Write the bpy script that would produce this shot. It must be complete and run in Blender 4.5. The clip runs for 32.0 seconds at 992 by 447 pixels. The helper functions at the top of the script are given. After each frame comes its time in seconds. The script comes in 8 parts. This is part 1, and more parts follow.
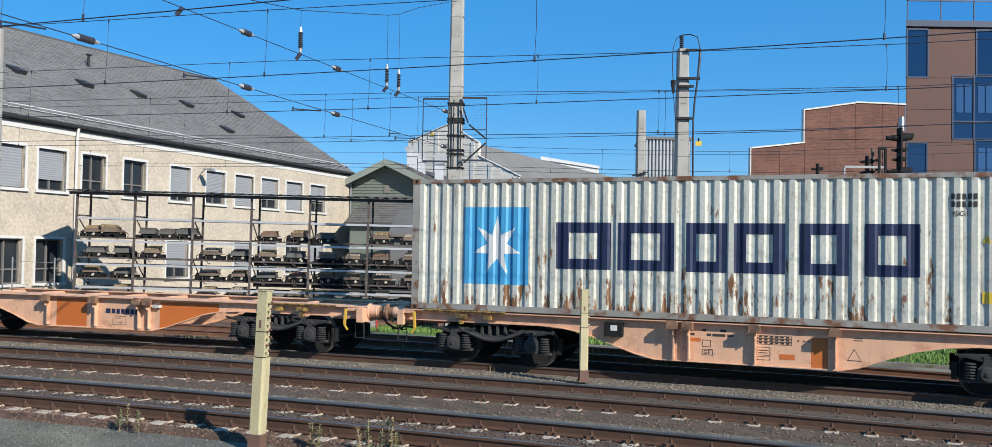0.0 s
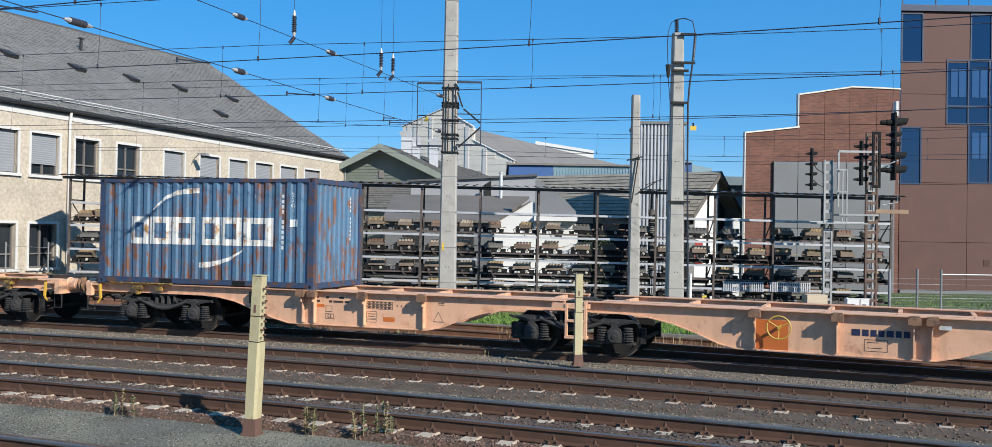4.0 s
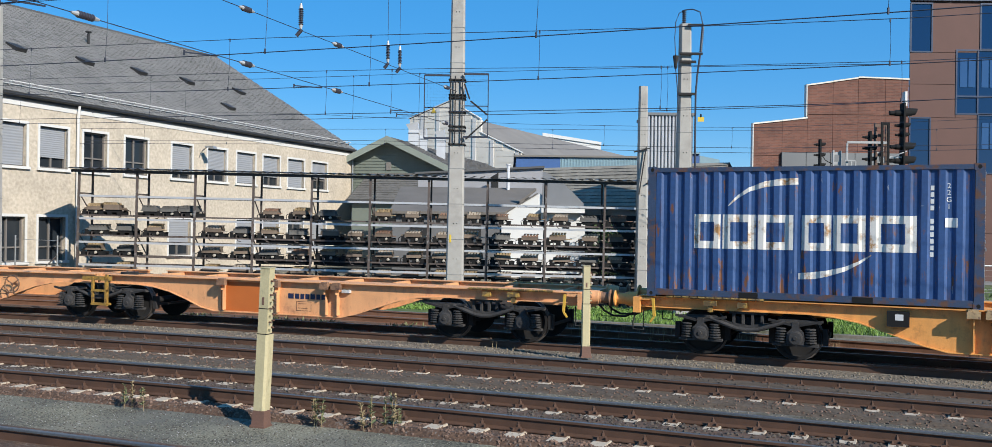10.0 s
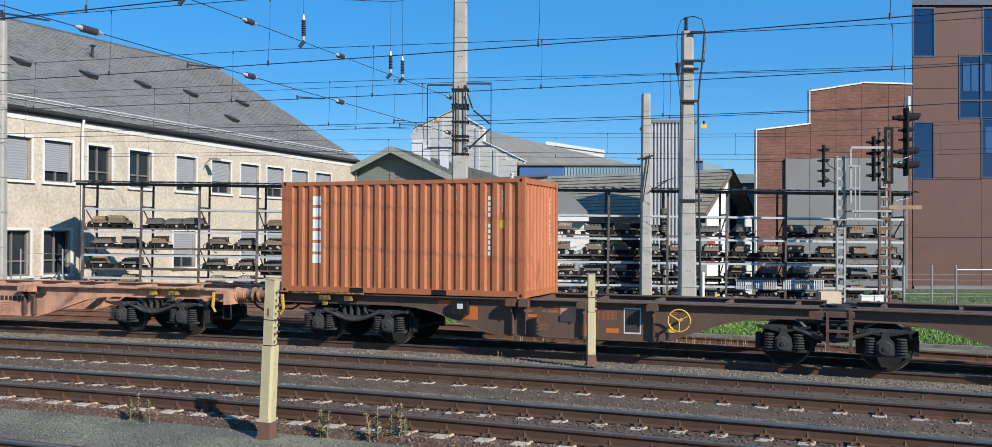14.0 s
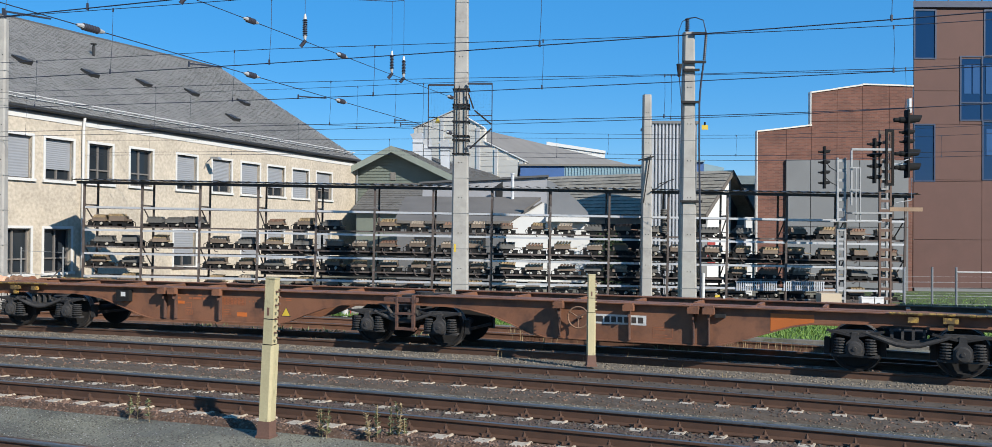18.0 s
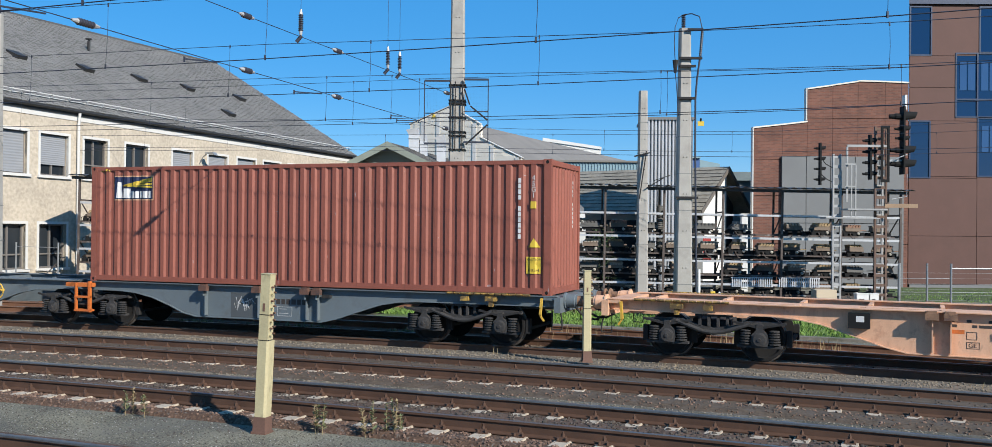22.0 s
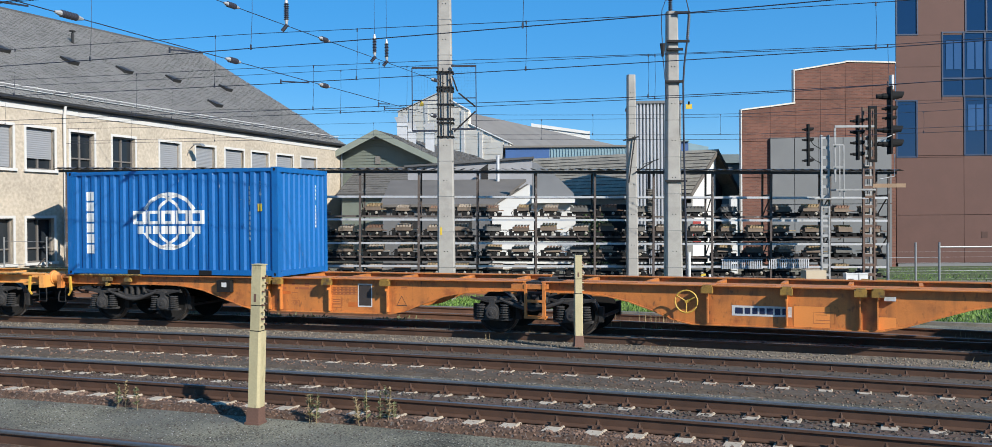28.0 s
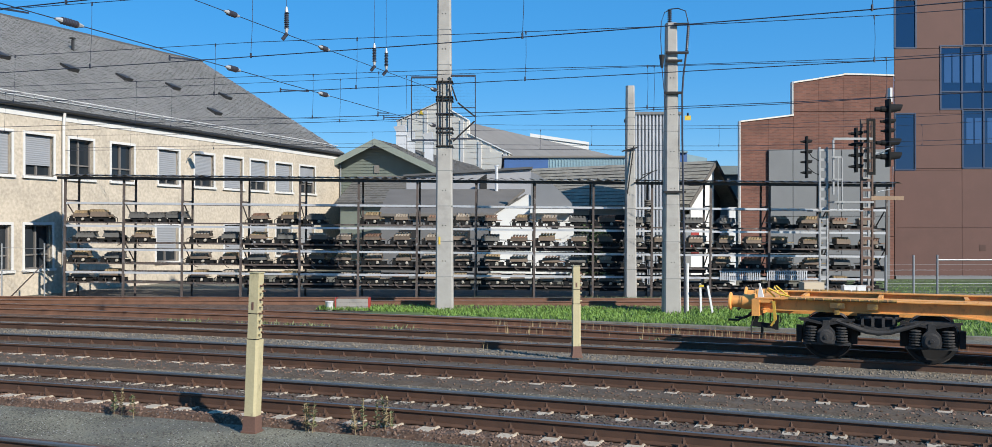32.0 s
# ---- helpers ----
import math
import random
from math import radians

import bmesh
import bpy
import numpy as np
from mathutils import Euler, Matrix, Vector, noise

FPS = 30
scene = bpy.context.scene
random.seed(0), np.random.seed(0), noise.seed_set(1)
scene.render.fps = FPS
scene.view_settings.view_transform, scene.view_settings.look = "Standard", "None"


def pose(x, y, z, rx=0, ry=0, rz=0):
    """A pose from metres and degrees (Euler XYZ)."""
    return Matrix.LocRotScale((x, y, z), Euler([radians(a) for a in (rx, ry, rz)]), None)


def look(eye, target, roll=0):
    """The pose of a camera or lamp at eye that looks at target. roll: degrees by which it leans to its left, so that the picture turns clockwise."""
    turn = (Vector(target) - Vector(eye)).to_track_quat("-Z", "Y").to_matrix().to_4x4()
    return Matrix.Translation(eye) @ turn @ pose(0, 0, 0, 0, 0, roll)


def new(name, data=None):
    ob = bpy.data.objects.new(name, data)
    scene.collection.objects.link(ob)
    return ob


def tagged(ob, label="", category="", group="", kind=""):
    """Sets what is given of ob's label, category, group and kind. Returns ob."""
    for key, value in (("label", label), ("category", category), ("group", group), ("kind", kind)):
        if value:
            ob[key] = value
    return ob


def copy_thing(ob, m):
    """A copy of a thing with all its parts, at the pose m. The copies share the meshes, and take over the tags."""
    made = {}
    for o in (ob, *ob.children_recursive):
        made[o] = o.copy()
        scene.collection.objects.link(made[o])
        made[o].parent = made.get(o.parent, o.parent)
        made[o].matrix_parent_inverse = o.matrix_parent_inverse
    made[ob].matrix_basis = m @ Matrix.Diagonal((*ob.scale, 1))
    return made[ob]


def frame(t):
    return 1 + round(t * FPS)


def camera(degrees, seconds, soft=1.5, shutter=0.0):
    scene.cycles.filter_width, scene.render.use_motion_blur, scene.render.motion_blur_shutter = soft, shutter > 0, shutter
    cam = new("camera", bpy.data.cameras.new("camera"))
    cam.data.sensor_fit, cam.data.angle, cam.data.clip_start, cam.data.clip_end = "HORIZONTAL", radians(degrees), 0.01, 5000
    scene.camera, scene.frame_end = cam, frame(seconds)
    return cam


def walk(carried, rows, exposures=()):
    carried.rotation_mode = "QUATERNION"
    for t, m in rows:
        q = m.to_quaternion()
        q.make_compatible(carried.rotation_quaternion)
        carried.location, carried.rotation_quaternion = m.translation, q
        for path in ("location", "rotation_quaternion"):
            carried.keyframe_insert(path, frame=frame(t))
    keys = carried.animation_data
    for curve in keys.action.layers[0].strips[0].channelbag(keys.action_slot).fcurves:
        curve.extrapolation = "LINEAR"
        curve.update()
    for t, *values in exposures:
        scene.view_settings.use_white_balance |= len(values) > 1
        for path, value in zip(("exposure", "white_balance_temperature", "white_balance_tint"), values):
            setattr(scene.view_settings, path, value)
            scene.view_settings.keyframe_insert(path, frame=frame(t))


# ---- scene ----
# Rail yard seen from a platform: a slow container train rolls past on a gentle curve.
EYE_Z = 2.55

cam = camera(56.0, 32.0, soft=0.6)
# seconds, yaw, pitch, roll of the hand-held camera, which stays on one spot
VIEW = [(0, 0.557, 1.480, -0.940), (0.5, 0.628, 1.499, -0.898), (1, 0.637, 1.305, -0.898), (1.5, 0.550, 1.125, -0.882), (2, 0.539, 0.910, -0.801), (2.5, 0.385, 0.897, -0.869), (3, 0.254, 0.772, -0.988), (3.5, 0.206, 0.602, -0.916), (5.5, 0.378, 0.468, -0.932), (6, 0.327, 0.374, -0.702), (6.5, 0.384, 0.415, -0.509), (7, 0.417, 0.510, -0.450), (7.5, 0.507, 0.525, -0.392), (8, 0.642, 0.376, -0.414), (8.5, 0.665, 0.339, -0.535), (9, 0.721, 0.136, -0.668), (9.5, 0.706, -0.050, -0.785), (10, 0.681, 0.045, -0.775), (10.5, 0.737, -0.016, -0.670), (11, 0.665, 0.185, -0.534), (11.5, 0.728, 0.127, -0.498), (12, 0.880, 0.021, -0.429), (12.5, 1.026, -0.011, -0.395), (13, 1.028, 0.113, -0.403), (13.5, 0.970, 0.530, -0.298), (14, 0.936, 0.595, -0.191), (14.5, 0.966, 0.580, -0.139), (16.5, 1.063, 0.532, -0.341), (17, 1.042, 0.819, -0.395), (17.5, 0.967, 0.707, -0.463), (18, 0.962, 0.606, -0.452), (18.5, 0.976, 0.691, -0.426), (19, 1.057, 0.878, -0.389), (19.5, 1.060, 0.996, -0.385), (20, 0.994, 0.935, -0.373), (20.5, 0.883, 0.938, -0.388), (21, 0.809, 0.677, -0.446), (21.5, 0.776, 0.699, -0.496), (22, 0.714, 0.359, -0.520), (22.5, 0.577, 0.696, -0.486), (23, 0.543, 0.450, -0.315), (23.5, 0.512, 0.517, -0.207), (24, 0.432, 0.584, -0.086), (24.5, 0.303, 0.650, 0.070), (25, 0.371, 0.339, 0.080), (25.5, 0.360, 0.047, 0.172), (27.5, 0.062, -0.497, 0.417), (28, 0.105, -0.473, 0.464), (28.5, 0.101, -0.134, 0.424), (29, 0.019, -0.145, 0.390), (29.5, 0.015, -0.335, 0.367), (30, 0.136, -0.316, 0.397), (30.5, 0.171, -0.396, 0.300), (31, 0.156, -0.524, 0.182), (31.5, 0.050, -0.381, 0.243), (32, 0.007, 0.128, 0.064)]
walk(cam, [(t, pose(0, 0, EYE_Z, 90 + p, r, y)) for t, y, p, r in VIEW])

# ---- light: low morning sun from behind the camera's right shoulder, clear sky ----
SUN_ELEV = radians(31.0)
SUN_DIR = Vector((0.67 * math.cos(SUN_ELEV), -0.7424 * math.cos(SUN_ELEV), math.sin(SUN_ELEV)))
world = bpy.data.worlds.new("sky")
scene.world = world
world.use_nodes = True
wn = world.node_tree.nodes
wl = world.node_tree.links
sky = wn.new("ShaderNodeTexSky")
sky.sky_type = 'NISHITA'
sky.sun_disc = False
sky.sun_elevation = SUN_ELEV
sky.sun_rotation = math.atan2(0.67, -0.7424)
sky.altitude = 900
sky.air_density = 1.0
sky.dust_density = 0.0
sky.ozone_density = 3.0
tone = wn.new("ShaderNodeHueSaturation")  # the deep clear blue of a dry morning
tone.inputs["Saturation"].default_value = 1.5
even = wn.new("ShaderNodeMix")  # an even blue, as far up as down to the roofs
even.data_type = 'RGBA'
even.inputs[0].default_value = 0.6
even.inputs[7].default_value = (0.74, 2.85, 6.3, 1)
wn["Background"].inputs[1].default_value = 0.102
wl.new(sky.outputs[0], tone.inputs["Color"])
wl.new(tone.outputs[0], even.inputs[6])
wl.new(even.outputs[2], wn["Background"].inputs[0])
sun = new("sun", bpy.data.lights.new("sun", 'SUN'))
sun.data.energy = 5.0
sun.data.angle = radians(0.55)
sun.data.color = (1.0, 0.95, 0.87)
sun.matrix_world = look(SUN_DIR * 100, (0, 0, 0))
scene.view_settings.exposure = 0.4


# ---- materials ----
def mat(name, col, rough=0.7, metal=0.0, var=0.18, scale=1.2, fine=40.0, bump=0.15, stretch=(1, 1, 1),
        spot=None, spot_amount=0.45, spot_scale=2.0, rnd=0.0, edge=0.06, grain=0.5):
    """Painted or raw surface: broad tone changes, fine grain, and patches of a second colour."""
    m = bpy.data.materials.new(name)
    m.use_nodes = True
    n, l = m.node_tree.nodes, m.node_tree.links
    b = n["Principled BSDF"]
    b.inputs["Roughness"].default_value = rough
    b.inputs["Metallic"].default_value = metal
    tc = n.new("ShaderNodeTexCoord")
    mp = n.new("ShaderNodeMapping")
    mp.inputs["Scale"].default_value = stretch
    l.new(tc.outputs["Object"], mp.inputs[0])
    big = n.new("ShaderNodeTexNoise")
    big.inputs["Scale"].default_value = scale
    big.inputs["Detail"].default_value = 5
    l.new(mp.outputs[0], big.inputs["Vector"])
    small = n.new("ShaderNodeTexNoise")
    small.inputs["Scale"].default_value = fine
    small.inputs["Detail"].default_value = 3
    l.new(tc.outputs["Object"], small.inputs["Vector"])
    add = n.new("ShaderNodeMath")
    add.operation = 'ADD'
    l.new(big.outputs[0], add.inputs[0])
    half = n.new("ShaderNodeMath")
    half.operation = 'MULTIPLY'
    half.inputs[1].default_value = grain
    l.new(small.outputs[0], half.inputs[0])
    l.new(half.outputs[0], add.inputs[1])
    last = add
    if rnd:
        oi = n.new("ShaderNodeObjectInfo")
        k = n.new("ShaderNodeMath")
        k.operation = 'MULTIPLY_ADD'
        k.inputs[1].default_value = rnd
        l.new(oi.outputs["Random"], k.inputs[0])
        l.new(add.outputs[0], k.inputs[2])
        last = k
    ramp = n.new("ShaderNodeMapRange")
    ramp.inputs["From Min"].default_value = 0.2 + grain * 0.5
    ramp.inputs["From Max"].default_value = 0.8 + grain * 0.5 + rnd
    ramp.inputs["To Min"].default_value = 1 - var
    ramp.inputs["To Max"].default_value = 1 + var
    l.new(last.outputs[0], ramp.inputs[0])
    mul = n.new("ShaderNodeVectorMath")
    mul.operation = 'SCALE'
    mul.inputs[0].default_value = col[:3]
    l.new(ramp.outputs[0], mul.inputs["Scale"])
    out = mul.outputs[0]
    if spot:
        sp = n.new("ShaderNodeTexNoise")
        sp.inputs["Scale"].default_value = spot_scale
        sp.inputs["Detail"].default_value = 8
        sp.inputs["Roughness"].default_value = 0.65
        l.new(mp.outputs[0], sp.inputs["Vector"])
        th = n.new("ShaderNodeMapRange")
        th.inputs["From Min"].default_value = 1 - spot_amount - edge
        th.inputs["From Max"].default_value = 1 - spot_amount + edge
        l.new(sp.outputs[0], th.inputs[0])
        mx = n.new("ShaderNodeMix")
        mx.data_type = 'RGBA'
        l.new(th.outputs[0], mx.inputs[0])
        l.new(out, mx.inputs[6])
        mx.inputs[7].default_value = (*spot[:3], 1)
        out = mx.outputs[2]
    l.new(out, b.inputs["Base Color"])
    if bump:
        bp = n.new("ShaderNodeBump")
        bp.inputs["Strength"].default_value = bump
        bp.inputs["Distance"].default_value = 0.01
        l.new(small.outputs[0], bp.inputs["Height"])
        l.new(bp.outputs[0], b.inputs["Normal"])
    return m


def glass(name, col, rough=0.05):
    m = bpy.data.materials.new(name)
    m.use_nodes = True
    b = m.node_tree.nodes["Principled BSDF"]
    b.inputs["Base Color"].default_value = (*col, 1)
    b.inputs["Roughness"].default_value = rough
    b.inputs["IOR"].default_value = 1.5
    b.inputs["Specular IOR Level"].default_value = 0.8
    return m


M_CLEAR = glass("clear_glass", (0.75, 0.86, 0.95), 0.0)
M_CLEAR.node_tree.nodes["Principled BSDF"].inputs["Transmission Weight"].default_value = 1.0
M_CLEAR.node_tree.nodes["Principled BSDF"].inputs["IOR"].default_value = 1.15
M_RUSTRAIL = mat("bright_rust_rail", (0.16, 0.0784, 0.0464), rough=0.8, var=0.3, scale=3, fine=60)
M_RAIL = mat("rusty_rail", (0.075, 0.037, 0.021), rough=0.75, var=0.3, scale=3, fine=60)
M_RAILTOP = mat("polished_rail_head", (0.17, 0.165, 0.16), rough=0.45, metal=0.7, var=0.35, scale=0.5, fine=25)
M_SLEEPER = mat("concrete_sleeper", (0.40, 0.335, 0.255), rough=0.9, var=0.25, scale=4, rnd=0.25, spot=(0.16, 0.104, 0.072), spot_amount=0.35, spot_scale=5)
M_BALLAST = mat("brown_ballast", (0.078, 0.044, 0.027), rough=0.95, var=0.5, scale=4, fine=28, bump=0.9, spot=(0.16, 0.144, 0.128), spot_amount=0.38, spot_scale=22, grain=1.4)
M_BALLAST3 = mat("grey_ballast", (0.148, 0.124, 0.094), rough=0.95, var=0.55, scale=3, fine=24, bump=0.9, spot=(0.08, 0.068, 0.056), spot_amount=0.45, spot_scale=9, grain=1.5)
M_BALLAST2 = mat("grey_brown_ballast", (0.07, 0.05, 0.033), rough=0.95, var=0.4, scale=4, fine=28, bump=0.9, spot=(0.088, 0.068, 0.052), spot_amount=0.42, spot_scale=6, grain=1.4)
M_GRAVEL = mat("fine_grey_gravel", (0.132, 0.122, 0.085), rough=0.95, var=0.85, scale=0.9, fine=34, bump=0.8, spot=(0.088, 0.084, 0.072), spot_amount=0.42, spot_scale=0.5, edge=0.15, grain=1.6)
M_STONE = mat("ballast_stone", (0.195, 0.163, 0.122), rough=0.9, var=0.5, rnd=0.2, scale=8)
M_STONE_D = mat("dark_ballast_stone", (0.068, 0.0544, 0.0432), rough=0.9, var=0.5, scale=8)
M_STONE_B = mat("rust_stained_stone", (0.144, 0.0896, 0.064), rough=0.9, var=0.5, scale=8)
M_STEEL = mat("dark_running_gear", (0.017, 0.016, 0.016), rough=0.9, var=0.4, scale=3, spot=(0.045, 0.038, 0.033), spot_amount=0.36, spot_scale=4)
M_WHEEL = mat("dark_wheel_steel", (0.009, 0.008, 0.0075), rough=0.9, var=0.3)
M_GEAR = mat("dusty_gear", (0.034, 0.032, 0.031), rough=0.88, var=0.45, scale=5, spot=(0.062, 0.055, 0.048), spot_amount=0.4, spot_scale=6)
M_BLACK = mat("black_rubber", (0.0125, 0.0125, 0.0125), rough=0.85)
M_BLACK.node_tree.nodes["Principled BSDF"].inputs["Specular IOR Level"].default_value = 0.2
M_GALV = mat("galvanised_steel", (0.32, 0.328, 0.328), rough=0.45, metal=0.55, var=0.15, scale=3)
M_CONCRETE = mat("mast_concrete", (0.344, 0.328, 0.296), rough=0.9, var=0.15, scale=1.5, fine=50, spot=(0.264, 0.248, 0.224), spot_amount=0.42, spot_scale=1.6, edge=0.12)
M_POST = mat("faded_yellow_paint", (0.43, 0.372, 0.215), rough=0.7, var=0.2, scale=3, stretch=(1, 1, 0.3), spot=(0.176, 0.16, 0.088), spot_amount=0.40, spot_scale=3.5)
M_DARKWIRE = mat("dark_wire", (0.032, 0.0384, 0.056), rough=0.6, metal=0.3)
M_INSUL = mat("dark_grey_porcelain", (0.044, 0.044, 0.056), rough=0.3, var=0.1)
M_WHITE = mat("white_paint", (0.624, 0.616, 0.592), rough=0.6, var=0.08, scale=2)
M_YELLOW = mat("yellow_paint", (0.6, 0.416, 0.04), rough=0.55, var=0.15)
M_ORANGE = mat("orange_patch", (0.496, 0.128, 0.024), rough=0.6, var=0.15, spot=(0.4, 0.096, 0.024), spot_amount=0.4)
M_RED = mat("red_paint", (0.36, 0.04, 0.032), rough=0.6)


# ---- building blocks ----
class Mesher:
    """Collects plain solids into one mesh."""

    def __init__(self):
        self.v, self.f = [], []

    def poly(self, pts):
        k = len(self.v)
        self.v += [tuple(p) for p in pts]
        self.f.append(tuple(range(k, k + len(pts))))

    def hexa(self, p):
        """Eight corners: bottom ring of four, top ring of four."""
        k = len(self.v)
        self.v += [tuple(q) for q in p]
        for a in ((3, 2, 1, 0), (4, 5, 6, 7), (0, 1, 5, 4), (1, 2, 6, 5), (2, 3, 7, 6), (3, 0, 4, 7)):
            self.f.append(tuple(k + i for i in a))

    def box(self, x0, x1, y0, y1, z0, z1, m=None):
        p = [(x0, y0, z0), (x1, y0, z0), (x1, y1, z0), (x0, y1, z0), (x0, y0, z1), (x1, y0, z1), (x1, y1, z1), (x0, y1, z1)]
        if m is not None:
            p = [m @ Vector(q) for q in p]
        self.hexa(p)
        return self

    def bar(self, a, b, w, h=None):
        """A square bar from a to b."""
        a, b = Vector(a), Vector(b)
        d = (b - a).normalized()
        up = Vector((0, 0, 1)) if abs(d.z) < 0.95 else Vector((0, 1, 0))
        s = d.cross(up).normalized() * w / 2
        u = s.cross(d).normalized() * (h or w) / 2
        self.hexa([a - s - u, a + s - u, b + s - u, b - s - u, a - s + u, a + s + u, b + s + u, b - s + u])
        return self

    def rod(self, a, b, r, seg=10, r2=None):
        a, b = Vector(a), Vector(b)
        d = (b - a).normalized()
        up = Vector((0, 0, 1)) if abs(d.z) < 0.95 else Vector((1, 0, 0))
        s = d.cross(up).normalized()
        u = s.cross(d)
        k = len(self.v)
        r2 = r if r2 is None else r2
        for q, rr in ((a, r), (b, r2)):
            for i in range(seg):
                w = 2 * math.pi * i / seg
                self.v.append(tuple(q + s * math.cos(w) * rr + u * math.sin(w) * rr))
        for i in range(seg):
            j = (i + 1) % seg
            self.f.append((k + i, k + j, k + seg + j, k + seg + i))
        self.f.append(tuple(k + i for i in reversed(range(seg))))
        self.f.append(tuple(k + seg + i for i in range(seg)))
        return self

    def tube(self, pts, r, seg=6, closed=False):
        pts = [Vector(p) for p in pts]
        k = len(self.v)
        n = len(pts)
        for i, p in enumerate(pts):
            d = (pts[(i + 1) % n] - pts[i - 1]) if closed else (pts[min(i + 1, n - 1)] - pts[max(i - 1, 0)])
            d.normalize()
            up = Vector((0, 0, 1)) if abs(d.z) < 0.9 else Vector((1, 0, 0))
            s = d.cross(up).normalized()
            u = s.cross(d)
            for j in range(seg):
                w = 2 * math.pi * j / seg
                self.v.append(tuple(p + s * math.cos(w) * r + u * math.sin(w) * r))
        for i in range(n if closed else n - 1):
            for j in range(seg):
                a, b = k + i * seg, k + ((i + 1) % n) * seg
                self.f.append((a + j, a + (j + 1) % seg, b + (j + 1) % seg, b + j))
        return self

    def prism(self, pts, y0, y1, axis=1):
        """A flat outline (a, b) carried from y0 to y1 along an axis."""
        def put(a, b, c):
            return {0: (c, a, b), 1: (a, c, b), 2: (a, b, c)}[axis]
        k, n = len(self.v), len(pts)
        self.v += [put(a, b, y0) for a, b in pts] + [put(a, b, y1) for a, b in pts]
        self.f.append(tuple(k + i for i in range(n)))
        self.f.append(tuple(k + n + i for i in reversed(range(n))))
        for i in range(n):
            j = (i + 1) % n
            self.f.append((k + j, k + i, k + n + i, k + n + j))
        return self

    def lathe(self, axis_a, axis_b, prof, seg=14):
        """prof: (along, radius) pairs turned about the line from a to b."""
        a, b = Vector(axis_a), Vector(axis_b)
        d = (b - a).normalized()
        up = Vector((0, 0, 1)) if abs(d.z) < 0.95 else Vector((1, 0, 0))
        s = d.cross(up).normalized()
        u = s.cross(d)
        k = len(self.v)
        for t, r in prof:
            for i in range(seg):
                w = 2 * math.pi * i / seg
                self.v.append(tuple(a + d * t + (s * math.cos(w) + u * math.sin(w)) * r))
        for q in range(len(prof) - 1):
            for i in range(seg):
                j = (i + 1) % seg
                self.f.append((k + q * seg + i, k + q * seg + j, k + (q + 1) * seg + j, k + (q + 1) * seg + i))
        self.f.append(tuple(k + i for i in reversed(range(seg))))
        e = k + (len(prof) - 1) * seg
        self.f.append(tuple(e + i for i in range(seg)))
        return self

    def mesh(self, name, material, smooth=False):
        me = bpy.data.meshes.new(name)
        me.from_pydata(self.v, [], self.f)
        bm = bmesh.new()
        bm.from_mesh(me)
        bmesh.ops.recalc_face_normals(bm, faces=bm.faces)
        bm.to_mesh(me)
        bm.free()
        if smooth:
            me.shade_smooth()
            me.set_sharp_from_angle(angle=radians(40))
        me.materials.append(material)
        return me


def part(name, mesher, material, parent, label="", smooth=False, m=None):
    me = mesher if isinstance(mesher, bpy.types.Mesh) else mesher.mesh(name, material, smooth)
    ob = new(name, me)
    if parent is not None:
        ob.parent = parent
    if m is not None:
        ob.matrix_basis = m
    if label:
        tagged(ob, label)
    return ob


def thing(name, label, category, group="", kind="", m=None):
    ob = new(name)
    ob.empty_display_size = 0.2
    tagged(ob, label, category, group, kind)
    if m is not None:
        ob.matrix_basis = m
    return ob


# ---- the curve of the tracks: a wide arc before the camera, straight on at both ends ----
ARC_R = 159.2
ARC_C = (-55.83, -127.84)
ARC_PHI = radians(23.591)
ARC_FROM, ARC_TO = -48.0, 30.0


def on_track(s, off=0.0, z=0.0):
    """The pose at s metres along the train's track, off metres outward from it, x pointing down the line."""
    s0 = min(max(s, ARC_FROM), ARC_TO)
    a = s0 / ARC_R + ARC_PHI
    x = ARC_C[0] + (ARC_R + off) * math.sin(a) + (s - s0) * math.cos(a)
    y = ARC_C[1] + (ARC_R + off) * math.cos(a) - (s - s0) * math.sin(a)
    return pose(x, y, z, 0, 0, -math.degrees(a))


def train_at(t):
    """How far the train has rolled after t seconds."""
    k = t / 32.0
    return 355.057 * k + 0.715 * k * k - 4.088 * k ** 3


def sweep(prof, s_list, off, name, material, smooth=False, parent=None, label="", closed=True):
    """Carry an outline (outward, up) along the tracks; off is a number or a function of s."""
    v, f = [], []
    n = len(prof)
    for s in s_list:
        o = off(s) if callable(off) else off
        m = on_track(s)
        for q, z in prof:
            v.append(tuple((on_track(s, o + q, z)).translation))
    for i in range(len(s_list) - 1):
        for j in range(n if closed else n - 1):
            k = (j + 1) % n
            f.append((i * n + j, i * n + k, (i + 1) * n + k, (i + 1) * n + j))
    me = bpy.data.meshes.new(name)
    me.from_pydata(v, [], f)
    bm = bmesh.new()
    bm.from_mesh(me)
    bmesh.ops.recalc_face_normals(bm, faces=bm.faces)
    bm.to_mesh(me)
    bm.free()
    me.materials.append(material)
    if smooth:
        me.shade_smooth()
    ob = new(name, me)
    if parent is not None:
        ob.parent = parent
    if label:
        tagged(ob, label)
    return ob


# ---- ground ----
GROUND_Z = -0.26
gm = Mesher()
gm.poly([(-3000, -3000, GROUND_Z), (3000, -3000, GROUND_Z), (3000, 3000, GROUND_Z), (-3000, 3000, GROUND_Z)])
tagged(part("ground", gm, M_GRAVEL, None), "grey fine gravel ground of the rail yard", "ground", kind="structure")

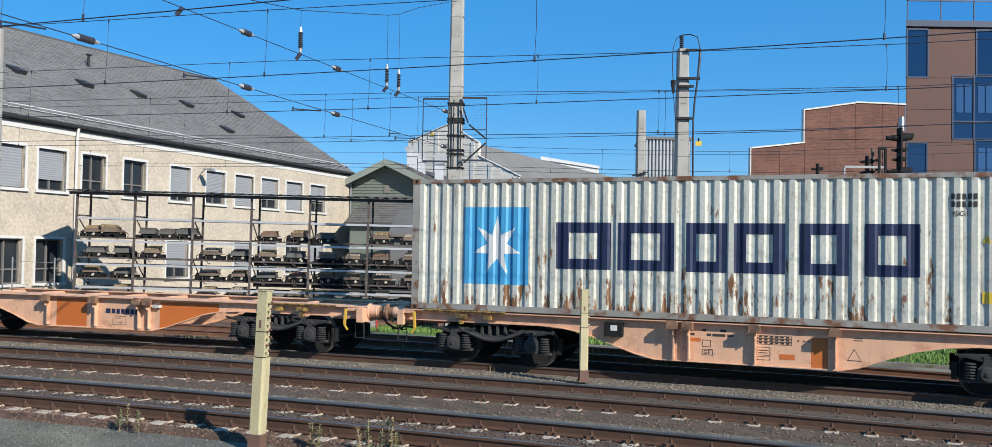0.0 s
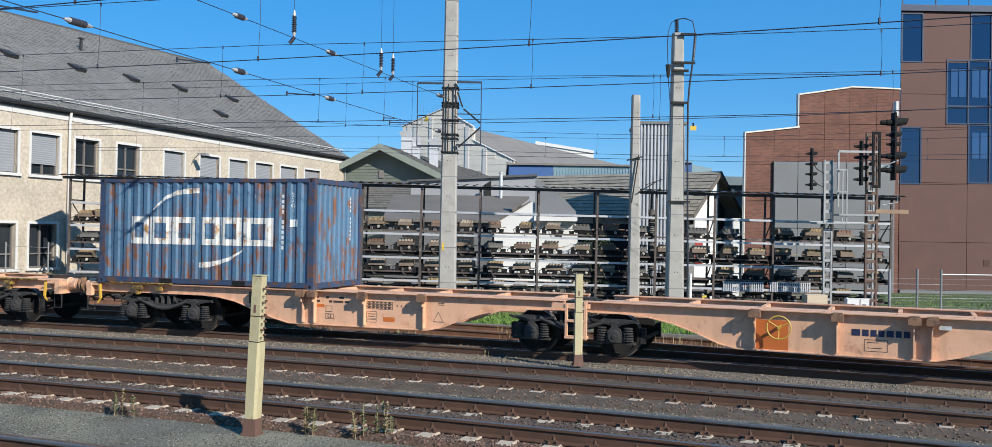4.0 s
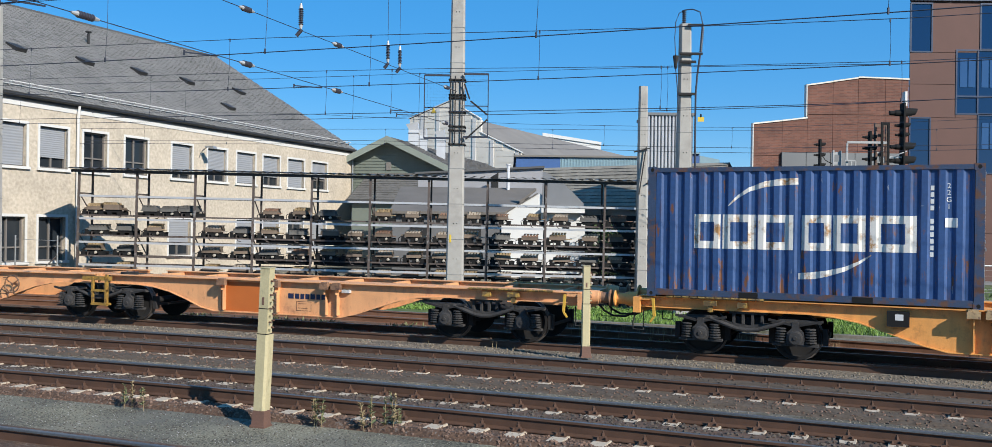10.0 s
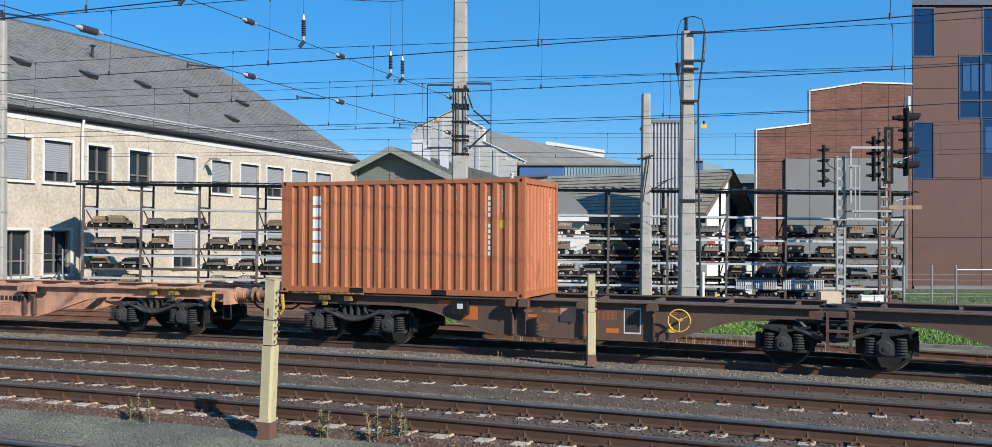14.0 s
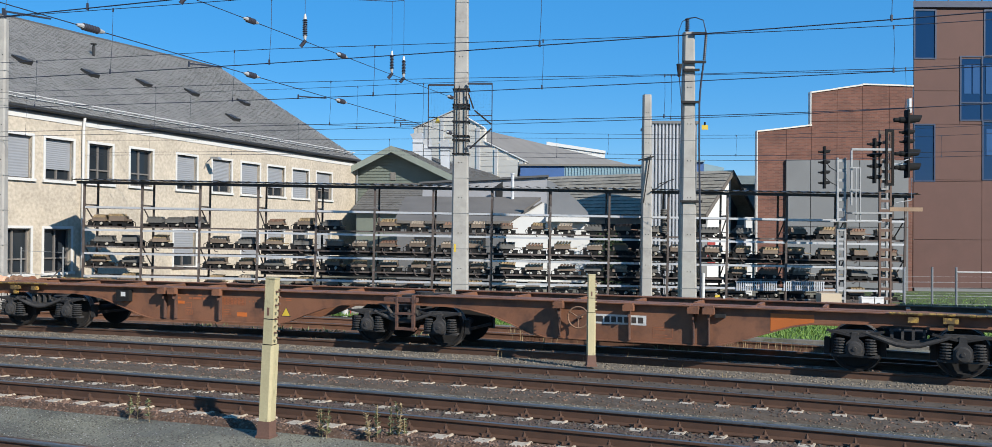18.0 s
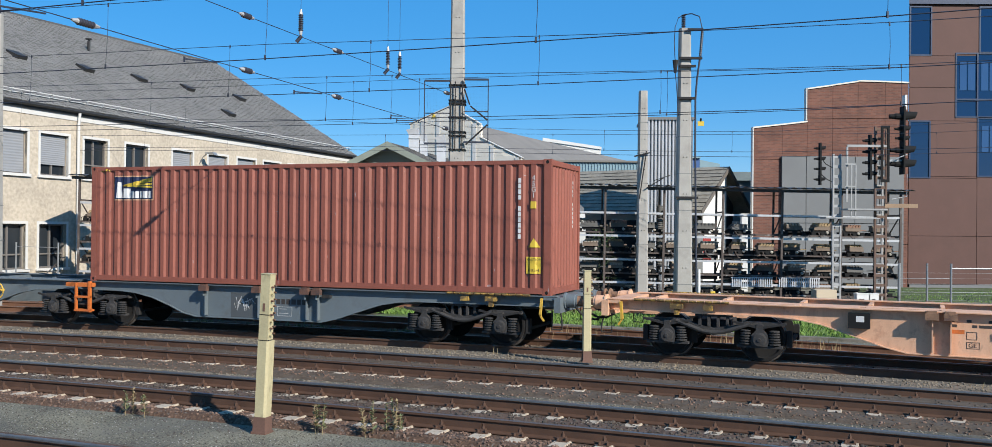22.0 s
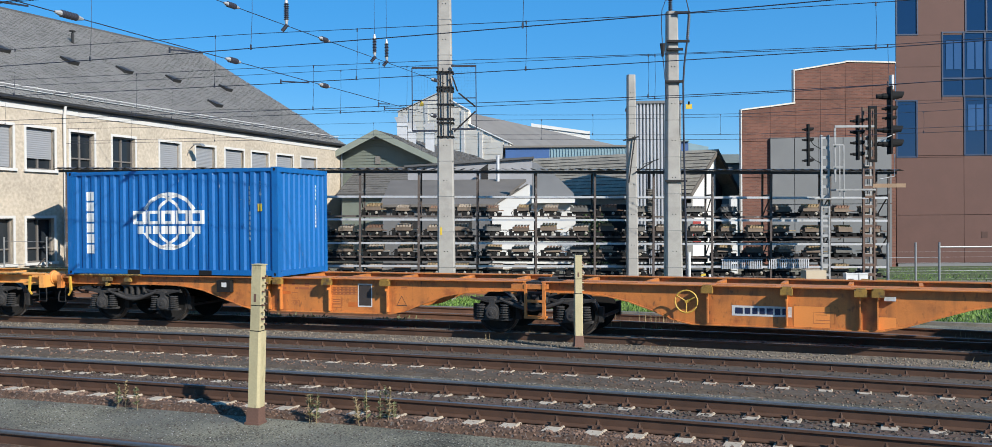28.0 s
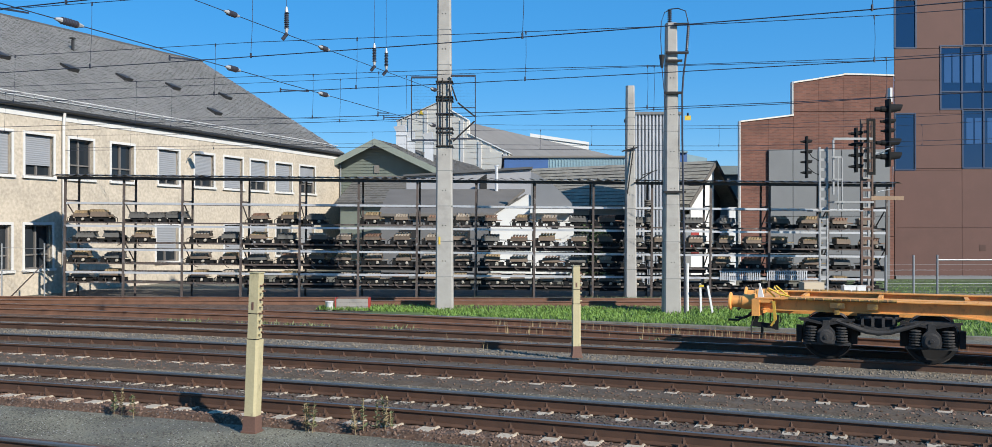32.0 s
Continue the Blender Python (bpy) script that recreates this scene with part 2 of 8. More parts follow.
RAIL_PROFILE = [(-0.075, -0.185), (0.075, -0.185), (0.075, -0.17), (0.012, -0.15), (0.012, -0.045), (0.036, -0.032),
                (0.036, -0.004), (0.028, 0.0), (-0.028, 0.0), (-0.036, -0.004), (-0.036, -0.032), (-0.012, -0.045), (-0.012, -0.15), (-0.075, -0.17)]
RAIL_TOP = [(-0.033, -0.001), (0.033, -0.001), (0.030, 0.002), (-0.030, 0.002)]
RUN_FACE = [(-0.039, -0.024), (-0.030, -0.006), (0.033, -0.001), (0.030, 0.003), (-0.029, 0.003), (-0.037, -0.003)]  # top and gauge corner of the far rail


def branch_off(s):
    """The side track that runs in from the train's track."""
    k = min(max((s + 18) / 40, 0), 1)
    return 0.3 + 3.3 * (1 - k * k * (3 - 2 * k))


def straight_off(s):
    """The straight siding along the rack, as an offset from the curve."""
    a = ARC_PHI + s / ARC_R
    r = (32.35 - 0.05 * ARC_C[0] - ARC_C[1]) / (math.cos(a) + 0.05 * math.sin(a))
    return min(max(r - ARC_R, 5.2), 24)


TRACKS = {"near": -12.2, "first": -7.42, "second": -3.56, "train": 0.0, "branch": branch_off, "far": straight_off}
S_FINE = [-200, -150, -100, -75] + [-60 + 1.5 * i for i in range(71)] + [60, 80, 120, 180, 250]
sleeper_mesh = Mesher()
sleeper_mesh.hexa([(-0.14, -1.3, -0.30), (0.14, -1.3, -0.30), (0.14, 1.3, -0.30), (-0.14, 1.3, -0.30),
                   (-0.10, -1.28, -0.175), (0.10, -1.28, -0.175), (0.10, 1.28, -0.175), (-0.10, 1.28, -0.175)])
sleeper_me = sleeper_mesh.mesh("sleeper", M_SLEEPER)
clip_mesh = Mesher()
for yy in (-0.7535, 0.7535):
    clip_mesh.box(-0.075, 0.075, yy - 0.19, yy + 0.19, -0.176, -0.16)
    for sg in (-1, 1):
        c = yy + sg * 0.115
        clip_mesh.hexa([(-0.05, c - 0.04, -0.16), (0.05, c - 0.04, -0.16), (0.05, c + 0.04, -0.16), (-0.05, c + 0.04, -0.16), (-0.035, c - 0.03, -0.118), (0.035, c - 0.03, -0.118), (0.035, c + 0.03, -0.118), (-0.035, c + 0.03, -0.118)])
        clip_mesh.rod((0, c, -0.12), (0, c, -0.082), 0.026, 6).rod((0, c, -0.084), (0, c, -0.055), 0.013, 6)
        for q in (-0.055, 0.055):
            clip_mesh.rod((q, yy + sg * 0.165, -0.16), (q, yy + sg * 0.165, -0.125), 0.02, 6)
clip_me = clip_mesh.mesh("rail_clips", M_RAIL)


# cross sections of the ballast: offset from the track's middle, height
PROFILES = {
    "first": [(-1.42, -0.275), (-1.34, -0.19), (-1.3, -0.168), (-1.25, -0.166), (-1.19, -0.195), (-0.84, -0.20), (-0.66, -0.20), (-0.45, -0.165), (0.3, -0.17), (0.66, -0.20), (0.9, -0.18), (1.2, -0.20), (1.5, -0.275)],
    "second": [(-1.75, -0.275), (-1.5, -0.185), (-1.33, -0.166), (-1.16, -0.166), (-1.09, -0.19), (-0.86, -0.19), (-0.66, -0.15), (-0.45, -0.14), (0.45, -0.14), (0.66, -0.15), (0.9, -0.17), (1.2, -0.20), (1.5, -0.275)],
    "train": [(-2.75, -0.275), (-2.2, -0.16), (-1.8, -0.12), (-1.4, -0.15), (-0.9, -0.155), (-0.45, -0.145), (0.45, -0.145), (0.9, -0.155), (1.4, -0.165), (1.8, -0.275)],
    "far": [(-1.9, -0.275), (-1.5, -0.16), (-1.1, -0.15), (0.9, -0.155), (1.4, -0.165), (1.8, -0.275)],
    "branch": [(-1.3, -0.275), (-1.1, -0.165), (1.0, -0.165), (1.2, -0.275)],
}


def bed_height(key, off):
    q = PROFILES[key]
    return float(np.interp(off, [a for a, b in q], [b for a, b in q]))


def build_track(key):
    off = TRACKS[key]
    fn = off if callable(off) else (lambda s: off)
    tr = thing("railway_track", "rusty steel rails on concrete sleepers in brown ballast", "track", "yard tracks", "structure")
    prof = PROFILES.get(key, [(-1.8, -0.275), (-1.4, -0.165), (-0.9, -0.155), (-0.45, -0.145), (0.45, -0.145), (0.9, -0.155), (1.4, -0.165), (1.8, -0.275)])
    sweep(prof, S_FINE, fn, "ballast_bed", {"second": M_BALLAST2, "train": M_BALLAST3}.get(key, M_BALLAST), parent=tr, closed=False)
    for g in (-0.7535, 0.7535):
        r = sweep([(q + g, z) for q, z in RAIL_PROFILE], S_FINE, fn, "rail", M_RUSTRAIL if key in ("far", "branch") else M_RAIL, parent=tr)
        sweep([(q + g, z) for q, z in (RUN_FACE if g > 0 and key in ("first", "second", "near") else RAIL_TOP)], S_FINE, fn, "running_surface", M_RAILTOP, parent=r, label="polished top of the rail head")
    return tr, fn


for key in TRACKS:
    tr, fn = build_track(key)
    if key == "branch":
        continue
    lo, hi = {"near": (-20, 10), "first": (-26, 22), "second": (-30, 26), "train": (-34, 24), "far": (-36, 36)}[key]
    for i in range(int((hi - lo) / 0.6)):
        m = on_track(lo + i * 0.6, fn(lo + i * 0.6))
        m = m @ pose(random.uniform(-.02, .02), random.uniform(-.02, .02), 0, 0, 0, random.uniform(-1, 1))
        sl = part("sleeper", sleeper_me, None, tr, m=m)
        if key in ("first", "second"):
            part("rail_clip", clip_me, None, sl)

sweep([(-0.75, -0.255), (-0.35, -0.235), (0.3, -0.235), (0.75, -0.255)], S_FINE, -5.45, "gravel_path", mat("dark_fine_gravel", (0.082, 0.073, 0.051), rough=0.95, var=0.8, grain=1.5, scale=1.5, fine=30, bump=0.9, spot=(0.136, 0.128, 0.116), spot_amount=0.4, spot_scale=3, edge=0.12), closed=False)
tagged(bpy.data.objects["gravel_path"], "dark trodden gravel strip between two tracks", "path", kind="structure")
sweep([(-1.9, -0.262), (-1.85, -0.20), (4.5, -0.20), (6.0, -0.262)], [s for s in S_FINE if -16 < s < 70], 8.0, "verge", mat("mossy_earth", (0.075, 0.115, 0.028), rough=0.95, var=0.4, scale=1.5, fine=20), closed=False)
sweep([(-0.11, -0.27), (-0.10, -0.185), (0.09, -0.18), (0.10, -0.27)], [s for s in S_FINE if -20 < s < 70], 6.0, "kerb", mat("dirty_concrete_edging", (0.17, 0.15, 0.122), rough=0.95, var=0.4, scale=1.3, fine=14, spot=(0.06, 0.07, 0.03), spot_amount=0.42, spot_scale=1.1))
tagged(bpy.data.objects["kerb"], "grey concrete edging along the grass verge", "kerb", kind="structure")
# earth sheet with the rack's shade put into its dark brown
rf = Mesher()
rf.hexa([(-18, 33.4, -0.27), (17, 32.9, -0.27), (17, 41, -0.27), (-18, 41, -0.27), (-18, 33.6, -0.245), (17, 33.1, -0.245), (17, 41, -0.245), (-18, 41, -0.245)])
tagged(part("rack_floor", rf, mat("rack_shade_earth", (0.06, 0.048, 0.036), rough=0.95, var=0.5, scale=1.2, fine=18, bump=0.6, spot=(0.03, 0.026, 0.022), spot_amount=0.45, spot_scale=1.5), None), "brown earth darkened for the shade under the storage rack", "ground", kind="structure")
tagged(bpy.data.objects["verge"], "mossy earth verge between far tracks", "ground", kind="structure")


# ---- the train ----
def bend(l):
    """A place l metres ahead of a wagon's middle, following the curve."""
    return pose(ARC_R * math.sin(l / ARC_R), -ARC_R * (1 - math.cos(l / ARC_R)), 0, 0, 0, -math.degrees(l / ARC_R))


BEAM = [(0.62, 1.13), (0.62, 0.93), (3.9, 0.93), (4.35, 0.90), (4.8, 0.82), (5.3, 0.66), (5.9, 0.46), (6.3, 0.37), (9.8, 0.37),
        (10.15, 0.44), (10.6, 0.62), (11.1, 0.79), (11.6, 0.89), (12.1, 0.93), (12.95, 0.93), (12.95, 1.13)]
RIBS = (6.36, 6.66, 7.97, 9.47)  # front half
RIBS_REAR = (6.70, 7.0, 8.28, 9.74)


def unit_meshes(paint, ribs):
    """Meshes of one half wagon, e metres from its outer end; x runs from -6.6 at that end."""
    out = []
    old = paint in (P_BROWN, P_DARK, P_DUST)

    def keep(name, me, smooth=False, material=None, label=""):
        out.append((name, me.mesh(name, material or paint, smooth), label))
    for sg in (-1, 1):
        me = Mesher()
        xs = [(e - 6.6, z) for e, z in BEAM]
        me.prism(xs, *sorted((sg * 1.07, sg * 1.10)))
        # flanges along the upper and lower edge
        me.box(0.62 - 6.6, 12.95 - 6.6, min(sg * 1.0, sg * 1.22), max(sg * 1.0, sg * 1.22), 1.13, 1.15)
        low = BEAM[1:-1]
        for (a, za), (b, zb) in zip(low, low[1:]):
            me.hexa([(a - 6.6, sg * 1.02, za - 0.02), (b - 6.6, sg * 1.02, zb - 0.02), (b - 6.6, sg * 1.15, zb - 0.02), (a - 6.6, sg * 1.15, za - 0.02),
                     (a - 6.6, sg * 1.02, za), (b - 6.6, sg * 1.02, zb), (b - 6.6, sg * 1.15, zb), (a - 6.6, sg * 1.15, za)])
        keep("side_beam", me)
        for e in ribs:
            me = Mesher()
            me.box(e - 6.612, e - 6.588, min(sg * 1.102, sg * 1.215), max(sg * 1.102, sg * 1.215), 0.40, 1.06)
            me.box(e - 6.611, e - 6.589, min(sg * 1.215, sg * 1.29), max(sg * 1.215, sg * 1.29), 0.88, 1.06)
            # dark ribs on these three paints: rust, with their shade side in the brown
            keep("rib", me, False, M_STANDB if old else paint)
            me = Mesher()
            me.box(e - 6.72, e - 6.50, min(sg * 1.222, sg * 1.345), max(sg * 1.222, sg * 1.345), 1.0, 1.12)
            me.box(e - 6.70, e - 6.53, min(sg * 1.222, sg * 1.32), max(sg * 1.222, sg * 1.32), 1.12, 1.16)
            keep("container_stand", me, False, paint if old else {P_ORNG: M_STANDY, P_YELL: M_STANDP, P_PINK: M_STANDT, P_PEACH: M_STANDT}.get(paint, M_STANDB), "worn folding container stand")
    me = Mesher()
    me.box(0.62 - 6.6, 12.95 - 6.6, -0.22, 0.22, 0.78, 1.10)
    keep("centre_sill", me)
    for e in (1.3, 2.75, 4.3, 5.6, 6.9, 8.2, 9.5, 11.0, 12.4):
        me = Mesher()
        me.box(e - 6.64, e - 6.56, -1.068, -0.225, 0.94, 1.12).box(e - 6.64, e - 6.56, 0.225, 1.068, 0.94, 1.12)
        keep("cross_member", me)
    for e0, e1 in ((4.45, 5.45), (7.05, 8.05), (9.65, 10.85)):
        me = Mesher()
        me.box(e0 - 6.6, e1 - 6.6, -0.95, -0.45, 1.128, 1.14)
        keep("deck_flap", me)
    me = Mesher()
    me.box(0.52 - 6.6, 0.66 - 6.6, -1.28, 1.28, 0.80, 1.12)
    me.box(0.66 - 6.6, 0.9 - 6.6, -1.25, 1.25, 1.06, 1.12)
    keep("headstock", me)
    for sg in (-1, 1):
        me = Mesher()
        me.lathe((0.53 - 6.6, sg * 0.875, 1.04), (0 - 6.6, sg * 0.875, 1.04), [(0, 0.175), (0.04, 0.175), (0.05, 0.15), (0.24, 0.145), (0.25, 0.13), (0.29, 0.13)], 16)
        keep("buffer_sleeve", me, True)
        me = Mesher()
        me.lathe((0.245 - 6.6, sg * 0.875, 1.04), (0 - 6.6, sg * 0.875, 1.04), [(0, 0.115), (0.17, 0.115), (0.185, 0.18), (0.21, 0.185), (0.222, 0.165)], 18)
        keep("buffer_head", me, True, paint if paint in (P_YELL, P_ORNG) else M_STANDT, "worn painted buffer head")
    me = Mesher()
    me.box(0.2 - 6.6, 0.52 - 6.6, -0.06, 0.06, 0.92, 1.06)
    me.bar((0.22 - 6.6, 0, 0.98), (0.02 - 6.6, 0, 0.80), 0.06)
    me.tube([(0.5 - 6.6, -0.35, 0.95), (0.3 - 6.6, -0.36, 0.72), (0.1 - 6.6, -0.37, 0.62), (-0.1 - 6.6, -0.37, 0.62)], 0.025)
    me.tube([(0.5 - 6.6, 0.35, 0.95), (0.3 - 6.6, 0.36, 0.7), (0.1 - 6.6, 0.37, 0.6), (-0.1 - 6.6, 0.37, 0.6)], 0.025)
    keep("coupling_hook", me, False, M_STEEL, "black screw coupling and air hoses")
    for sg in (-1, 1):
        me = Mesher()
        me.tube([(0.55 - 6.6, sg * 1.15, 0.85), (0.50 - 6.6, sg * 1.2, 0.6), (0.50 - 6.6, sg * 1.2, 0.45), (0.72 - 6.6, sg * 1.2, 0.45), (0.72 - 6.6, sg * 1.2, 0.85)], 0.017)
        keep("shunter_step", me, False, M_STEEL)
        me = Mesher()
        me.box(1.95 - 6.6, 2.2 - 6.6, min(sg * 1.19, sg * 1.30), max(sg * 1.19, sg * 1.30), 1.0, 1.10)
        me.box(2.03 - 6.6, 2.12 - 6.6, min(sg * 1.19, sg * 1.28), max(sg * 1.19, sg * 1.28), 0.88, 1.0)
        keep("twist_lock_bracket", me, False, M_STAND, "oily yellow locking bracket")
        me = Mesher()
        me.box(2.6 - 6.6, 2.78 - 6.6, min(sg * 1.18, sg * 1.27), max(sg * 1.18, sg * 1.27), 0.99, 1.09)
        keep("twist_lock_bracket", me, False, M_STAND, "oily yellow locking bracket")
        me = Mesher()
        me.bar((0.93 - 6.6, sg * 1.27, 1.10), (0.96 - 6.6, sg * 1.27, 0.74), 0.05).bar((0.96 - 6.6, sg * 1.27, 0.74), (0.88 - 6.6, sg * 1.27, 0.62), 0.035)
        keep("release_lever", me, False, M_HANDWHEEL, "yellow release lever at the wagon end")
        me = Mesher()
        for i in range(12):
            e = 1.2 + i * 0.16
            me.rod((e - 6.6, sg * 1.25, 1.152), (e - 6.46, sg * 1.25, 1.152), 0.028, 6)
        keep("lashing_chain", me, False, M_STAND, "oily lashing chain along the beam")
    return out


def mirrored(me, name):
    m2 = me.copy()
    m2.name = name
    m2.transform(Matrix.Diagonal((-1, 1, 1, 1)))
    m2.flip_normals()
    return m2


M_HANDWHEEL = mat("handwheel_paint", (0.56, 0.336, 0.048), rough=0.5, var=0.2)
M_STAND = mat("oily_bracket", (0.12, 0.078, 0.03), rough=0.6, var=0.4, spot=(0.40, 0.24, 0.05), spot_amount=0.46, spot_scale=9)
M_STANDY = mat("oily_yellow_stand", (0.264, 0.152, 0.028), rough=0.65, var=0.35, scale=5, spot=(0.096, 0.056, 0.024), spot_amount=0.42, spot_scale=7)
M_STANDP = mat("dirty_pale_stand", (0.36, 0.25, 0.13), rough=0.7, var=0.35, scale=6, spot=(0.13, 0.075, 0.04), spot_amount=0.42, spot_scale=9)
M_STANDT = mat("tan_stand", (0.216, 0.12, 0.068), rough=0.7, var=0.35, scale=5, spot=(0.096, 0.052, 0.036), spot_amount=0.44, spot_scale=7)
M_STANDB = mat("rusty_stand", (0.104, 0.052, 0.036), rough=0.75, var=0.35, scale=5, spot=(0.056, 0.036, 0.032), spot_amount=0.42, spot_scale=7)


def bogie_meshes():
    out = []

    def keep(name, me, smooth=False, material=None, sub=None):
        out.append((name, me.mesh(name, material or M_STEEL, smooth), sub))
    for sg in (-1, 1):
        y0, y1 = sorted((sg * 0.93, sg * 1.06))
        me = Mesher()
        top = [(-1.36, 0.78), (-1.1, 0.80), (-0.62, 0.80), (-0.38, 0.70), (0, 0.64), (0.38, 0.70), (0.62, 0.80), (1.1, 0.80), (1.36, 0.78)]
        bot = [(1.36, 0.73), (0.66, 0.73), (0.38, 0.58), (0, 0.50), (-0.38, 0.58), (-0.66, 0.73), (-1.36, 0.73)]
        for i in range(len(top) - 1):
            a, b = top[i], top[i + 1]
            za = np.interp(a[0], [q[0] for q in reversed(bot)], [q[1] for q in reversed(bot)])
            zb = np.interp(b[0], [q[0] for q in reversed(bot)], [q[1] for q in reversed(bot)])
            me.hexa([(a[0], y0, za), (b[0], y0, zb), (b[0], y1, zb), (a[0], y1, za), (a[0], y0, a[1]), (b[0], y0, b[1]), (b[0], y1, b[1]), (a[0], y1, a[1])])
        for x in (-0.27, -0.09, 0.09, 0.27):
            me.box(x - 0.025, x + 0.025, y0, y1, 0.66, 0.88)
        me.box(-0.36, 0.36, y0, y1, 0.86, 0.92)
        keep("side_frame", me, False, M_GEAR)
        me = Mesher()
        me.tube([(-0.72, sg * 1.12, 0.76), (-0.45, sg * 1.12, 0.66), (-0.2, sg * 1.12, 0.575), (0, sg * 1.12, 0.555), (0.2, sg * 1.12, 0.575), (0.45, sg * 1.12, 0.66), (0.72, sg * 1.12, 0.76)], 0.042, 8)
        keep("brake_lever", me, True, M_GEAR)
        for x in (-0.9, 0.9):
            me = Mesher()
            yo = sg * 1.0
            me.prism([(x - 0.15, 0.33), (x + 0.15, 0.33), (x + 0.17, 0.42), (x + 0.15, 0.56), (x + 0.07, 0.64), (x + 0.055, 0.76), (x - 0.055, 0.76), (x - 0.07, 0.64), (x - 0.15, 0.56), (x - 0.17, 0.42)], *sorted((yo, sg * 1.16)))
            me.box(x - 0.42, x + 0.42, min(yo, sg * 1.14), max(yo, sg * 1.14), 0.30, 0.345)
            me.lathe((x, sg * 1.16, 0.46), (x, sg * 1.3, 0.46), [(0, 0.14), (0.03, 0.14), (0.04, 0.115), (0.055, 0.115), (0.06, 0.04), (0.075, 0.035)], 16)
            keep("axle_box", me, True, M_GEAR)
            for q in (-0.27, 0.27):
                me = Mesher()
                prof = []
                for i in range(6):
                    z = 0.36 + i * 0.05
                    prof += [(z, 0.06), (z + 0.008, 0.12 - 0.004 * i), (z + 0.026, 0.12 - 0.004 * i), (z + 0.034, 0.06)]
                me.lathe((x + q, sg * 1.08, 0), (x + q, sg * 1.08, 1), prof, 10)
                keep("coil_spring", me, False, M_GEAR)
            me = Mesher()
            me.bar((x - 0.5, sg * 1.13, 0.79), (x - 0.06, sg * 1.13, 0.70), 0.045)
            keep("damper_link", me)
            me = Mesher()
            me.bar((x + 0.5, sg * 1.13, 0.79), (x + 0.06, sg * 1.13, 0.70), 0.045)
            keep("damper_link", me)
    me = Mesher()
    me.box(-0.32, 0.32, -0.95, 0.95, 0.55, 0.80)
    me.rod((0, 0, 0.78), (0, 0, 0.95), 0.25, 16)
    for x in (-1.42, -0.42, 0.42, 1.42):
        for sg in (-1, 1):
            me.box(x - 0.05, x + 0.05, sg * 0.75 - 0.07, sg * 0.75 + 0.07, 0.3, 0.62)
        me.bar((x, -0.75, 0.4), (x, 0.75, 0.4), 0.06)
    keep("bolster", me)
    return out


M_TREAD = mat("worn_wheel_tread", (0.128, 0.112, 0.1), rough=0.5, metal=0.5, var=0.2)


def wheelset_mesh():
    me = Mesher()
    me.rod((0, -0.75, 0), (0, 0.75, 0), 0.08, 10)
    for sg in (-1, 1):
        c = sg * 0.75
        me.lathe((0, c - sg * 0.07, 0), (0, c + sg * 0.09, 0), [(0, 0.485), (0.025, 0.485), (0.035, 0.46), (0.135, 0.455), (0.136, 0.40), (0.10, 0.37), (0.08, 0.16), (0.15, 0.13)], 28)
    out = me.mesh("wheelset", M_WHEEL, True)
    out.materials.append(M_TREAD)
    for p in out.polygons:
        if math.hypot(p.center.x, p.center.z) > 0.435:
            p.material_index = 1
    return out


BOGIE = bogie_meshes()
WHEELSET = wheelset_mesh()
UNITS = {}
ROLLING = []
WHEELS = []


def flat_text(words, size, align='LEFT'):
    """Triangles (x, z) of some writing, baseline at 0."""
    cu = bpy.data.curves.new("writing", 'FONT')
    cu.body, cu.size, cu.align_x, cu.resolution_u = words, size, align, 3
    ob = bpy.data.objects.new("writing", cu)
    me = bpy.data.meshes.new_from_object(ob)
    bm = bmesh.new()
    bm.from_mesh(me)
    bmesh.ops.triangulate(bm, faces=bm.faces)
    tris = [[(v.co.x, v.co.y) for v in f.verts] for f in bm.faces]
    bm.free()
    bpy.data.objects.remove(ob)
    bpy.data.meshes.remove(me)
    return tris


def shift(polys, x, z, sx=1.0, sz=1.0):
    return [[(a * sx + x, b * sz + z) for a, b in p] for p in polys]


def rect(x0, z0, x1, z1):
    return [(x0, z0), (x1, z0), (x1, z1), (x0, z1)]


def frame_box(x0, z0, x1, z1, w=0.012):
    return [rect(x0, z0, x1, z0 + w), rect(x0, z1 - w, x1, z1), rect(x0, z0 + w, x0 + w, z1 - w), rect(x1 - w, z0 + w, x1, z1 - w)]


def painted(name, polys, y, material, parent, label=""):
    """Thin paint on a flat upright face that looks to -y."""
    me = Mesher()
    for p in polys:
        me.poly([(a, y, b) for a, b in p])
    o = part(name, me.mesh(name, material), None, parent, label)
    if name == "lettering":
        o["kind"] = "stuff"
    return o


M_INK = mat("dark_lettering", (0.04, 0.032, 0.028), rough=0.7, var=0.2)
M_INKRED = mat("faded_red_lettering", (0.336, 0.104, 0.04), rough=0.7, var=0.2)
M_PLATEWHITE = mat("white_plate", (0.56, 0.552, 0.528), rough=0.6, var=0.1, spot=(0.4, 0.384, 0.352), spot_amount=0.4)


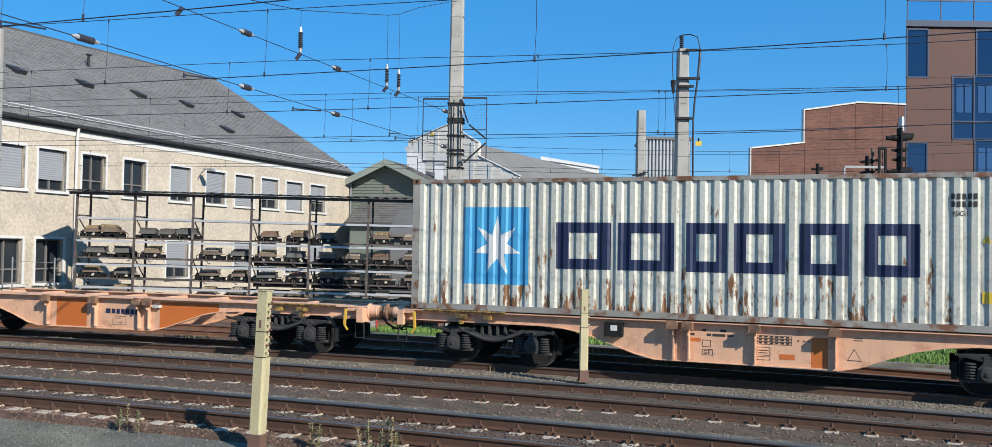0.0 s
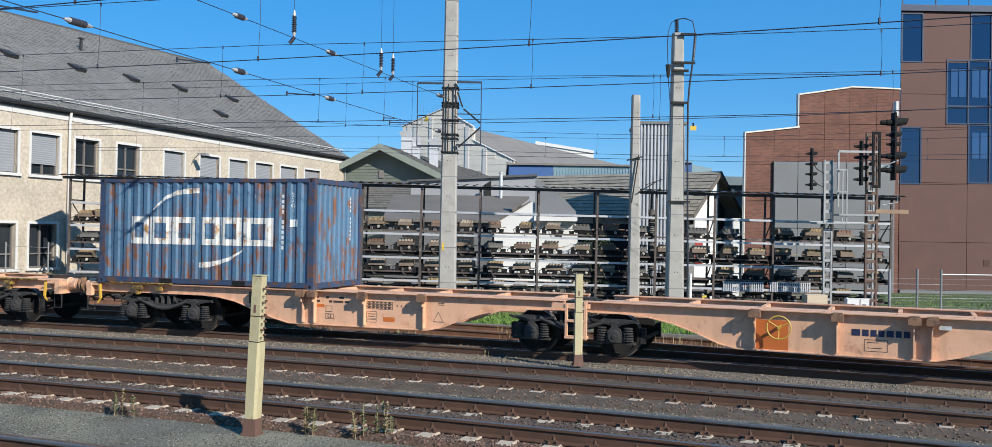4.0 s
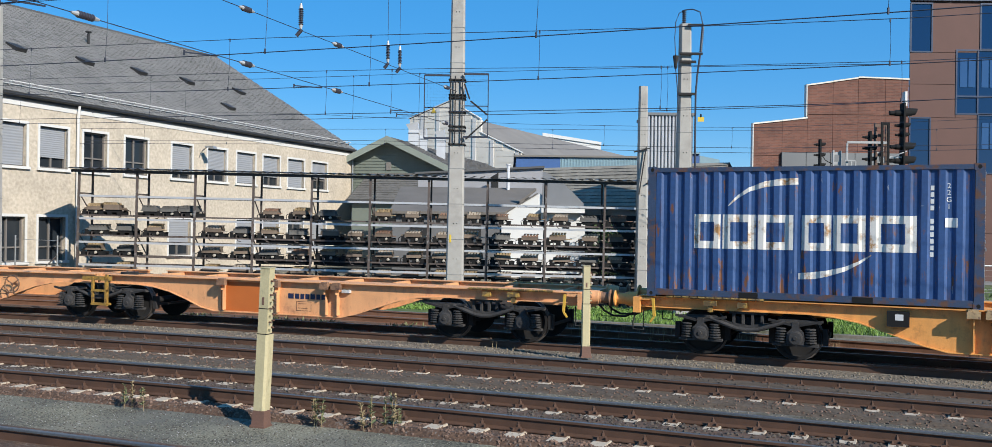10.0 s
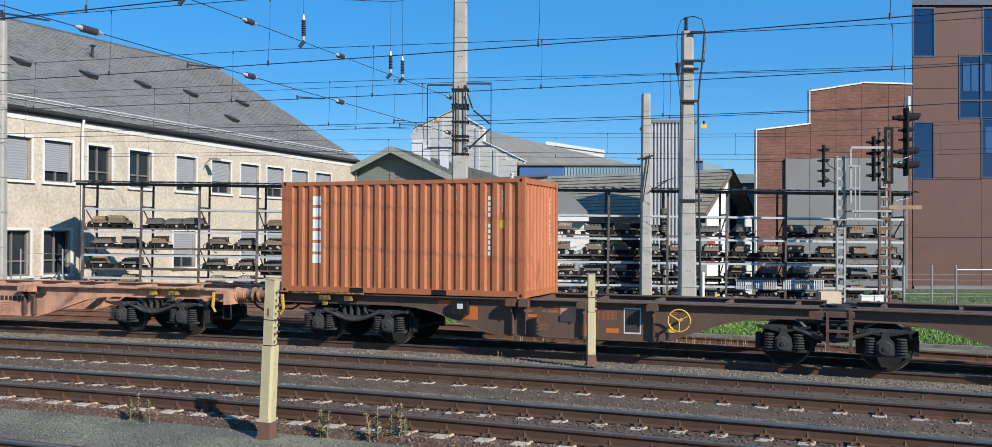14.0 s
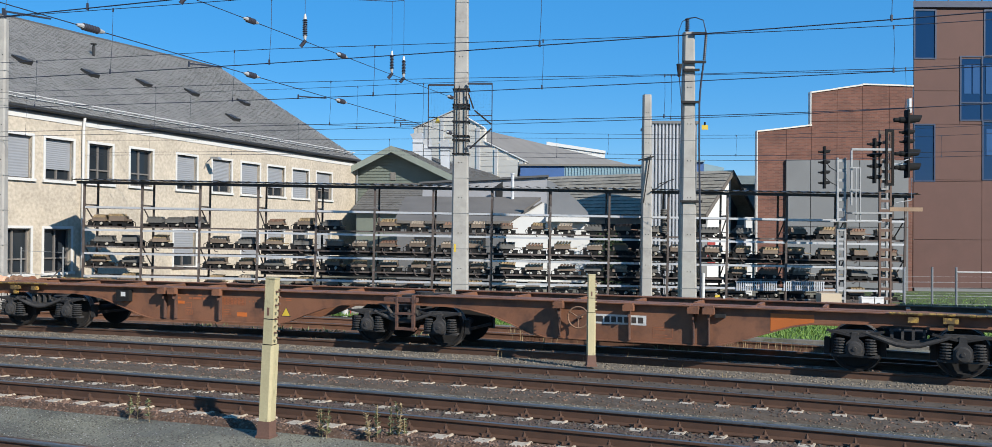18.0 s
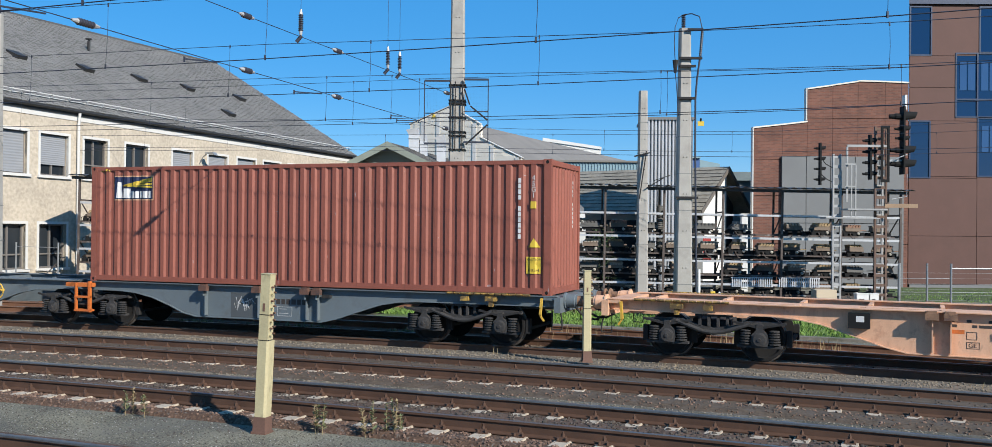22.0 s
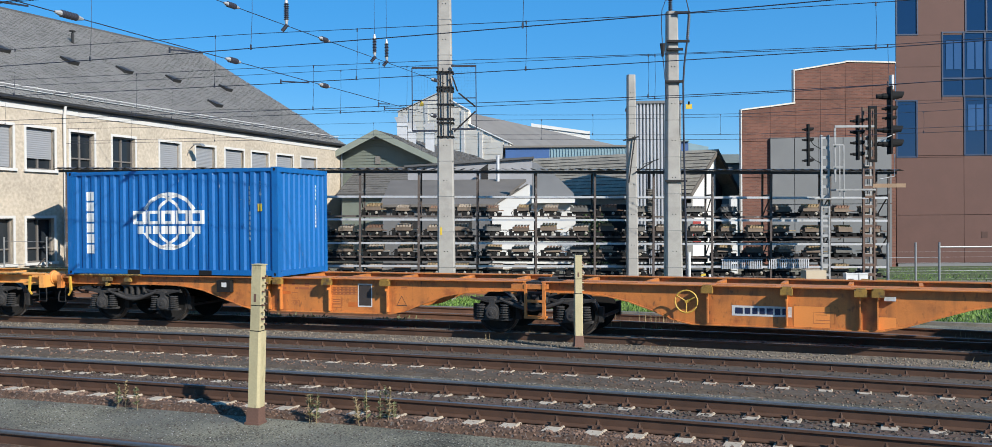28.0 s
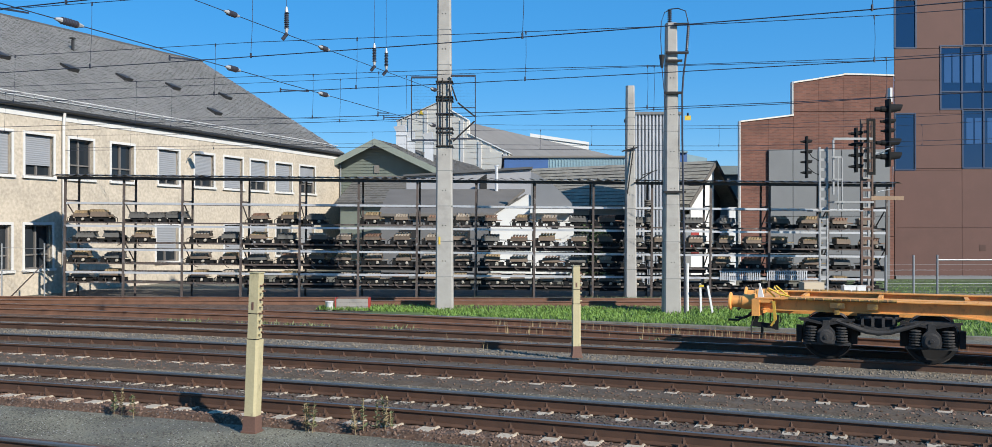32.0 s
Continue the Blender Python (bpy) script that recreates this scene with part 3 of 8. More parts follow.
def wagon(paint, s_rear, label, patches=(), wheel_front=False, ink=None, name_plate=None, dark_plates=False, step_paint=None, scribble=None, name_e=7.72, wheel_e=None, name_z=0.74, panels=(), plate=None):
    """An articulated flat wagon of two halves on three bogies; s_rear is its rear end along the train."""
    if paint.name not in UNITS:
        UNITS[paint.name] = (unit_meshes(paint, RIBS_REAR), [(n, mirrored(me, n), lb) for n, me, lb in unit_meshes(paint, RIBS)])
    w = thing("container_wagon", label, "freight wagon", "wagons of the train")
    ink = ink or M_INK
    for half, l in ((0, -6.6), (1, 6.6)):
        holder_m = bend(l)
        for n, me, lb in UNITS[paint.name][half]:
            part(n, me, None, w, lb, m=holder_m)
    for l in (-10.45, 0.0, 10.45):
        b = part("bogie", BOGIE[-1][1], None, w, "black grimy two-axle bogie", m=bend(l))
        for n, me, _ in BOGIE[:-1]:
            part(n, me, None, b)
        for x in (-0.9, 0.9):
            ws = part("wheelset", WHEELSET, None, b, m=pose(x, 0, 0.46))
            WHEELS.append((ws, x))
    # hand wheels, articulation joint, step
    for half, e in ((0, wheel_e or 10.57), (1, wheel_e or 9.0)):
        if half == 1 and not wheel_front:
            continue
        if half == 0 and (wheel_front or wheel_e == 0):
            continue
        x = e - 6.6 if half == 0 else 6.6 - e
        me = Mesher()
        ring = [(x + 0.22 * math.cos(a * math.pi / 12), -1.36, 0.83 + 0.22 * math.sin(a * math.pi / 12)) for a in range(24)]
        me.tube(ring, 0.017, 6, closed=True)
        for a in (0.5, 2.6, 4.7):
            me.rod((x, -1.34, 0.83), (x + 0.21 * math.cos(a), -1.36, 0.83 + 0.21 * math.sin(a)), 0.013, 6)
        me.rod((x, -1.10, 0.83), (x, -1.37, 0.83), 0.03, 8)
        part("hand_wheel", me, M_STANDT if paint in (P_PEACH, P_DUST, P_BROWN) else M_HANDWHEEL, w, "painted brake hand wheel", m=bend(-6.6 if half == 0 else 6.6))
    me = Mesher()
    me.box(-0.35, 0.35, -0.5, 0.5, 0.95, 1.1).rod((0, 0, 0.9), (0, 0, 1.16), 0.22, 14)
    part("articulation_joint", me, M_STEEL, w)
    me = Mesher()
    st = -0.12
    me.box(st, st + 0.05, -1.28, -1.22, 0.40, 1.1).box(st + 0.4, st + 0.46, -1.28, -1.20, 0.36, 1.14)
    me.box(st, st + 0.46, -1.30, -1.10, 0.38, 0.43).box(st, st + 0.46, -1.29, -1.2, 0.72, 0.77).box(st - 0.3, st + 0.5, -1.26, -1.12, 1.0, 1.1)
    part("step_frame", me, step_paint or paint, w, "step below the joint")
    me = Mesher()
    me.box(5.28 - 6.6, 5.66 - 6.6, -1.24, -1.102, 0.78, 1.06)
    part("plate_holder", me, M_BLACK, w, "black wagon card holder", m=bend(-6.6))
    painted("paper_card", [rect(5.42 - 6.6, 0.90, 5.56 - 6.6, 1.01)], -1.243, M_PLATEWHITE, w, "small white card").matrix_basis = bend(-6.6)
    # writing: numbers become bars
    y = -1.1035
    bars = []
    for z, runs in ((0.99, ((7.0, 7.06), (7.25, 7.33), (7.6, 7.72))), (0.90, ((6.98, 7.1), (7.34, 7.42), (7.45, 7.7), (7.74, 7.85)))):
        bars += [rect(a - 6.6, z - 0.025, b - 6.6, z + 0.025) for a, b in runs]
    for z in (0.92, 0.86, 0.80):
        bars += frame_box(8.3 - 6.6, z - 0.03, 8.95 - 6.6, z + 0.025, 0.008)
        bars += [rect(8.34 + i * 0.1 - 6.6, z - 0.012, 8.40 + i * 0.1 - 6.6, z + 0.012) for i in range(6)]
    bars += [rect(9.05 + i * 0.1 - 6.6, 0.85, 9.08 + i * 0.1 - 6.6, 0.88) for i in range(3)]
    bars += frame_box(7.25 - 6.6, 0.66, 7.42 - 6.6, 0.80, 0.01) + frame_box(7.25 - 6.6, 0.50, 7.46 - 6.6, 0.62, 0.01)
    bars += shift(flat_text("GE", 0.11), 7.28 - 6.6, 0.525)
    bars += frame_box(8.3 - 6.6, 0.56, 8.55 - 6.6, 0.72, 0.008) + [rect(8.33 - 6.6, 0.6, 8.5 - 6.6, 0.615), rect(8.33 - 6.6, 0.65, 8.52 - 6.6, 0.665)]
    bars += frame_box(8.3 - 6.6, 0.47, 8.55 - 6.6, 0.54, 0.008)
    bars += [rect(10.05 - 6.6, 0.96, 10.2 - 6.6, 0.975), rect(10.05 - 6.6, 0.92, 10.2 - 6.6, 0.935)]
    painted("lettering", bars, y, ink, w, "stencilled inscriptions on the beam").matrix_basis = bend(-6.6)
    for q in ((7.02, 0.76, 7.22, 0.83), (8.72, 0.5, 9.0, 0.6)):
        painted("load_panel", [rect(q[0] - 6.6, q[1], q[2] - 6.6, q[3])], y, M_ORANGE, w, "orange inspection panel").matrix_basis = bend(-6.6)
    tri = [[(9.95 - 6.6, 0.56), (10.17 - 6.6, 0.56), (10.06 - 6.6, 0.75)]]
    painted("warning_triangle", tri, y - 0.0012, M_YELLOW if paint in (P_BROWN, P_GREY, P_DARK) else paint, w, "outlined warning triangle").matrix_basis = bend(-6.6)
    painted("warning_edge", [[(9.93 - 6.6, 0.545), (10.19 - 6.6, 0.545), (10.06 - 6.6, 0.775)]], y + 0.0008, M_INK, w).matrix_basis = bend(-6.6)
    for e0, z0, e1, z1, material in panels:
        painted("data_panel", [rect(e0 - 6.6, z0, e1 - 6.6, z1)], y - 0.0006, material, w, "painted data panel on the beam").matrix_basis = bend(-6.6)
    if plate:
        painted("plate_border", [rect(plate - 6.78, 0.50, plate - 6.42, 1.03)], y - 0.0006, M_PLATEWHITE, w, "white border of a dark panel").matrix_basis = bend(-6.6)
        painted("dark_panel", [rect(plate - 6.755, 0.53, plate - 6.445, 1.0)], y - 0.0014, M_INK, w, "dark painted panel").matrix_basis = bend(-6.6)
    # owner's name as plain bars on the front half
    nm, z0 = [], name_z
    xx = 6.6 - name_e
    for wdt in (0.15, 0.11, 0.1, 0.1, 0.12, 0.1, 0.11):
        nm.append(rect(xx, z0, xx + wdt, z0 + 0.12))
        xx += wdt + 0.035
    if name_plate:
        painted("name_board", [rect(6.6 - name_e - 0.06, z0 - 0.04, xx + 0.03, z0 + 0.16)], y, name_plate, w, "white owner's board").matrix_basis = bend(6.6)
    painted("owner_lettering", nm, y - 0.002, M_NAVY if not dark_plates else M_INK, w, "owner's lettering as dark bars").matrix_basis = bend(6.6)
    small = [rect(6.6 - 7.45, 0.52, 6.6 - 7.2, 0.53), rect(6.6 - 7.45, 0.62, 6.6 - 7.25, 0.63)] + frame_box(6.6 - 7.5, 0.46, 6.6 - 7.1, 0.68, 0.008)
    painted("inspection_lettering", small, y, ink, w).matrix_basis = bend(6.6)
    me = Mesher()
    me.box(6.6 - 6.25, 6.6 - 6.05, -1.2, -1.102, 0.93, 1.0)
    part("reflector_box", me, M_PLATEWHITE if not dark_plates else M_STEEL, w, m=bend(6.6))
    if scribble:
        x0, x1, z0, z1 = scribble
        rs = random.Random(7)
        for q in range(5):
            pts = [(x0 + (x1 - x0) * (0.1 * q + 0.11 * i + rs.uniform(-0.05, 0.05)), rs.uniform(z0, z1) if i % 2 else rs.uniform((z0 + z1) / 2, z1)) for i in range(6)]
            painted("scribble", stroke(pts, [0.014] * 6), y - 0.003 - 0.0004 * q, M_PLATEWHITE, w, "white sprayed scribble").matrix_basis = bend(6.6)
    for half, e0, e1, z1, material in patches:
        p = []
        x0, x1 = (e0 - 6.6, e1 - 6.6) if half == 0 else (6.6 - e1, 6.6 - e0)
        es = sorted({e0, e1, *[e for e, z in BEAM[1:-1] if e0 < e < e1]})
        for a, b in zip(es, es[1:]):
            be, bz = [q[0] for q in BEAM[1:-1]], [q[1] for q in BEAM[1:-1]]
            za, zb = np.interp(a, be, bz) + 0.012, np.interp(b, be, bz) + 0.012
            qa, qb = (a - 6.6, b - 6.6) if half == 0 else (6.6 - a, 6.6 - b)
            p.append([(qa, za), (qb, zb), (qb, z1), (qa, z1)])
        painted("paint_patch", p, y + 0.001, material, w, "repainted patch of the beam").matrix_basis = bend(-6.6 if half == 0 else 6.6)
    ROLLING.append((w, s_rear + 13.2, 0.0))
    return w


# container paint
def boxpaint(name, col, rust=0.36, rust_col=(0.16, 0.06, 0.024), var=0.22, rough=0.55, low_rust=0.0, spot_scale=3.2):
    m = mat(name, col, rough=rough, var=var, scale=1.1, stretch=(1, 1, 0.35), spot=rust_col, spot_amount=rust, spot_scale=spot_scale, bump=0.05, grain=0.8, fine=14)
    n, l = m.node_tree.nodes, m.node_tree.links
    tc = n.new("ShaderNodeTexCoord")

    def layer(stretch, scale, lo, hi, value):
        """Drips and scrapes: long thin marks that lighten or darken the paint."""
        mp = n.new("ShaderNodeMapping")
        mp.inputs["Scale"].default_value = stretch
        nz = n.new("ShaderNodeTexNoise")
        nz.inputs["Scale"].default_value = scale
        nz.inputs["Detail"].default_value = 4
        mr = n.new("ShaderNodeMapRange")
        mr.inputs["From Min"].default_value, mr.inputs["From Max"].default_value = lo, hi
        mr.inputs["To Min"].default_value, mr.inputs["To Max"].default_value = 0.0, 1.0
        mx = n.new("ShaderNodeMix")
        mx.data_type = 'RGBA'
        base = n["Principled BSDF"].inputs["Base Color"].links[0].from_socket
        l.new(tc.outputs["Object"], mp.inputs[0])
        l.new(mp.outputs[0], nz.inputs["Vector"])
        l.new(nz.outputs[0], mr.inputs[0])
        l.new(mr.outputs[0], mx.inputs[0])
        l.new(base, mx.inputs[6])
        mx.inputs[7].default_value = (*value, 1)
        l.new(mx.outputs[2], n["Principled BSDF"].inputs["Base Color"])
    if low_rust:
        # rust that has eaten up from the bottom rail, with ragged runs
        sp = n.new("ShaderNodeSeparateXYZ")
        hr = n.new("ShaderNodeMapRange")
        hr.inputs["From Min"].default_value, hr.inputs["From Max"].default_value = 0.05, 1.5
        hr.inputs["To Min"].default_value, hr.inputs["To Max"].default_value = low_rust, 0.0
        mp = n.new("ShaderNodeMapping")
        mp.inputs["Scale"].default_value = (1, 1, 0.28)
        nz = n.new("ShaderNodeTexNoise")
        nz.inputs["Scale"].default_value = 5.5
        nz.inputs["Detail"].default_value = 9
        nz.inputs["Roughness"].default_value = 0.7
        ad = n.new("ShaderNodeMath")
        ad.operation = 'ADD'
        th = n.new("ShaderNodeMapRange")
        th.inputs["From Min"].default_value, th.inputs["From Max"].default_value = 0.62, 0.68
        mx = n.new("ShaderNodeMix")
        mx.data_type = 'RGBA'
        base = n["Principled BSDF"].inputs["Base Color"].links[0].from_socket
        l.new(tc.outputs["Object"], sp.inputs[0])
        l.new(sp.outputs[2], hr.inputs[0])
        l.new(tc.outputs["Object"], mp.inputs[0])
        l.new(mp.outputs[0], nz.inputs["Vector"])
        l.new(nz.outputs[0], ad.inputs[0])
        l.new(hr.outputs[0], ad.inputs[1])
        l.new(ad.outputs[0], th.inputs[0])
        l.new(th.outputs[0], mx.inputs[0])
        l.new(base, mx.inputs[6])
        mx.inputs[7].default_value = (*rust_col, 1)
        l.new(mx.outputs[2], n["Principled BSDF"].inputs["Base Color"])
    layer((1, 1, 0.10), 9.0, 0.60, 0.85, tuple(c * 0.45 for c in rust_col))
    layer((1, 1, 0.16), 16.0, 0.735, 0.75, tuple(0.5 * c + 0.22 for c in col))
    layer((0.15, 1, 1), 14.0, 0.735, 0.75, tuple(0.6 * c + 0.15 for c in col))
    return m


M_NAVY = mat("navy_paint", (0.0096, 0.0176, 0.056), rough=0.6, var=0.2, spot=(0.24, 0.256, 0.256), spot_amount=0.25, spot_scale=6)


class Side:
    """A ribbed side wall: depth of the ribs along it."""

    def __init__(self, x0, x1, n, deep=0.036):
        p = (x1 - x0) / n
        self.k = []
        for i in range(n):
            a = x0 + i * p
            self.k += [(a, 0), (a + p * 0.36, 0), (a + p * 0.52, deep), (a + p * 0.84, deep)]
        self.k.append((x1, 0))
        self.xs = [q[0] for q in self.k]
        self.ds = [q[1] for q in self.k]

    def depth(self, x):
        return float(np.interp(x, self.xs, self.ds))


def clip_x(poly, lo, hi):
    for sgn, lim in ((1, lo), (-1, hi)):
        res = []
        for i in range(len(poly)):
            a, b = poly[i - 1], poly[i]
            ia, ib = sgn * (a[0] - lim) >= 0, sgn * (b[0] - lim) >= 0
            if ia != ib:
                k = (lim - a[0]) / (b[0] - a[0])
                res.append((lim, a[1] + k * (b[1] - a[1])))
            if ib:
                res.append(b)
        poly = res
        if len(poly) < 3:
            return []
    return poly


def on_ribs(polys, side, y0, lift=0.004):
    """Lay flat shapes over the ribs of a side that looks to -y."""
    me = Mesher()
    for p in polys:
        lo, hi = min(q[0] for q in p), max(q[0] for q in p)
        cuts = [lo] + [x for x in side.xs if lo < x < hi] + [hi]
        for a, b in zip(cuts, cuts[1:]):
            if b - a < 1e-5:
                continue
            c = clip_x(p, a, b)
            if c:
                me.poly([(x, y0 + side.depth(x) - lift, z) for x, z in c])
    return me


CW = 2.438


def container(s_left, length, height, paint, label, door_end=False, marks=(), frame_paint=None, ribs=None, pockets=True, castings=None):
    """A shipping container whose rear end lies at s_left along the train; marks: (name, polygons, material, label)."""
    c = thing("shipping_container", label, "container", "containers on the train")
    fp = frame_paint or paint
    l2, w2 = length / 2, CW / 2
    n = ribs or round((length - 0.36) / 0.283)
    side = Side(-l2 + 0.17, l2 - 0.17, n)
    for sg in (-1, 1):
        me = Mesher()
        k = len(side.k)
        yb = -w2 + 0.012
        for x, dd in side.k:
            me.v += [(x, sg * -(yb + dd) if sg > 0 else yb + dd, 0.15), (x, sg * -(yb + dd) if sg > 0 else yb + dd, height - 0.09)]
        for i in range(k - 1):
            me.f.append((2 * i, 2 * i + 2, 2 * i + 3, 2 * i + 1))
        part("side_panel", me, paint, c)
        me = Mesher()
        y0, y1 = sorted((sg * (w2 - 0.005), sg * (w2 - 0.07)))
        me.box(-l2 + 0.17, l2 - 0.17, y0, y1, 0.03, 0.155)
        part("bottom_rail", me, fp, c)
        me = Mesher()
        me.box(-l2 + 0.17, l2 - 0.17, y0, y1, height - 0.10, height - 0.015)
        part("top_rail", me, fp, c)
        for e in (-1, 1):
            me = Mesher()
            x0, x1 = sorted((e * l2, e * (l2 - 0.165)))
            ya, yb2 = sorted((sg * w2, sg * (w2 - 0.14)))
            me.box(x0 + 0.004, x1 - 0.004, ya + 0.004, yb2 - 0.004, 0.115, height - 0.115)
            part("corner_post", me, fp, c)
            for z0 in (0.0, height - 0.118):
                me = Mesher()
                me.box(*sorted((e * l2, e * (l2 - 0.178))), *sorted((sg * w2, sg * (w2 - 0.162))), z0, z0 + 0.118)
                part("corner_casting", me, castings or fp, c)
                me = Mesher()
                me.prism([(e * (l2 - 0.09) + 0.035 * math.cos(a * math.pi / 5), z0 + 0.06 + 0.05 * math.sin(a * math.pi / 5) * 0.8) for a in range(10)], sg * (w2 + 0.001), sg * (w2 - 0.03))
                part("casting_hole", me, M_BLACK, c)
        if pockets and length < 7:
            for x in (-1.03, 1.03):
                me = Mesher()
                ya, yb2 = sorted((sg * (w2 - 0.002), sg * (w2 - 0.05)))
                me.box(x - 0.18, x + 0.18, ya, yb2, 0.028, 0.14)
                part("fork_pocket", me, M_BLACK, c, "dark fork lift pocket")
    me = Mesher()
    rs = Side(-l2 + 0.1, l2 - 0.1, max(8, n * 2 // 3), 0.02)
    for x, dd in rs.k:
        me.v += [(x, -w2 + 0.06, height - 0.02 - dd), (x, w2 - 0.06, height - 0.02 - dd)]
    for i in range(len(rs.k) - 1):
        me.f.append((2 * i, 2 * i + 2, 2 * i + 3, 2 * i + 1))
    part("roof", me, fp, c)
    me = Mesher()
    me.box(-l2 + 0.02, l2 - 0.02, -w2 + 0.075, w2 - 0.075, 0.06, 0.14)
    part("floor", me, M_STEEL, c)
    for e in (-1, 1):
        me = Mesher()
        x0, x1 = sorted((e * (l2 - 0.01), e * (l2 - 0.12)))
        me.box(x0, x1, -w2 + 0.165, w2 - 0.165, 0.01, 0.15)
        part("end_sill", me, fp, c)
        me = Mesher()
        me.box(x0, x1, -w2 + 0.165, w2 - 0.165, height - 0.12, height - 0.005)
        part("end_header", me, fp, c)
        if e > 0 and door_end:
            for q in (-1, 1):
                me = Mesher()
                ya, yb2 = sorted((q * 0.01, q * (w2 - 0.145)))
                me.box(l2 - 0.075, l2 - 0.035, ya, yb2, 0.155, height - 0.125)
                for z in np.linspace(0.35, height - 0.35, 5):
                    me.box(l2 - 0.035, l2 - 0.022, ya + 0.08, yb2 - 0.08, z - 0.16, z + 0.16)
                d = part("door", me, paint, c)
                for y in (q * 0.28, q * 0.80):
                    me = Mesher()
                    me.rod((l2 + 0.012, y, 0.12), (l2 + 0.012, y, height - 0.1), 0.017, 8)
                    for z in (0.17, 0.5, 1.2, height - 0.6, height - 0.16):
                        me.box(l2 - 0.03, l2 + 0.035, y - 0.05, y + 0.05, z - 0.03, z + 0.03)
                    part("lock_rod", me, M_GALV, d, "galvanised door lock rod")
                    me = Mesher()
                    me.bar((l2 + 0.04, y - 0.04, 1.05), (l2 + 0.04, y + 0.26, 1.08), 0.025, 0.04)
                    part("door_handle", me, M_GALV, d)
                for z in (0.4, 0.9, height - 0.9, height - 0.4):
                    me = Mesher()
                    me.box(l2 - 0.03, l2 + 0.002, *sorted((q * (w2 - 0.30), q * (w2 - 0.135))), z - 0.05, z + 0.05)
                    part("hinge", me, paint, d)
            tags = [rect(-0.95, height - 0.62, -0.72, height - 0.5), rect(0.15, height - 0.55, 0.6, height - 0.45), rect(0.7, height - 0.55, 1.0, height - 0.45)]
            tags += [rect(0.7, 0.9 + i * 0.12, 0.95, 0.95 + i * 0.12) for i in range(5)] + [rect(-0.55, 1.2, -0.42, 1.4), rect(-0.05, 0.8, 0.02, 1.35)]
            me = Mesher()
            for p in tags:
                me.poly([(l2 - 0.0205, a, b) for a, b in p])
            part("door_lettering", me, M_WHITE, c)["kind"] = "stuff"
        else:
            me = Mesher()
            es = Side(-w2 + 0.14, w2 - 0.14, 9, 0.03)
            for y, dd in es.k:
                me.v += [(e * (l2 - 0.03 - dd), y, 0.14), (e * (l2 - 0.03 - dd), y, height - 0.11)]
            for i in range(len(es.k) - 1):
                me.f.append((2 * i, 2 * i + 2, 2 * i + 3, 2 * i + 1))
            part("end_panel", me, paint, c)
            if e > 0:
                me = Mesher()
                for i in range(11):
                    if i != 4:
                        me.poly([(l2 - 0.026, 0.62, height - 0.45 - i * 0.1), (l2 - 0.026, 0.67, height - 0.45 - i * 0.1), (l2 - 0.026, 0.67, height - 0.38 - i * 0.1), (l2 - 0.026, 0.62, height - 0.38 - i * 0.1)])
                part("number_bar", me, M_WHITE, c, "white container number as bars")
    for layer, (name, polys, material, lb) in enumerate(marks):
        if name in ("number_bar", "warning_sticker", "script_block"):
            polys = [[p] for p in polys]
        pieces = polys if isinstance(polys[0][0], list) else [polys]
        for piece in pieces:
            moved = [[(x - l2, z) for x, z in p] for p in piece]
            part(name, on_ribs(moved, side, -w2 + 0.012, 0.003 + 0.002 * layer), material, c, lb)
    ROLLING.append((c, s_left + l2, 1.152))
    return c


def stroke(pts, widths):
    """A band along a line, as quads."""
    n = len(pts)
    loop = math.hypot(pts[0][0] - pts[-1][0], pts[0][1] - pts[-1][1]) < 1e-6
    low, high = [], []
    for i, (x, z) in enumerate(pts):
        p = pts[i - 1] if i else (pts[-2] if loop else pts[0])
        q = pts[i + 1] if i < n - 1 else (pts[1] if loop else pts[-1])
        d = math.hypot(q[0] - p[0], q[1] - p[1])
        nx, nz, a = -(q[1] - p[1]) / d, (q[0] - p[0]) / d, widths[i] / 2
        low.append((x - nx * a, z - nz * a))
        high.append((x + nx * a, z + nz * a))
    return [[low[i], low[i + 1], high[i + 1], high[i]] for i in range(n - 1)]


def arc(cx, cz, rx, rz, a0, a1, w, n=14):
    pts = [(cx + rx * math.cos(radians(a0 + (a1 - a0) * i / n)), cz + rz * math.sin(radians(a0 + (a1 - a0) * i / n))) for i in range(n + 1)]
    ws = w if isinstance(w, (list, tuple)) else [w] * (n + 1)
    if len(ws) == 2:
        ws = [ws[0] + (ws[1] - ws[0]) * i / n for i in range(n + 1)]
    return stroke(pts, ws)


def number_column(x, z_top, n, h=0.085, w=0.06, gaps=(4,)):
    return [rect(x, z_top - i * 0.12 - h, x + w, z_top - i * 0.12) for i in range(n) if i not in gaps]


def code_column(x, z_top, code, size=0.13):
    out = []
    for i, ch in enumerate(code):
        out += shift(flat_text(ch, size, 'CENTER'), x, z_top - (i + 1) * 0.125)
    return out


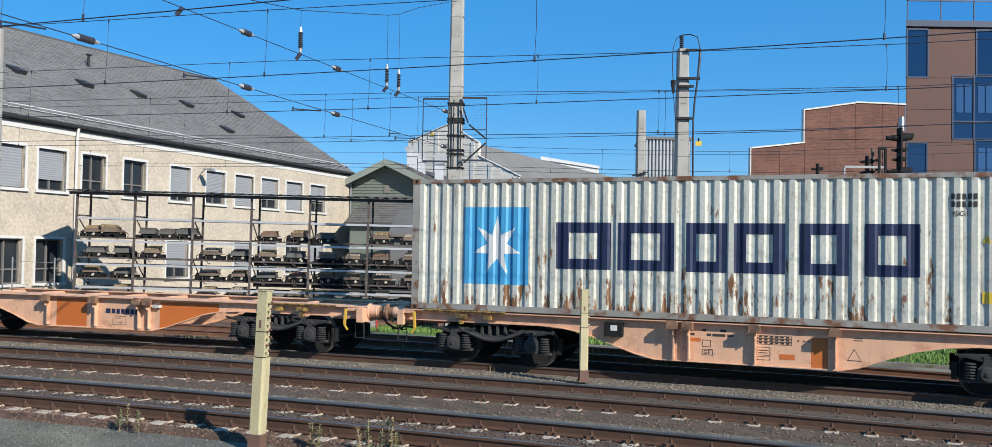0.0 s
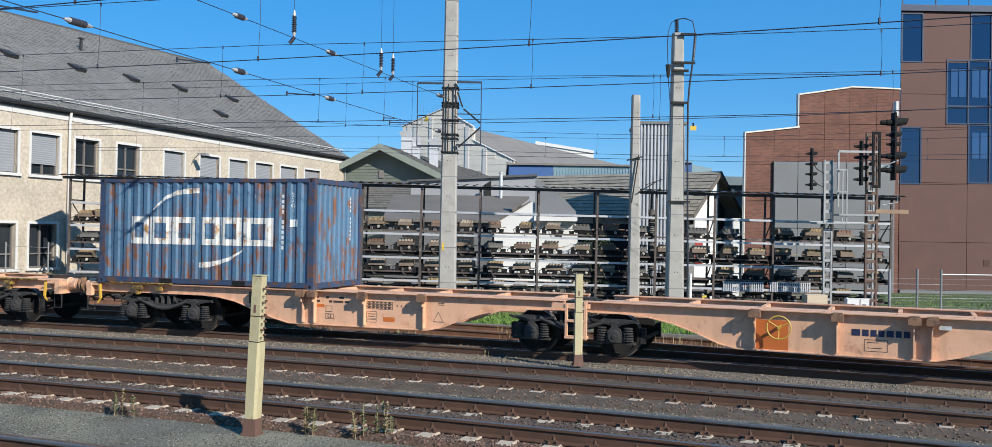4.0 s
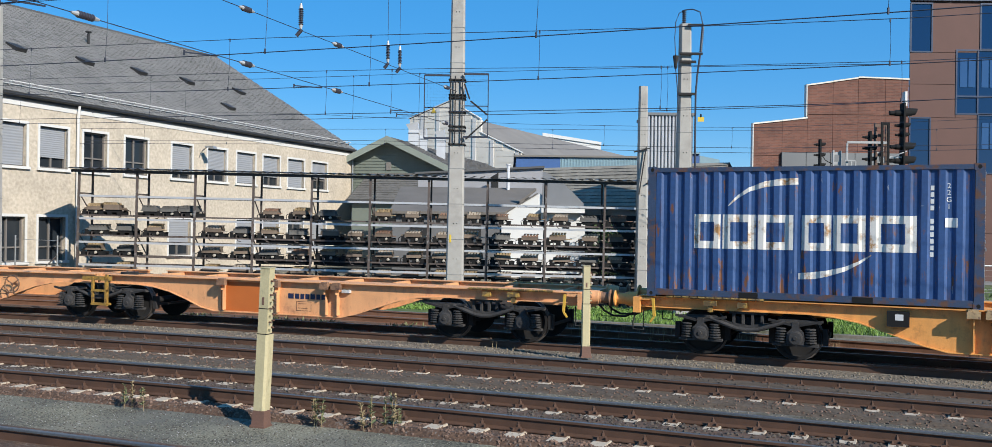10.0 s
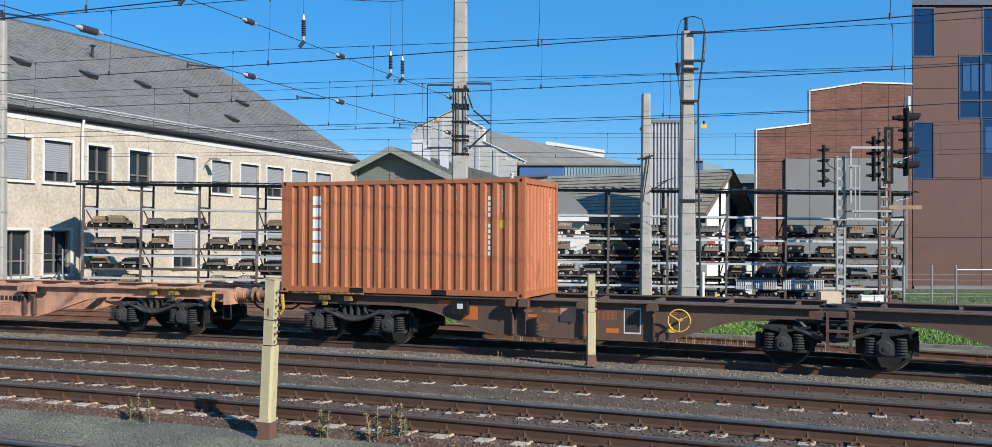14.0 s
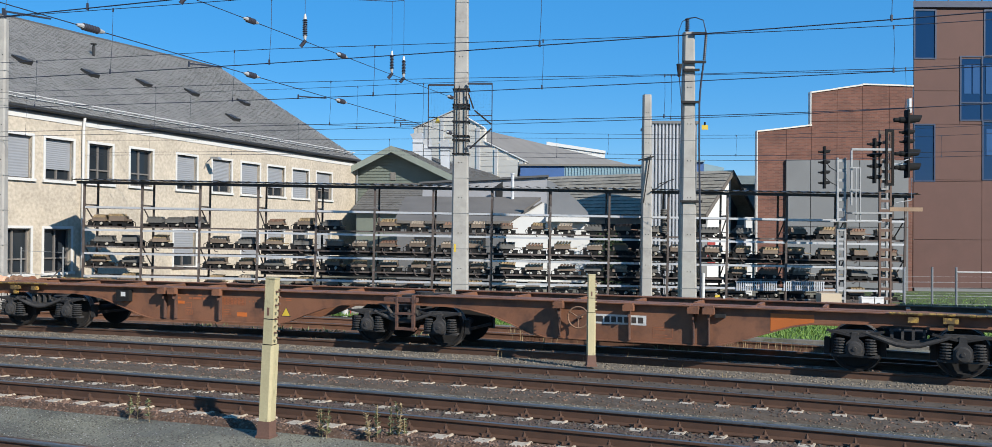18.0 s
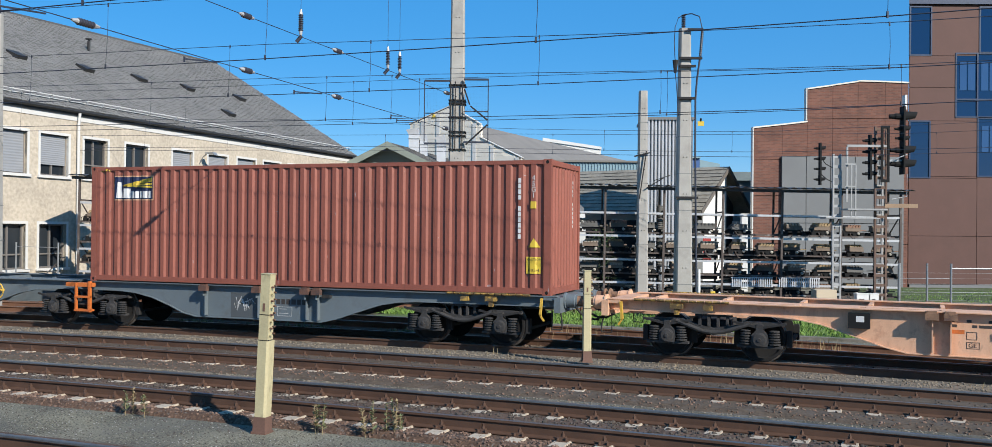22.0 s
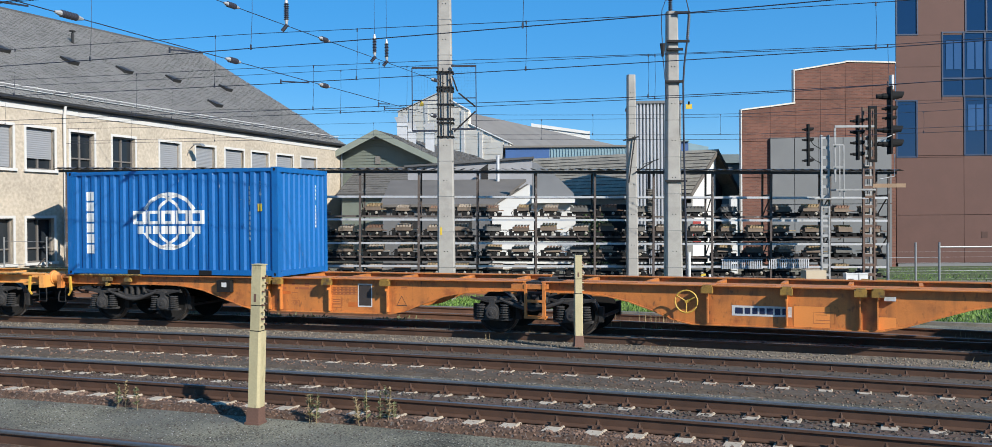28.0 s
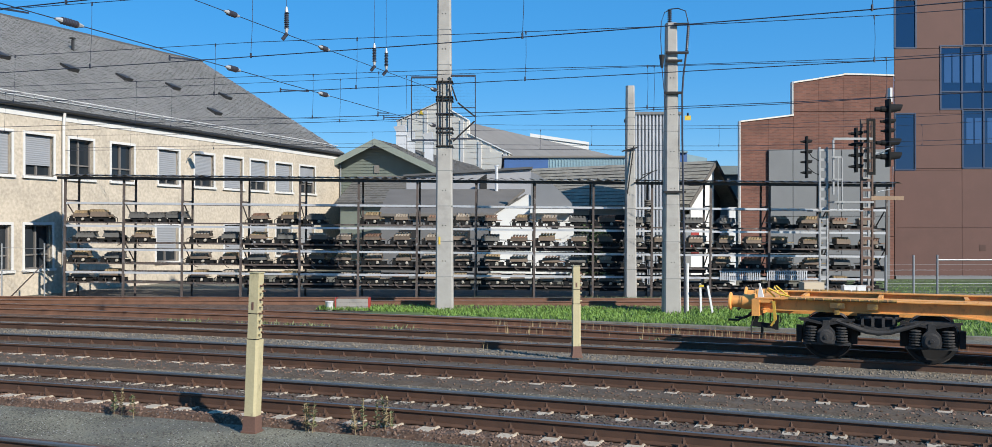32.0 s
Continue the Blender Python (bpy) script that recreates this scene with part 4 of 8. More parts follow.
P_PINK = mat("faded_orange_wagon_paint", (0.65, 0.375, 0.232), rough=0.6, var=0.14, scale=0.8, spot=(0.416, 0.184, 0.1), spot_amount=0.33, spot_scale=3, edge=0.1)
P_PEACH = mat("peach_orange_wagon_paint", (0.68, 0.335, 0.15), rough=0.6, var=0.14, scale=0.8, spot=(0.416, 0.184, 0.1), spot_amount=0.33, spot_scale=3, edge=0.1)
P_YELL = mat("yellow_orange_wagon_paint", (0.74, 0.33, 0.085), rough=0.55, var=0.14, scale=0.8, spot=(0.4, 0.16, 0.04), spot_amount=0.33, spot_scale=3, edge=0.1)
P_ORNG = mat("orange_wagon_paint", (0.54, 0.185, 0.042), rough=0.55, var=0.16, scale=0.8, spot=(0.28, 0.08, 0.024), spot_amount=0.36, spot_scale=3, edge=0.1)
P_DARK = mat("dark_brown_wagon_paint", (0.10, 0.06, 0.041), rough=0.7, var=0.3, scale=0.8, spot=(0.112, 0.056, 0.028), spot_amount=0.36, spot_scale=3, edge=0.1)
P_DUST = mat("dirty_pink_wagon_paint", (0.50, 0.262, 0.165), rough=0.7, var=0.25, scale=0.8, spot=(0.256, 0.128, 0.08), spot_amount=0.38, spot_scale=2.5, edge=0.12)
P_BROWN = mat("rust_brown_wagon_paint", (0.195, 0.083, 0.042), rough=0.7, var=0.25, scale=0.8, spot=(0.088, 0.044, 0.028), spot_amount=0.4, spot_scale=2.5, edge=0.12)
def grime(m, amount, dirt=(0.05, 0.032, 0.024)):
    """Rain-washed dirt: streaks that hang from the upper edge, and soft blotches."""
    n, l = m.node_tree.nodes, m.node_tree.links
    b = n["Principled BSDF"]
    src = b.inputs["Base Color"].links[0].from_socket
    tc, mx = n.new("ShaderNodeTexCoord"), n.new("ShaderNodeMix")
    mx.data_type = 'RGBA'
    total = None
    for scale, lo, hi, stretch in ((5.0, 0.50, 0.74, (1, 1, 0.14)), (1.6, 0.50, 0.80, (1, 1, 1.6)), (14.0, 0.60, 0.72, (1, 1, 0.5))):
        mp, no, mr = n.new("ShaderNodeMapping"), n.new("ShaderNodeTexNoise"), n.new("ShaderNodeMapRange")
        mp.inputs["Scale"].default_value = stretch
        no.inputs["Scale"].default_value, no.inputs["Detail"].default_value = scale, 6
        mr.inputs["From Min"].default_value, mr.inputs["From Max"].default_value = lo, hi
        mr.inputs["To Max"].default_value = amount
        l.new(tc.outputs["Object"], mp.inputs[0])
        l.new(mp.outputs[0], no.inputs["Vector"])
        l.new(no.outputs[0], mr.inputs[0])
        if total is None:
            total = mr.outputs[0]
        else:
            ad = n.new("ShaderNodeMath")
            ad.operation = 'ADD'
            ad.use_clamp = True
            l.new(total, ad.inputs[0])
            l.new(mr.outputs[0], ad.inputs[1])
            total = ad.outputs[0]
    l.new(total, mx.inputs[0])
    l.new(src, mx.inputs[6])
    mx.inputs[7].default_value = (*dirt, 1)
    l.new(mx.outputs[2], b.inputs["Base Color"])


P_GREY = mat("blue_grey_wagon_paint", (0.112, 0.136, 0.148), rough=0.6, var=0.15, scale=0.8, spot=(0.096, 0.104, 0.104), spot_amount=0.38, spot_scale=3, edge=0.1)
for m, amount in ((P_PINK, 0.2), (P_PEACH, 0.2), (P_YELL, 0.2), (P_ORNG, 0.42), (P_DUST, 0.3)):
    grime(m, amount)
DEEP = mat("deep_orange_patch", (0.48, 0.128, 0.024), rough=0.55, var=0.15)
FRESH = mat("fresh_orange_patch", (0.72, 0.25, 0.055), rough=0.55, var=0.12)
FADE = mat("pale_patch", (0.52, 0.235, 0.15), rough=0.6, var=0.15)
DULL = mat("dull_panel", (0.072, 0.08, 0.084), rough=0.6, var=0.15)

wagon(P_PINK, -11.1, "faded salmon orange articulated container wagon carrying a white container", [(0, 9.3, 9.6, 0.95, DEEP)], wheel_e=0)
wagon(P_PINK, -37.45, "faded salmon container wagon with deep orange repainted panels", [(1, 8.3, 9.25, 1.08, DEEP), (1, 4.4, 6.1, 1.08, DEEP), (0, 7.2, 8.1, 0.8, DEEP)])
wagon(P_PINK, -64.0, "faded salmon container wagon with a small orange patch", [(1, 8.85, 9.45, 0.95, DEEP)], wheel_front=True)
wagon(P_PINK, -90.3, "faded salmon container wagon under a dark blue container", wheel_front=True, wheel_e=10.5)
wagon(P_YELL, -116.65, "yellow orange container wagon with salmon and orange panels", [(1, 8.4, 9.4, 1.08, FADE), (1, 4.3, 6.5, 1.08, DEEP)])
wagon(P_PEACH, -143.15, "peach orange container wagon with one deep orange panel", [(1, 8.3, 9.6, 1.08, DEEP)], step_paint=M_STANDY)
wagon(P_DARK, -169.85, "dark brown container wagon with scribbled paint on its beam", [(1, 8.9, 9.3, 0.98, FADE), (1, 4.3, 5.3, 1.03, DEEP)], ink=M_INKRED, name_plate=M_PLATEWHITE, dark_plates=True, step_paint=M_STANDB, scribble=(-0.95, -0.45, 0.5, 0.98), wheel_e=10.28, plate=9.28,
      panels=[(5.5, 0.66, 5.86, 0.95, M_ORANGE), (4.9, 0.97, 5.5, 1.07, M_ORANGE), (7.74, 0.7, 8.08, 1.02, FADE), (8.2, 0.42, 8.52, 0.66, M_ORANGE)])
wagon(P_DUST, -196.40, "dirty pink brown container wagon under a rusty white container", [(0, 6.9, 7.3, 0.75, DEEP)], ink=M_INKRED, dark_plates=True)
wagon(P_BROWN, -223.1, "rust brown empty container wagon with an orange end patch", [(1, 4.4, 5.2, 1.05, DEEP)], wheel_front=True, name_e=8.7, ink=M_INKRED, name_plate=M_PLATEWHITE, dark_plates=True, step_paint=M_STANDB)
wagon(P_PINK, -249.55, "faded salmon empty container wagon")
wagon(P_GREY, -275.90, "blue grey container wagon with yellow hand wheel and dark panels", [(1, 8.0, 8.8, 0.98, DULL)], ink=M_PLATEWHITE, dark_plates=True, step_paint=M_ORANGE, scribble=(-2.1, -1.5, 0.5, 0.9))
wagon(P_PINK, -302.30, "faded salmon container wagon with large deep orange panels", [(1, 4.3, 6.2, 1.08, DEEP), (1, 6.2, 9.3, 1.0, DEEP), (0, 9.7, 11.0, 1.08, DEEP)], wheel_front=True, wheel_e=10.5, name_plate=M_PLATEWHITE)
wagon(P_ORNG, -329.0, "bright orange container wagon under a blue container", [(1, 7.2, 7.85, 0.78, FRESH), (1, 6.05, 6.35, 0.62, FRESH)], wheel_e=9.85, name_e=8.95, name_z=0.60, plate=9.15, ink=M_INKRED, wheel_front=True, name_plate=M_PLATEWHITE, step_paint=P_ORNG)
wagon(P_YELL, -354.87, "yellow orange empty container wagon at the end of the train", name_plate=M_PLATEWHITE)
tail = ROLLING[-1][0]
me = Mesher()
me.prism([(0.60 - 6.6, 1.12), (0.72 - 6.6, 1.12), (0.68 - 6.6, 1.30), (0.64 - 6.6, 1.42)], -1.10, -1.02)
part("tail_board", me, M_WHITE, tail, "white tail marker", m=bend(-6.6))
me = Mesher()
me.tube([(0.88 - 6.6, -0.75, 1.14), (0.74 - 6.6, -0.78, 1.28), (0.77 - 6.6, -0.8, 1.31), (1.0 - 6.6, -0.8, 1.19), (1.16 - 6.6, -0.78, 1.16)], 0.02)
me.tube([(0.98 - 6.6, -0.6, 1.14), (0.84 - 6.6, -0.6, 1.33), (0.88 - 6.6, -0.6, 1.35), (1.08 - 6.6, -0.62, 1.18)], 0.017)
part("uncoupling_lever", me, M_YELLOW, tail, "yellow bent lever", m=bend(-6.6))
me = Mesher()
me.bar((0.62 - 6.6, -1.15, 0.82), (0.56 - 6.6, -1.15, 0.64), 0.07).bar((0.5 - 6.6, -1.15, 0.64), (0.96 - 6.6, -1.15, 0.60), 0.09)
me.bar((0.98 - 6.6, -1.15, 0.82), (0.97 - 6.6, -1.15, 0.54), 0.06).bar((0.70 - 6.6, -1.15, 0.60), (0.68 - 6.6, -1.15, 0.36), 0.035)
part("hanging_step", me, M_BLACK, tail, "black hanging step and hose", m=bend(-6.6))

C_WHITE = boxpaint("dirty_white_container_paint", (0.50, 0.49, 0.415), rust=0.32, rust_col=(0.192, 0.088, 0.036), low_rust=0.14, spot_scale=6)
C_RUSTW = boxpaint("rust_eaten_white_container_paint", (0.60, 0.555, 0.435), rust=0.42, rust_col=(0.2, 0.096, 0.04), low_rust=0.17, spot_scale=5)
C_RED = boxpaint("orange_red_container_paint", (0.344, 0.1, 0.044), rust=0.3, low_rust=0.07)
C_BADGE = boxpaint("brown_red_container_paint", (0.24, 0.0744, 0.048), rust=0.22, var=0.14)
C_BRICK = boxpaint("oxide_red_container_paint", (0.264, 0.056, 0.036), rust=0.22, var=0.14)
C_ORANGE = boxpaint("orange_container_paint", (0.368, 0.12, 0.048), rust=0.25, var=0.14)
C_NAVY = boxpaint("navy_blue_container_paint", (0.0135, 0.028, 0.118), rust=0.22, var=0.14, rust_col=(0.016, 0.024, 0.08))
C_ROYAL = boxpaint("royal_blue_container_paint", (0.021, 0.056, 0.19), rust=0.22, var=0.14, rust_col=(0.02, 0.04, 0.12))
C_BLUE = boxpaint("faded_blue_container_paint", (0.024, 0.068, 0.184), rust=0.33, low_rust=0.09, spot_scale=5)
C_STEEL = boxpaint("weathered_blue_grey_container_paint", (0.064, 0.136, 0.216), rust=0.42, low_rust=0.1, spot_scale=4.5)
C_SKY = boxpaint("bright_blue_container_paint", (0.0016, 0.108, 0.336), rust=0.15, var=0.12, rust_col=(0.0032, 0.08, 0.264))
M_SKYB = mat("light_blue_paint", (0.056, 0.304, 0.528), rough=0.6, var=0.12, spot=(0.44, 0.44, 0.4), spot_amount=0.25, spot_scale=6)
M_MARK = mat("white_marking", (0.624, 0.624, 0.6), rough=0.6, var=0.1, spot=(0.4, 0.376, 0.336), spot_amount=0.33, spot_scale=5)
M_RUSTMARK = mat("rust_stained_marking", (0.592, 0.576, 0.528), rough=0.6, var=0.1, spot=(0.336, 0.176, 0.064), spot_amount=0.4, spot_scale=4)
M_BLUEMARK = mat("blue_marking", (0.048, 0.096, 0.32), rough=0.6, var=0.15, spot=(0.4, 0.4, 0.376), spot_amount=0.36, spot_scale=6)
M_PALE = mat("sand_marking", (0.496, 0.28, 0.16), rough=0.6)
M_POLE = mat("corner_rust", (0.136, 0.068, 0.036), rough=0.8, var=0.35, spot=(0.224, 0.112, 0.064), spot_amount=0.4, spot_scale=5)


def letter_blocks(spans, z0, z1):
    """Plain closed ring shapes the size of the owner's big letters, no writing."""
    out = []
    for a, b in spans:
        w, h = (b - a) * 0.24, (z1 - z0) * 0.22
        out.append([rect(a, z0, b, z0 + h), rect(a, z1 - h, b, z1), rect(a, z0 + h, a + w, z1 - h), rect(b - w, z0 + h, b, z1 - h)])
    return out


# white 40 ft box with blue star panel and navy letters as blocks
star = []
for i in range(7):
    a0 = math.pi / 2 + i * 2 * math.pi / 7
    pt = lambda a, r: (2.04 + r * math.cos(a) * 0.95, 1.43 + r * math.sin(a) * 1.1)
    star.append([pt(a0, 0.60), pt(a0 + math.pi / 7, 0.24), (2.04, 1.43), pt(a0 - math.pi / 7, 0.24)])
big = [(3.39, 4.57), (4.73, 5.88), (6.12, 6.90), (7.05, 8.0), (8.26, 9.14), (9.42, 10.35)]
big_polys = letter_blocks(big, 0.98, 1.95)
container(-10.28, 12.192, 2.896, C_WHITE, "dirty white long container with blue star panel and navy blocks", marks=[
    ("logo_panel", [rect(1.25, 0.61, 2.78, 2.27)], M_SKYB, "light blue square panel"),
    ("star", star, M_MARK, "white seven-pointed star"),
    ("brand_block", big_polys, M_NAVY, "navy blocks of the owner's name"),
    ("number_bar", [rect(10.85 + i * 0.09, z, 10.91 + i * 0.09, z + 0.1) for z in (2.4, 2.26) for i in range(5)], M_INK, "container number as bars"),
    ("size_code", shift(flat_text("45G1", 0.13), 10.85, 2.1), M_INK, ""),
    ("warning_sticker", [[(11.35, 1.62), (11.5, 1.62), (11.425, 1.76)], rect(11.35, 0.55, 11.5, 0.75)], M_YELLOW, "yellow warning stickers")],
    frame_paint=mat("rusty_frame_paint", (0.272, 0.256, 0.224), rough=0.7, var=0.25, spot=(0.16, 0.068, 0.032), spot_amount=0.45, spot_scale=3), castings=M_POLE)

# orange red 20 ft box
container(-36.71, 6.058, 2.591, C_RED, "orange red dented short container", marks=[
    ("number_bar", number_column(5.21, 2.2, 12, gaps=(4, 11)), M_MARK, "container number as bars"),
    ("size_code", code_column(5.53, 2.13, "22G1"), M_MARK, ""),
    ("data_plate", [rect(5.48, 1.3, 5.62, 1.48)], M_MARK, "")])


def twin_arcs(dirty):
    """The carrier's two swooshes and its name as white blocks."""
    up = stroke([(1.60, 1.82), (1.78, 2.0), (2.0, 2.14), (2.3, 2.24), (2.6, 2.28), (2.9, 2.29)], [0.02, 0.05, 0.08, 0.11, 0.13, 0.12])
    dn = stroke([(4.2, 0.92), (4.0, 0.78), (3.75, 0.65), (3.45, 0.56), (3.2, 0.51), (2.92, 0.49)], [0.02, 0.05, 0.08, 0.11, 0.13, 0.12])
    nm = letter_blocks([(0.94, 1.45), (1.49, 2.13), (2.16, 2.82), (2.97, 3.5), (3.53, 4.1), (4.17, 4.96)], 0.98, 1.65)
    return [("swoosh", [up, dn], M_RUSTMARK if dirty else M_MARK, "white swooshes"), ("brand_block", nm, M_RUSTMARK if dirty else M_MARK, "white blocks of the carrier's name"),
            ("number_bar", number_column(5.18, 2.2, 12, gaps=(4, 11)), M_MARK, "container number as bars"),
            ("size_code", code_column(5.48, 2.28, "22G1"), M_MARK, ""), ("data_plate", [rect(5.42, 1.45, 5.62, 1.62)], M_MARK, "")]


def eco_marks():
    return [("slogan", shift(flat_text("eco container", 0.23), 0.72, 0.74) + shift(flat_text("bamboo flooring", 0.19), 0.80, 0.50), M_MARK, "white slogan")]


M_BLUEFRAME = mat("rusty_blue_frame", (0.028, 0.052, 0.104), rough=0.7, var=0.3, spot=(0.104, 0.048, 0.028), spot_amount=0.45, spot_scale=4)
container(-63.12, 6.058, 2.591, C_STEEL, "weathered blue grey short container with brown rust and white swooshes", marks=twin_arcs(True), frame_paint=M_BLUEFRAME)
container(-89.35, 6.058, 2.591, C_NAVY, "clean navy blue short container with white swooshes", True, twin_arcs(False) + eco_marks())
container(-115.87, 6.058, 2.591, C_BLUE, "faded blue short container with rust runs through its white blocks", True, twin_arcs(True), frame_paint=M_BLUEFRAME)
container(-142.31, 6.058, 2.591, C_ROYAL, "royal blue short container with scuffed posts and white swooshes", True, twin_arcs(False) + eco_marks(), castings=M_POLE)
tri = []
for i in range(6):
    tri += [[rect(0.84, 2.24 - i * 0.27 - 0.2, 1.06, 2.24 - i * 0.27)]]
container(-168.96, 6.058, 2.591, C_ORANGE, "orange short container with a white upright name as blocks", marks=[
    ("brand_block", tri, M_MARK, "white upright blocks of the owner's name"),
    ("number_bar", number_column(5.2, 2.2, 12, gaps=(4, 11)), M_MARK, "container number as bars"),
    ("size_code", code_column(5.53, 2.35, "22G1"), M_MARK, ""), ("warning_sticker", [rect(5.47, 1.5, 5.6, 1.68)], M_YELLOW, "")])
blue = [[rect(1.02 + i * 0.3, 1.94, 1.24 + i * 0.3, 2.16)] for i in range(4)] + [arc(0.66, 2.12, 0.17, 0.2, 0, 360, 0.03), [rect(0.45, 1.80, 0.95, 1.87)]]
for xa, xb in ((1.0, 1.4), (1.85, 2.25), (2.8, 3.2), (3.52, 3.92), (4.45, 4.9)):
    blue += [[rect(xa, 1.08, xb, 1.22)], [rect(xa, 1.32, xb, 1.46)]]
M_RUSTFRAME = mat("rusty_white_frame", (0.288, 0.216, 0.152), rough=0.75, var=0.25, spot=(0.16, 0.068, 0.032), spot_amount=0.44, spot_scale=4)
container(-195.75, 6.058, 2.591, C_RUSTW, "white short container eaten by brown rust with faded blue marks", True, [
    ("brand_block", blue, M_BLUEMARK, "faded blue marks"), ("number_bar", number_column(5.2, 2.1, 11), M_POLE, ""), ("warning_sticker", [rect(5.45, 1.3, 5.55, 1.7)], M_YELLOW, "")],
    frame_paint=M_RUSTFRAME)
beam = [[(0.95, 2.40), (1.88, 2.40 + k), (1.88, 2.45 + k), (0.95, 2.42)] for k in (-0.05, 0.03, 0.11, 0.17)]
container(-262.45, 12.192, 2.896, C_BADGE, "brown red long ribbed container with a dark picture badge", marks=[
    ("badge", [rect(0.71, 2.06, 1.91, 2.64)], M_NAVY, "dark blue badge"), ("badge_edge", frame_box(0.69, 2.04, 1.93, 2.66, 0.03), M_PALE, ""),
    ("badge_rays", beam, M_YELLOW, "yellow rays"), ("badge_tower", [[(0.78, 2.1), (0.95, 2.1), (0.91, 2.5), (0.82, 2.5)]], M_MARK, "white tower shape"),
    ("brand_block", [[rect(1.0, 2.1, 1.2, 2.34)]] + [[rect(1.23 + i * 0.13, 2.1, 1.33 + i * 0.13, 2.27)] for i in range(5)], M_MARK, "white blocks of the owner's name"),
    ("number_bar", number_column(11.45, 2.5, 12, 0.1, 0.07, gaps=(4, 11)), M_MARK, ""), ("size_code", code_column(11.80, 2.58, "45G1", 0.15), M_MARK, ""),
    ("warning_sticker", [rect(11.72, 1.85, 11.86, 2.0), [(11.68, 1.02), (11.95, 1.02), (11.81, 1.22)], rect(11.64, 0.46, 11.96, 0.82)], M_YELLOW, "yellow height warning stickers"),
    ("warning_words", shift(flat_text("CAUTION", 0.07), 11.66, 0.74) + shift(flat_text("HIGH", 0.1), 11.68, 0.5), M_INK, ""),
    ("corner_stripes", [[(0.3 + i * 0.12, 2.78), (0.37 + i * 0.12, 2.78), (0.41 + i * 0.12, 2.83), (0.34 + i * 0.12, 2.83)] for i in range(3)], M_YELLOW, "")])
container(-301.66, 12.192, 2.896, C_BRICK, "oxide red long container with ribbed doors and yellow stickers", True, [
    ("number_bar", [rect(10.6 + i * 0.1, 2.55, 10.67 + i * 0.1, 2.66) for i in (0, 1, 2, 3, 5, 6, 7, 8, 9)], M_MARK, ""), ("size_code", shift(flat_text("45G1", 0.13), 10.6, 2.38), M_MARK, ""),
    ("warning_sticker", [[(11.05, 1.98), (11.27, 1.98), (11.16, 2.15)], rect(11.6, 1.9, 11.75, 2.2)], M_YELLOW, "yellow stickers"),
    ("sand_band", [[(2.1, 0.60), (2.66, 0.60), (2.66, 1.0), (2.1, 0.92)], [(2.7, 0.88), (3.06, 1.04), (3.06, 1.44), (2.7, 1.3)], [(3.1, 1.16), (4.16, 1.16), (4.16, 1.6), (3.1, 1.56)]], M_PALE, "sand coloured band")])
globe = arc(3.03, 1.33, 0.78, 0.66, 25, 155, 0.09) + arc(3.03, 1.33, 0.78, 0.66, 205, 335, 0.09) + arc(2.55, 1.33, 0.85, 0.66, 20, 75, 0.07) + arc(3.5, 1.33, 0.85, 0.66, 105, 160, 0.07)
globe += arc(2.55, 1.33, 0.85, 0.66, -75, -25, 0.07) + arc(3.5, 1.33, 0.85, 0.66, 205, 255, 0.07)
names = letter_blocks([(1.99, 2.36), (2.39, 2.78), (2.81, 3.18), (3.21, 3.58), (3.61, 4.03)], 1.26, 1.59)
names += [[rect(2.10 + i * 0.235, 1.02, 2.29 + i * 0.235, 1.21)] for i in range(8)]
container(-328.13, 6.058, 2.591, C_SKY, "bright blue short container with a white globe emblem", marks=[
    ("emblem", globe, M_MARK, "white globe lines"), ("brand_block", names, M_MARK, "white blocks of the carrier's name"),
    ("script_block", [rect(0.58, 1.86 - i * 0.265, 0.82, 2.08 - i * 0.265) for i in range(6)], M_MARK, "white upright script as blocks"),
    ("number_bar", number_column(5.26, 2.15, 12, gaps=(4, 11)), M_MARK, ""), ("size_code", code_column(5.58, 2.30, "22G1"), M_MARK, ""), ("warning_sticker", [rect(5.5, 1.55, 5.64, 1.73)], M_YELLOW, "")])


# ---- buildings behind the yard ----
def wall_with_holes(x0, x1, z0, z1, holes, thick, material, name, parent, label="", m=None):
    """An upright slab from y=0 to y=thick with rectangular openings (x0, z0, x1, z1)."""
    xs = sorted({x0, x1, *[h[0] for h in holes], *[h[2] for h in holes]})
    zs = sorted({z0, z1, *[h[1] for h in holes], *[h[3] for h in holes]})
    me = Mesher()
    for a, b in zip(xs, xs[1:]):
        run = None
        for c, d in zip(zs, zs[1:]):
            cx, cz = (a + b) / 2, (c + d) / 2
            if any(h[0] < cx < h[2] and h[1] < cz < h[3] for h in holes):
                if run:
                    me.box(a, b, 0, thick, *run)
                    run = None
            else:
                run = (run[0], d) if run else (c, d)
        if run:
            me.box(a, b, 0, thick, *run)
    return part(name, me, material, parent, label, m=m)


M_PLASTER = mat("cream_rough_plaster", (0.455, 0.392, 0.305), rough=0.95, var=0.22, scale=0.7, fine=7, grain=1.3, bump=0.9, spot=(0.4, 0.344, 0.272), spot_amount=0.36, spot_scale=1.5, edge=0.15)
M_SLATE2 = mat("dark_roof_sheet", (0.08, 0.08, 0.08), rough=0.8, var=0.2, scale=0.6)
M_TRIM = mat("white_window_trim", (0.565, 0.55, 0.515), rough=0.7, var=0.06)
M_BLIND = mat("grey_window_blind", (0.25, 0.258, 0.268), rough=0.6, var=0.06, scale=3)
M_PANE = glass("window_pane", (0.02, 0.025, 0.03))
M_PANE.node_tree.nodes["Principled BSDF"].inputs["Specular IOR Level"].default_value = 0.22
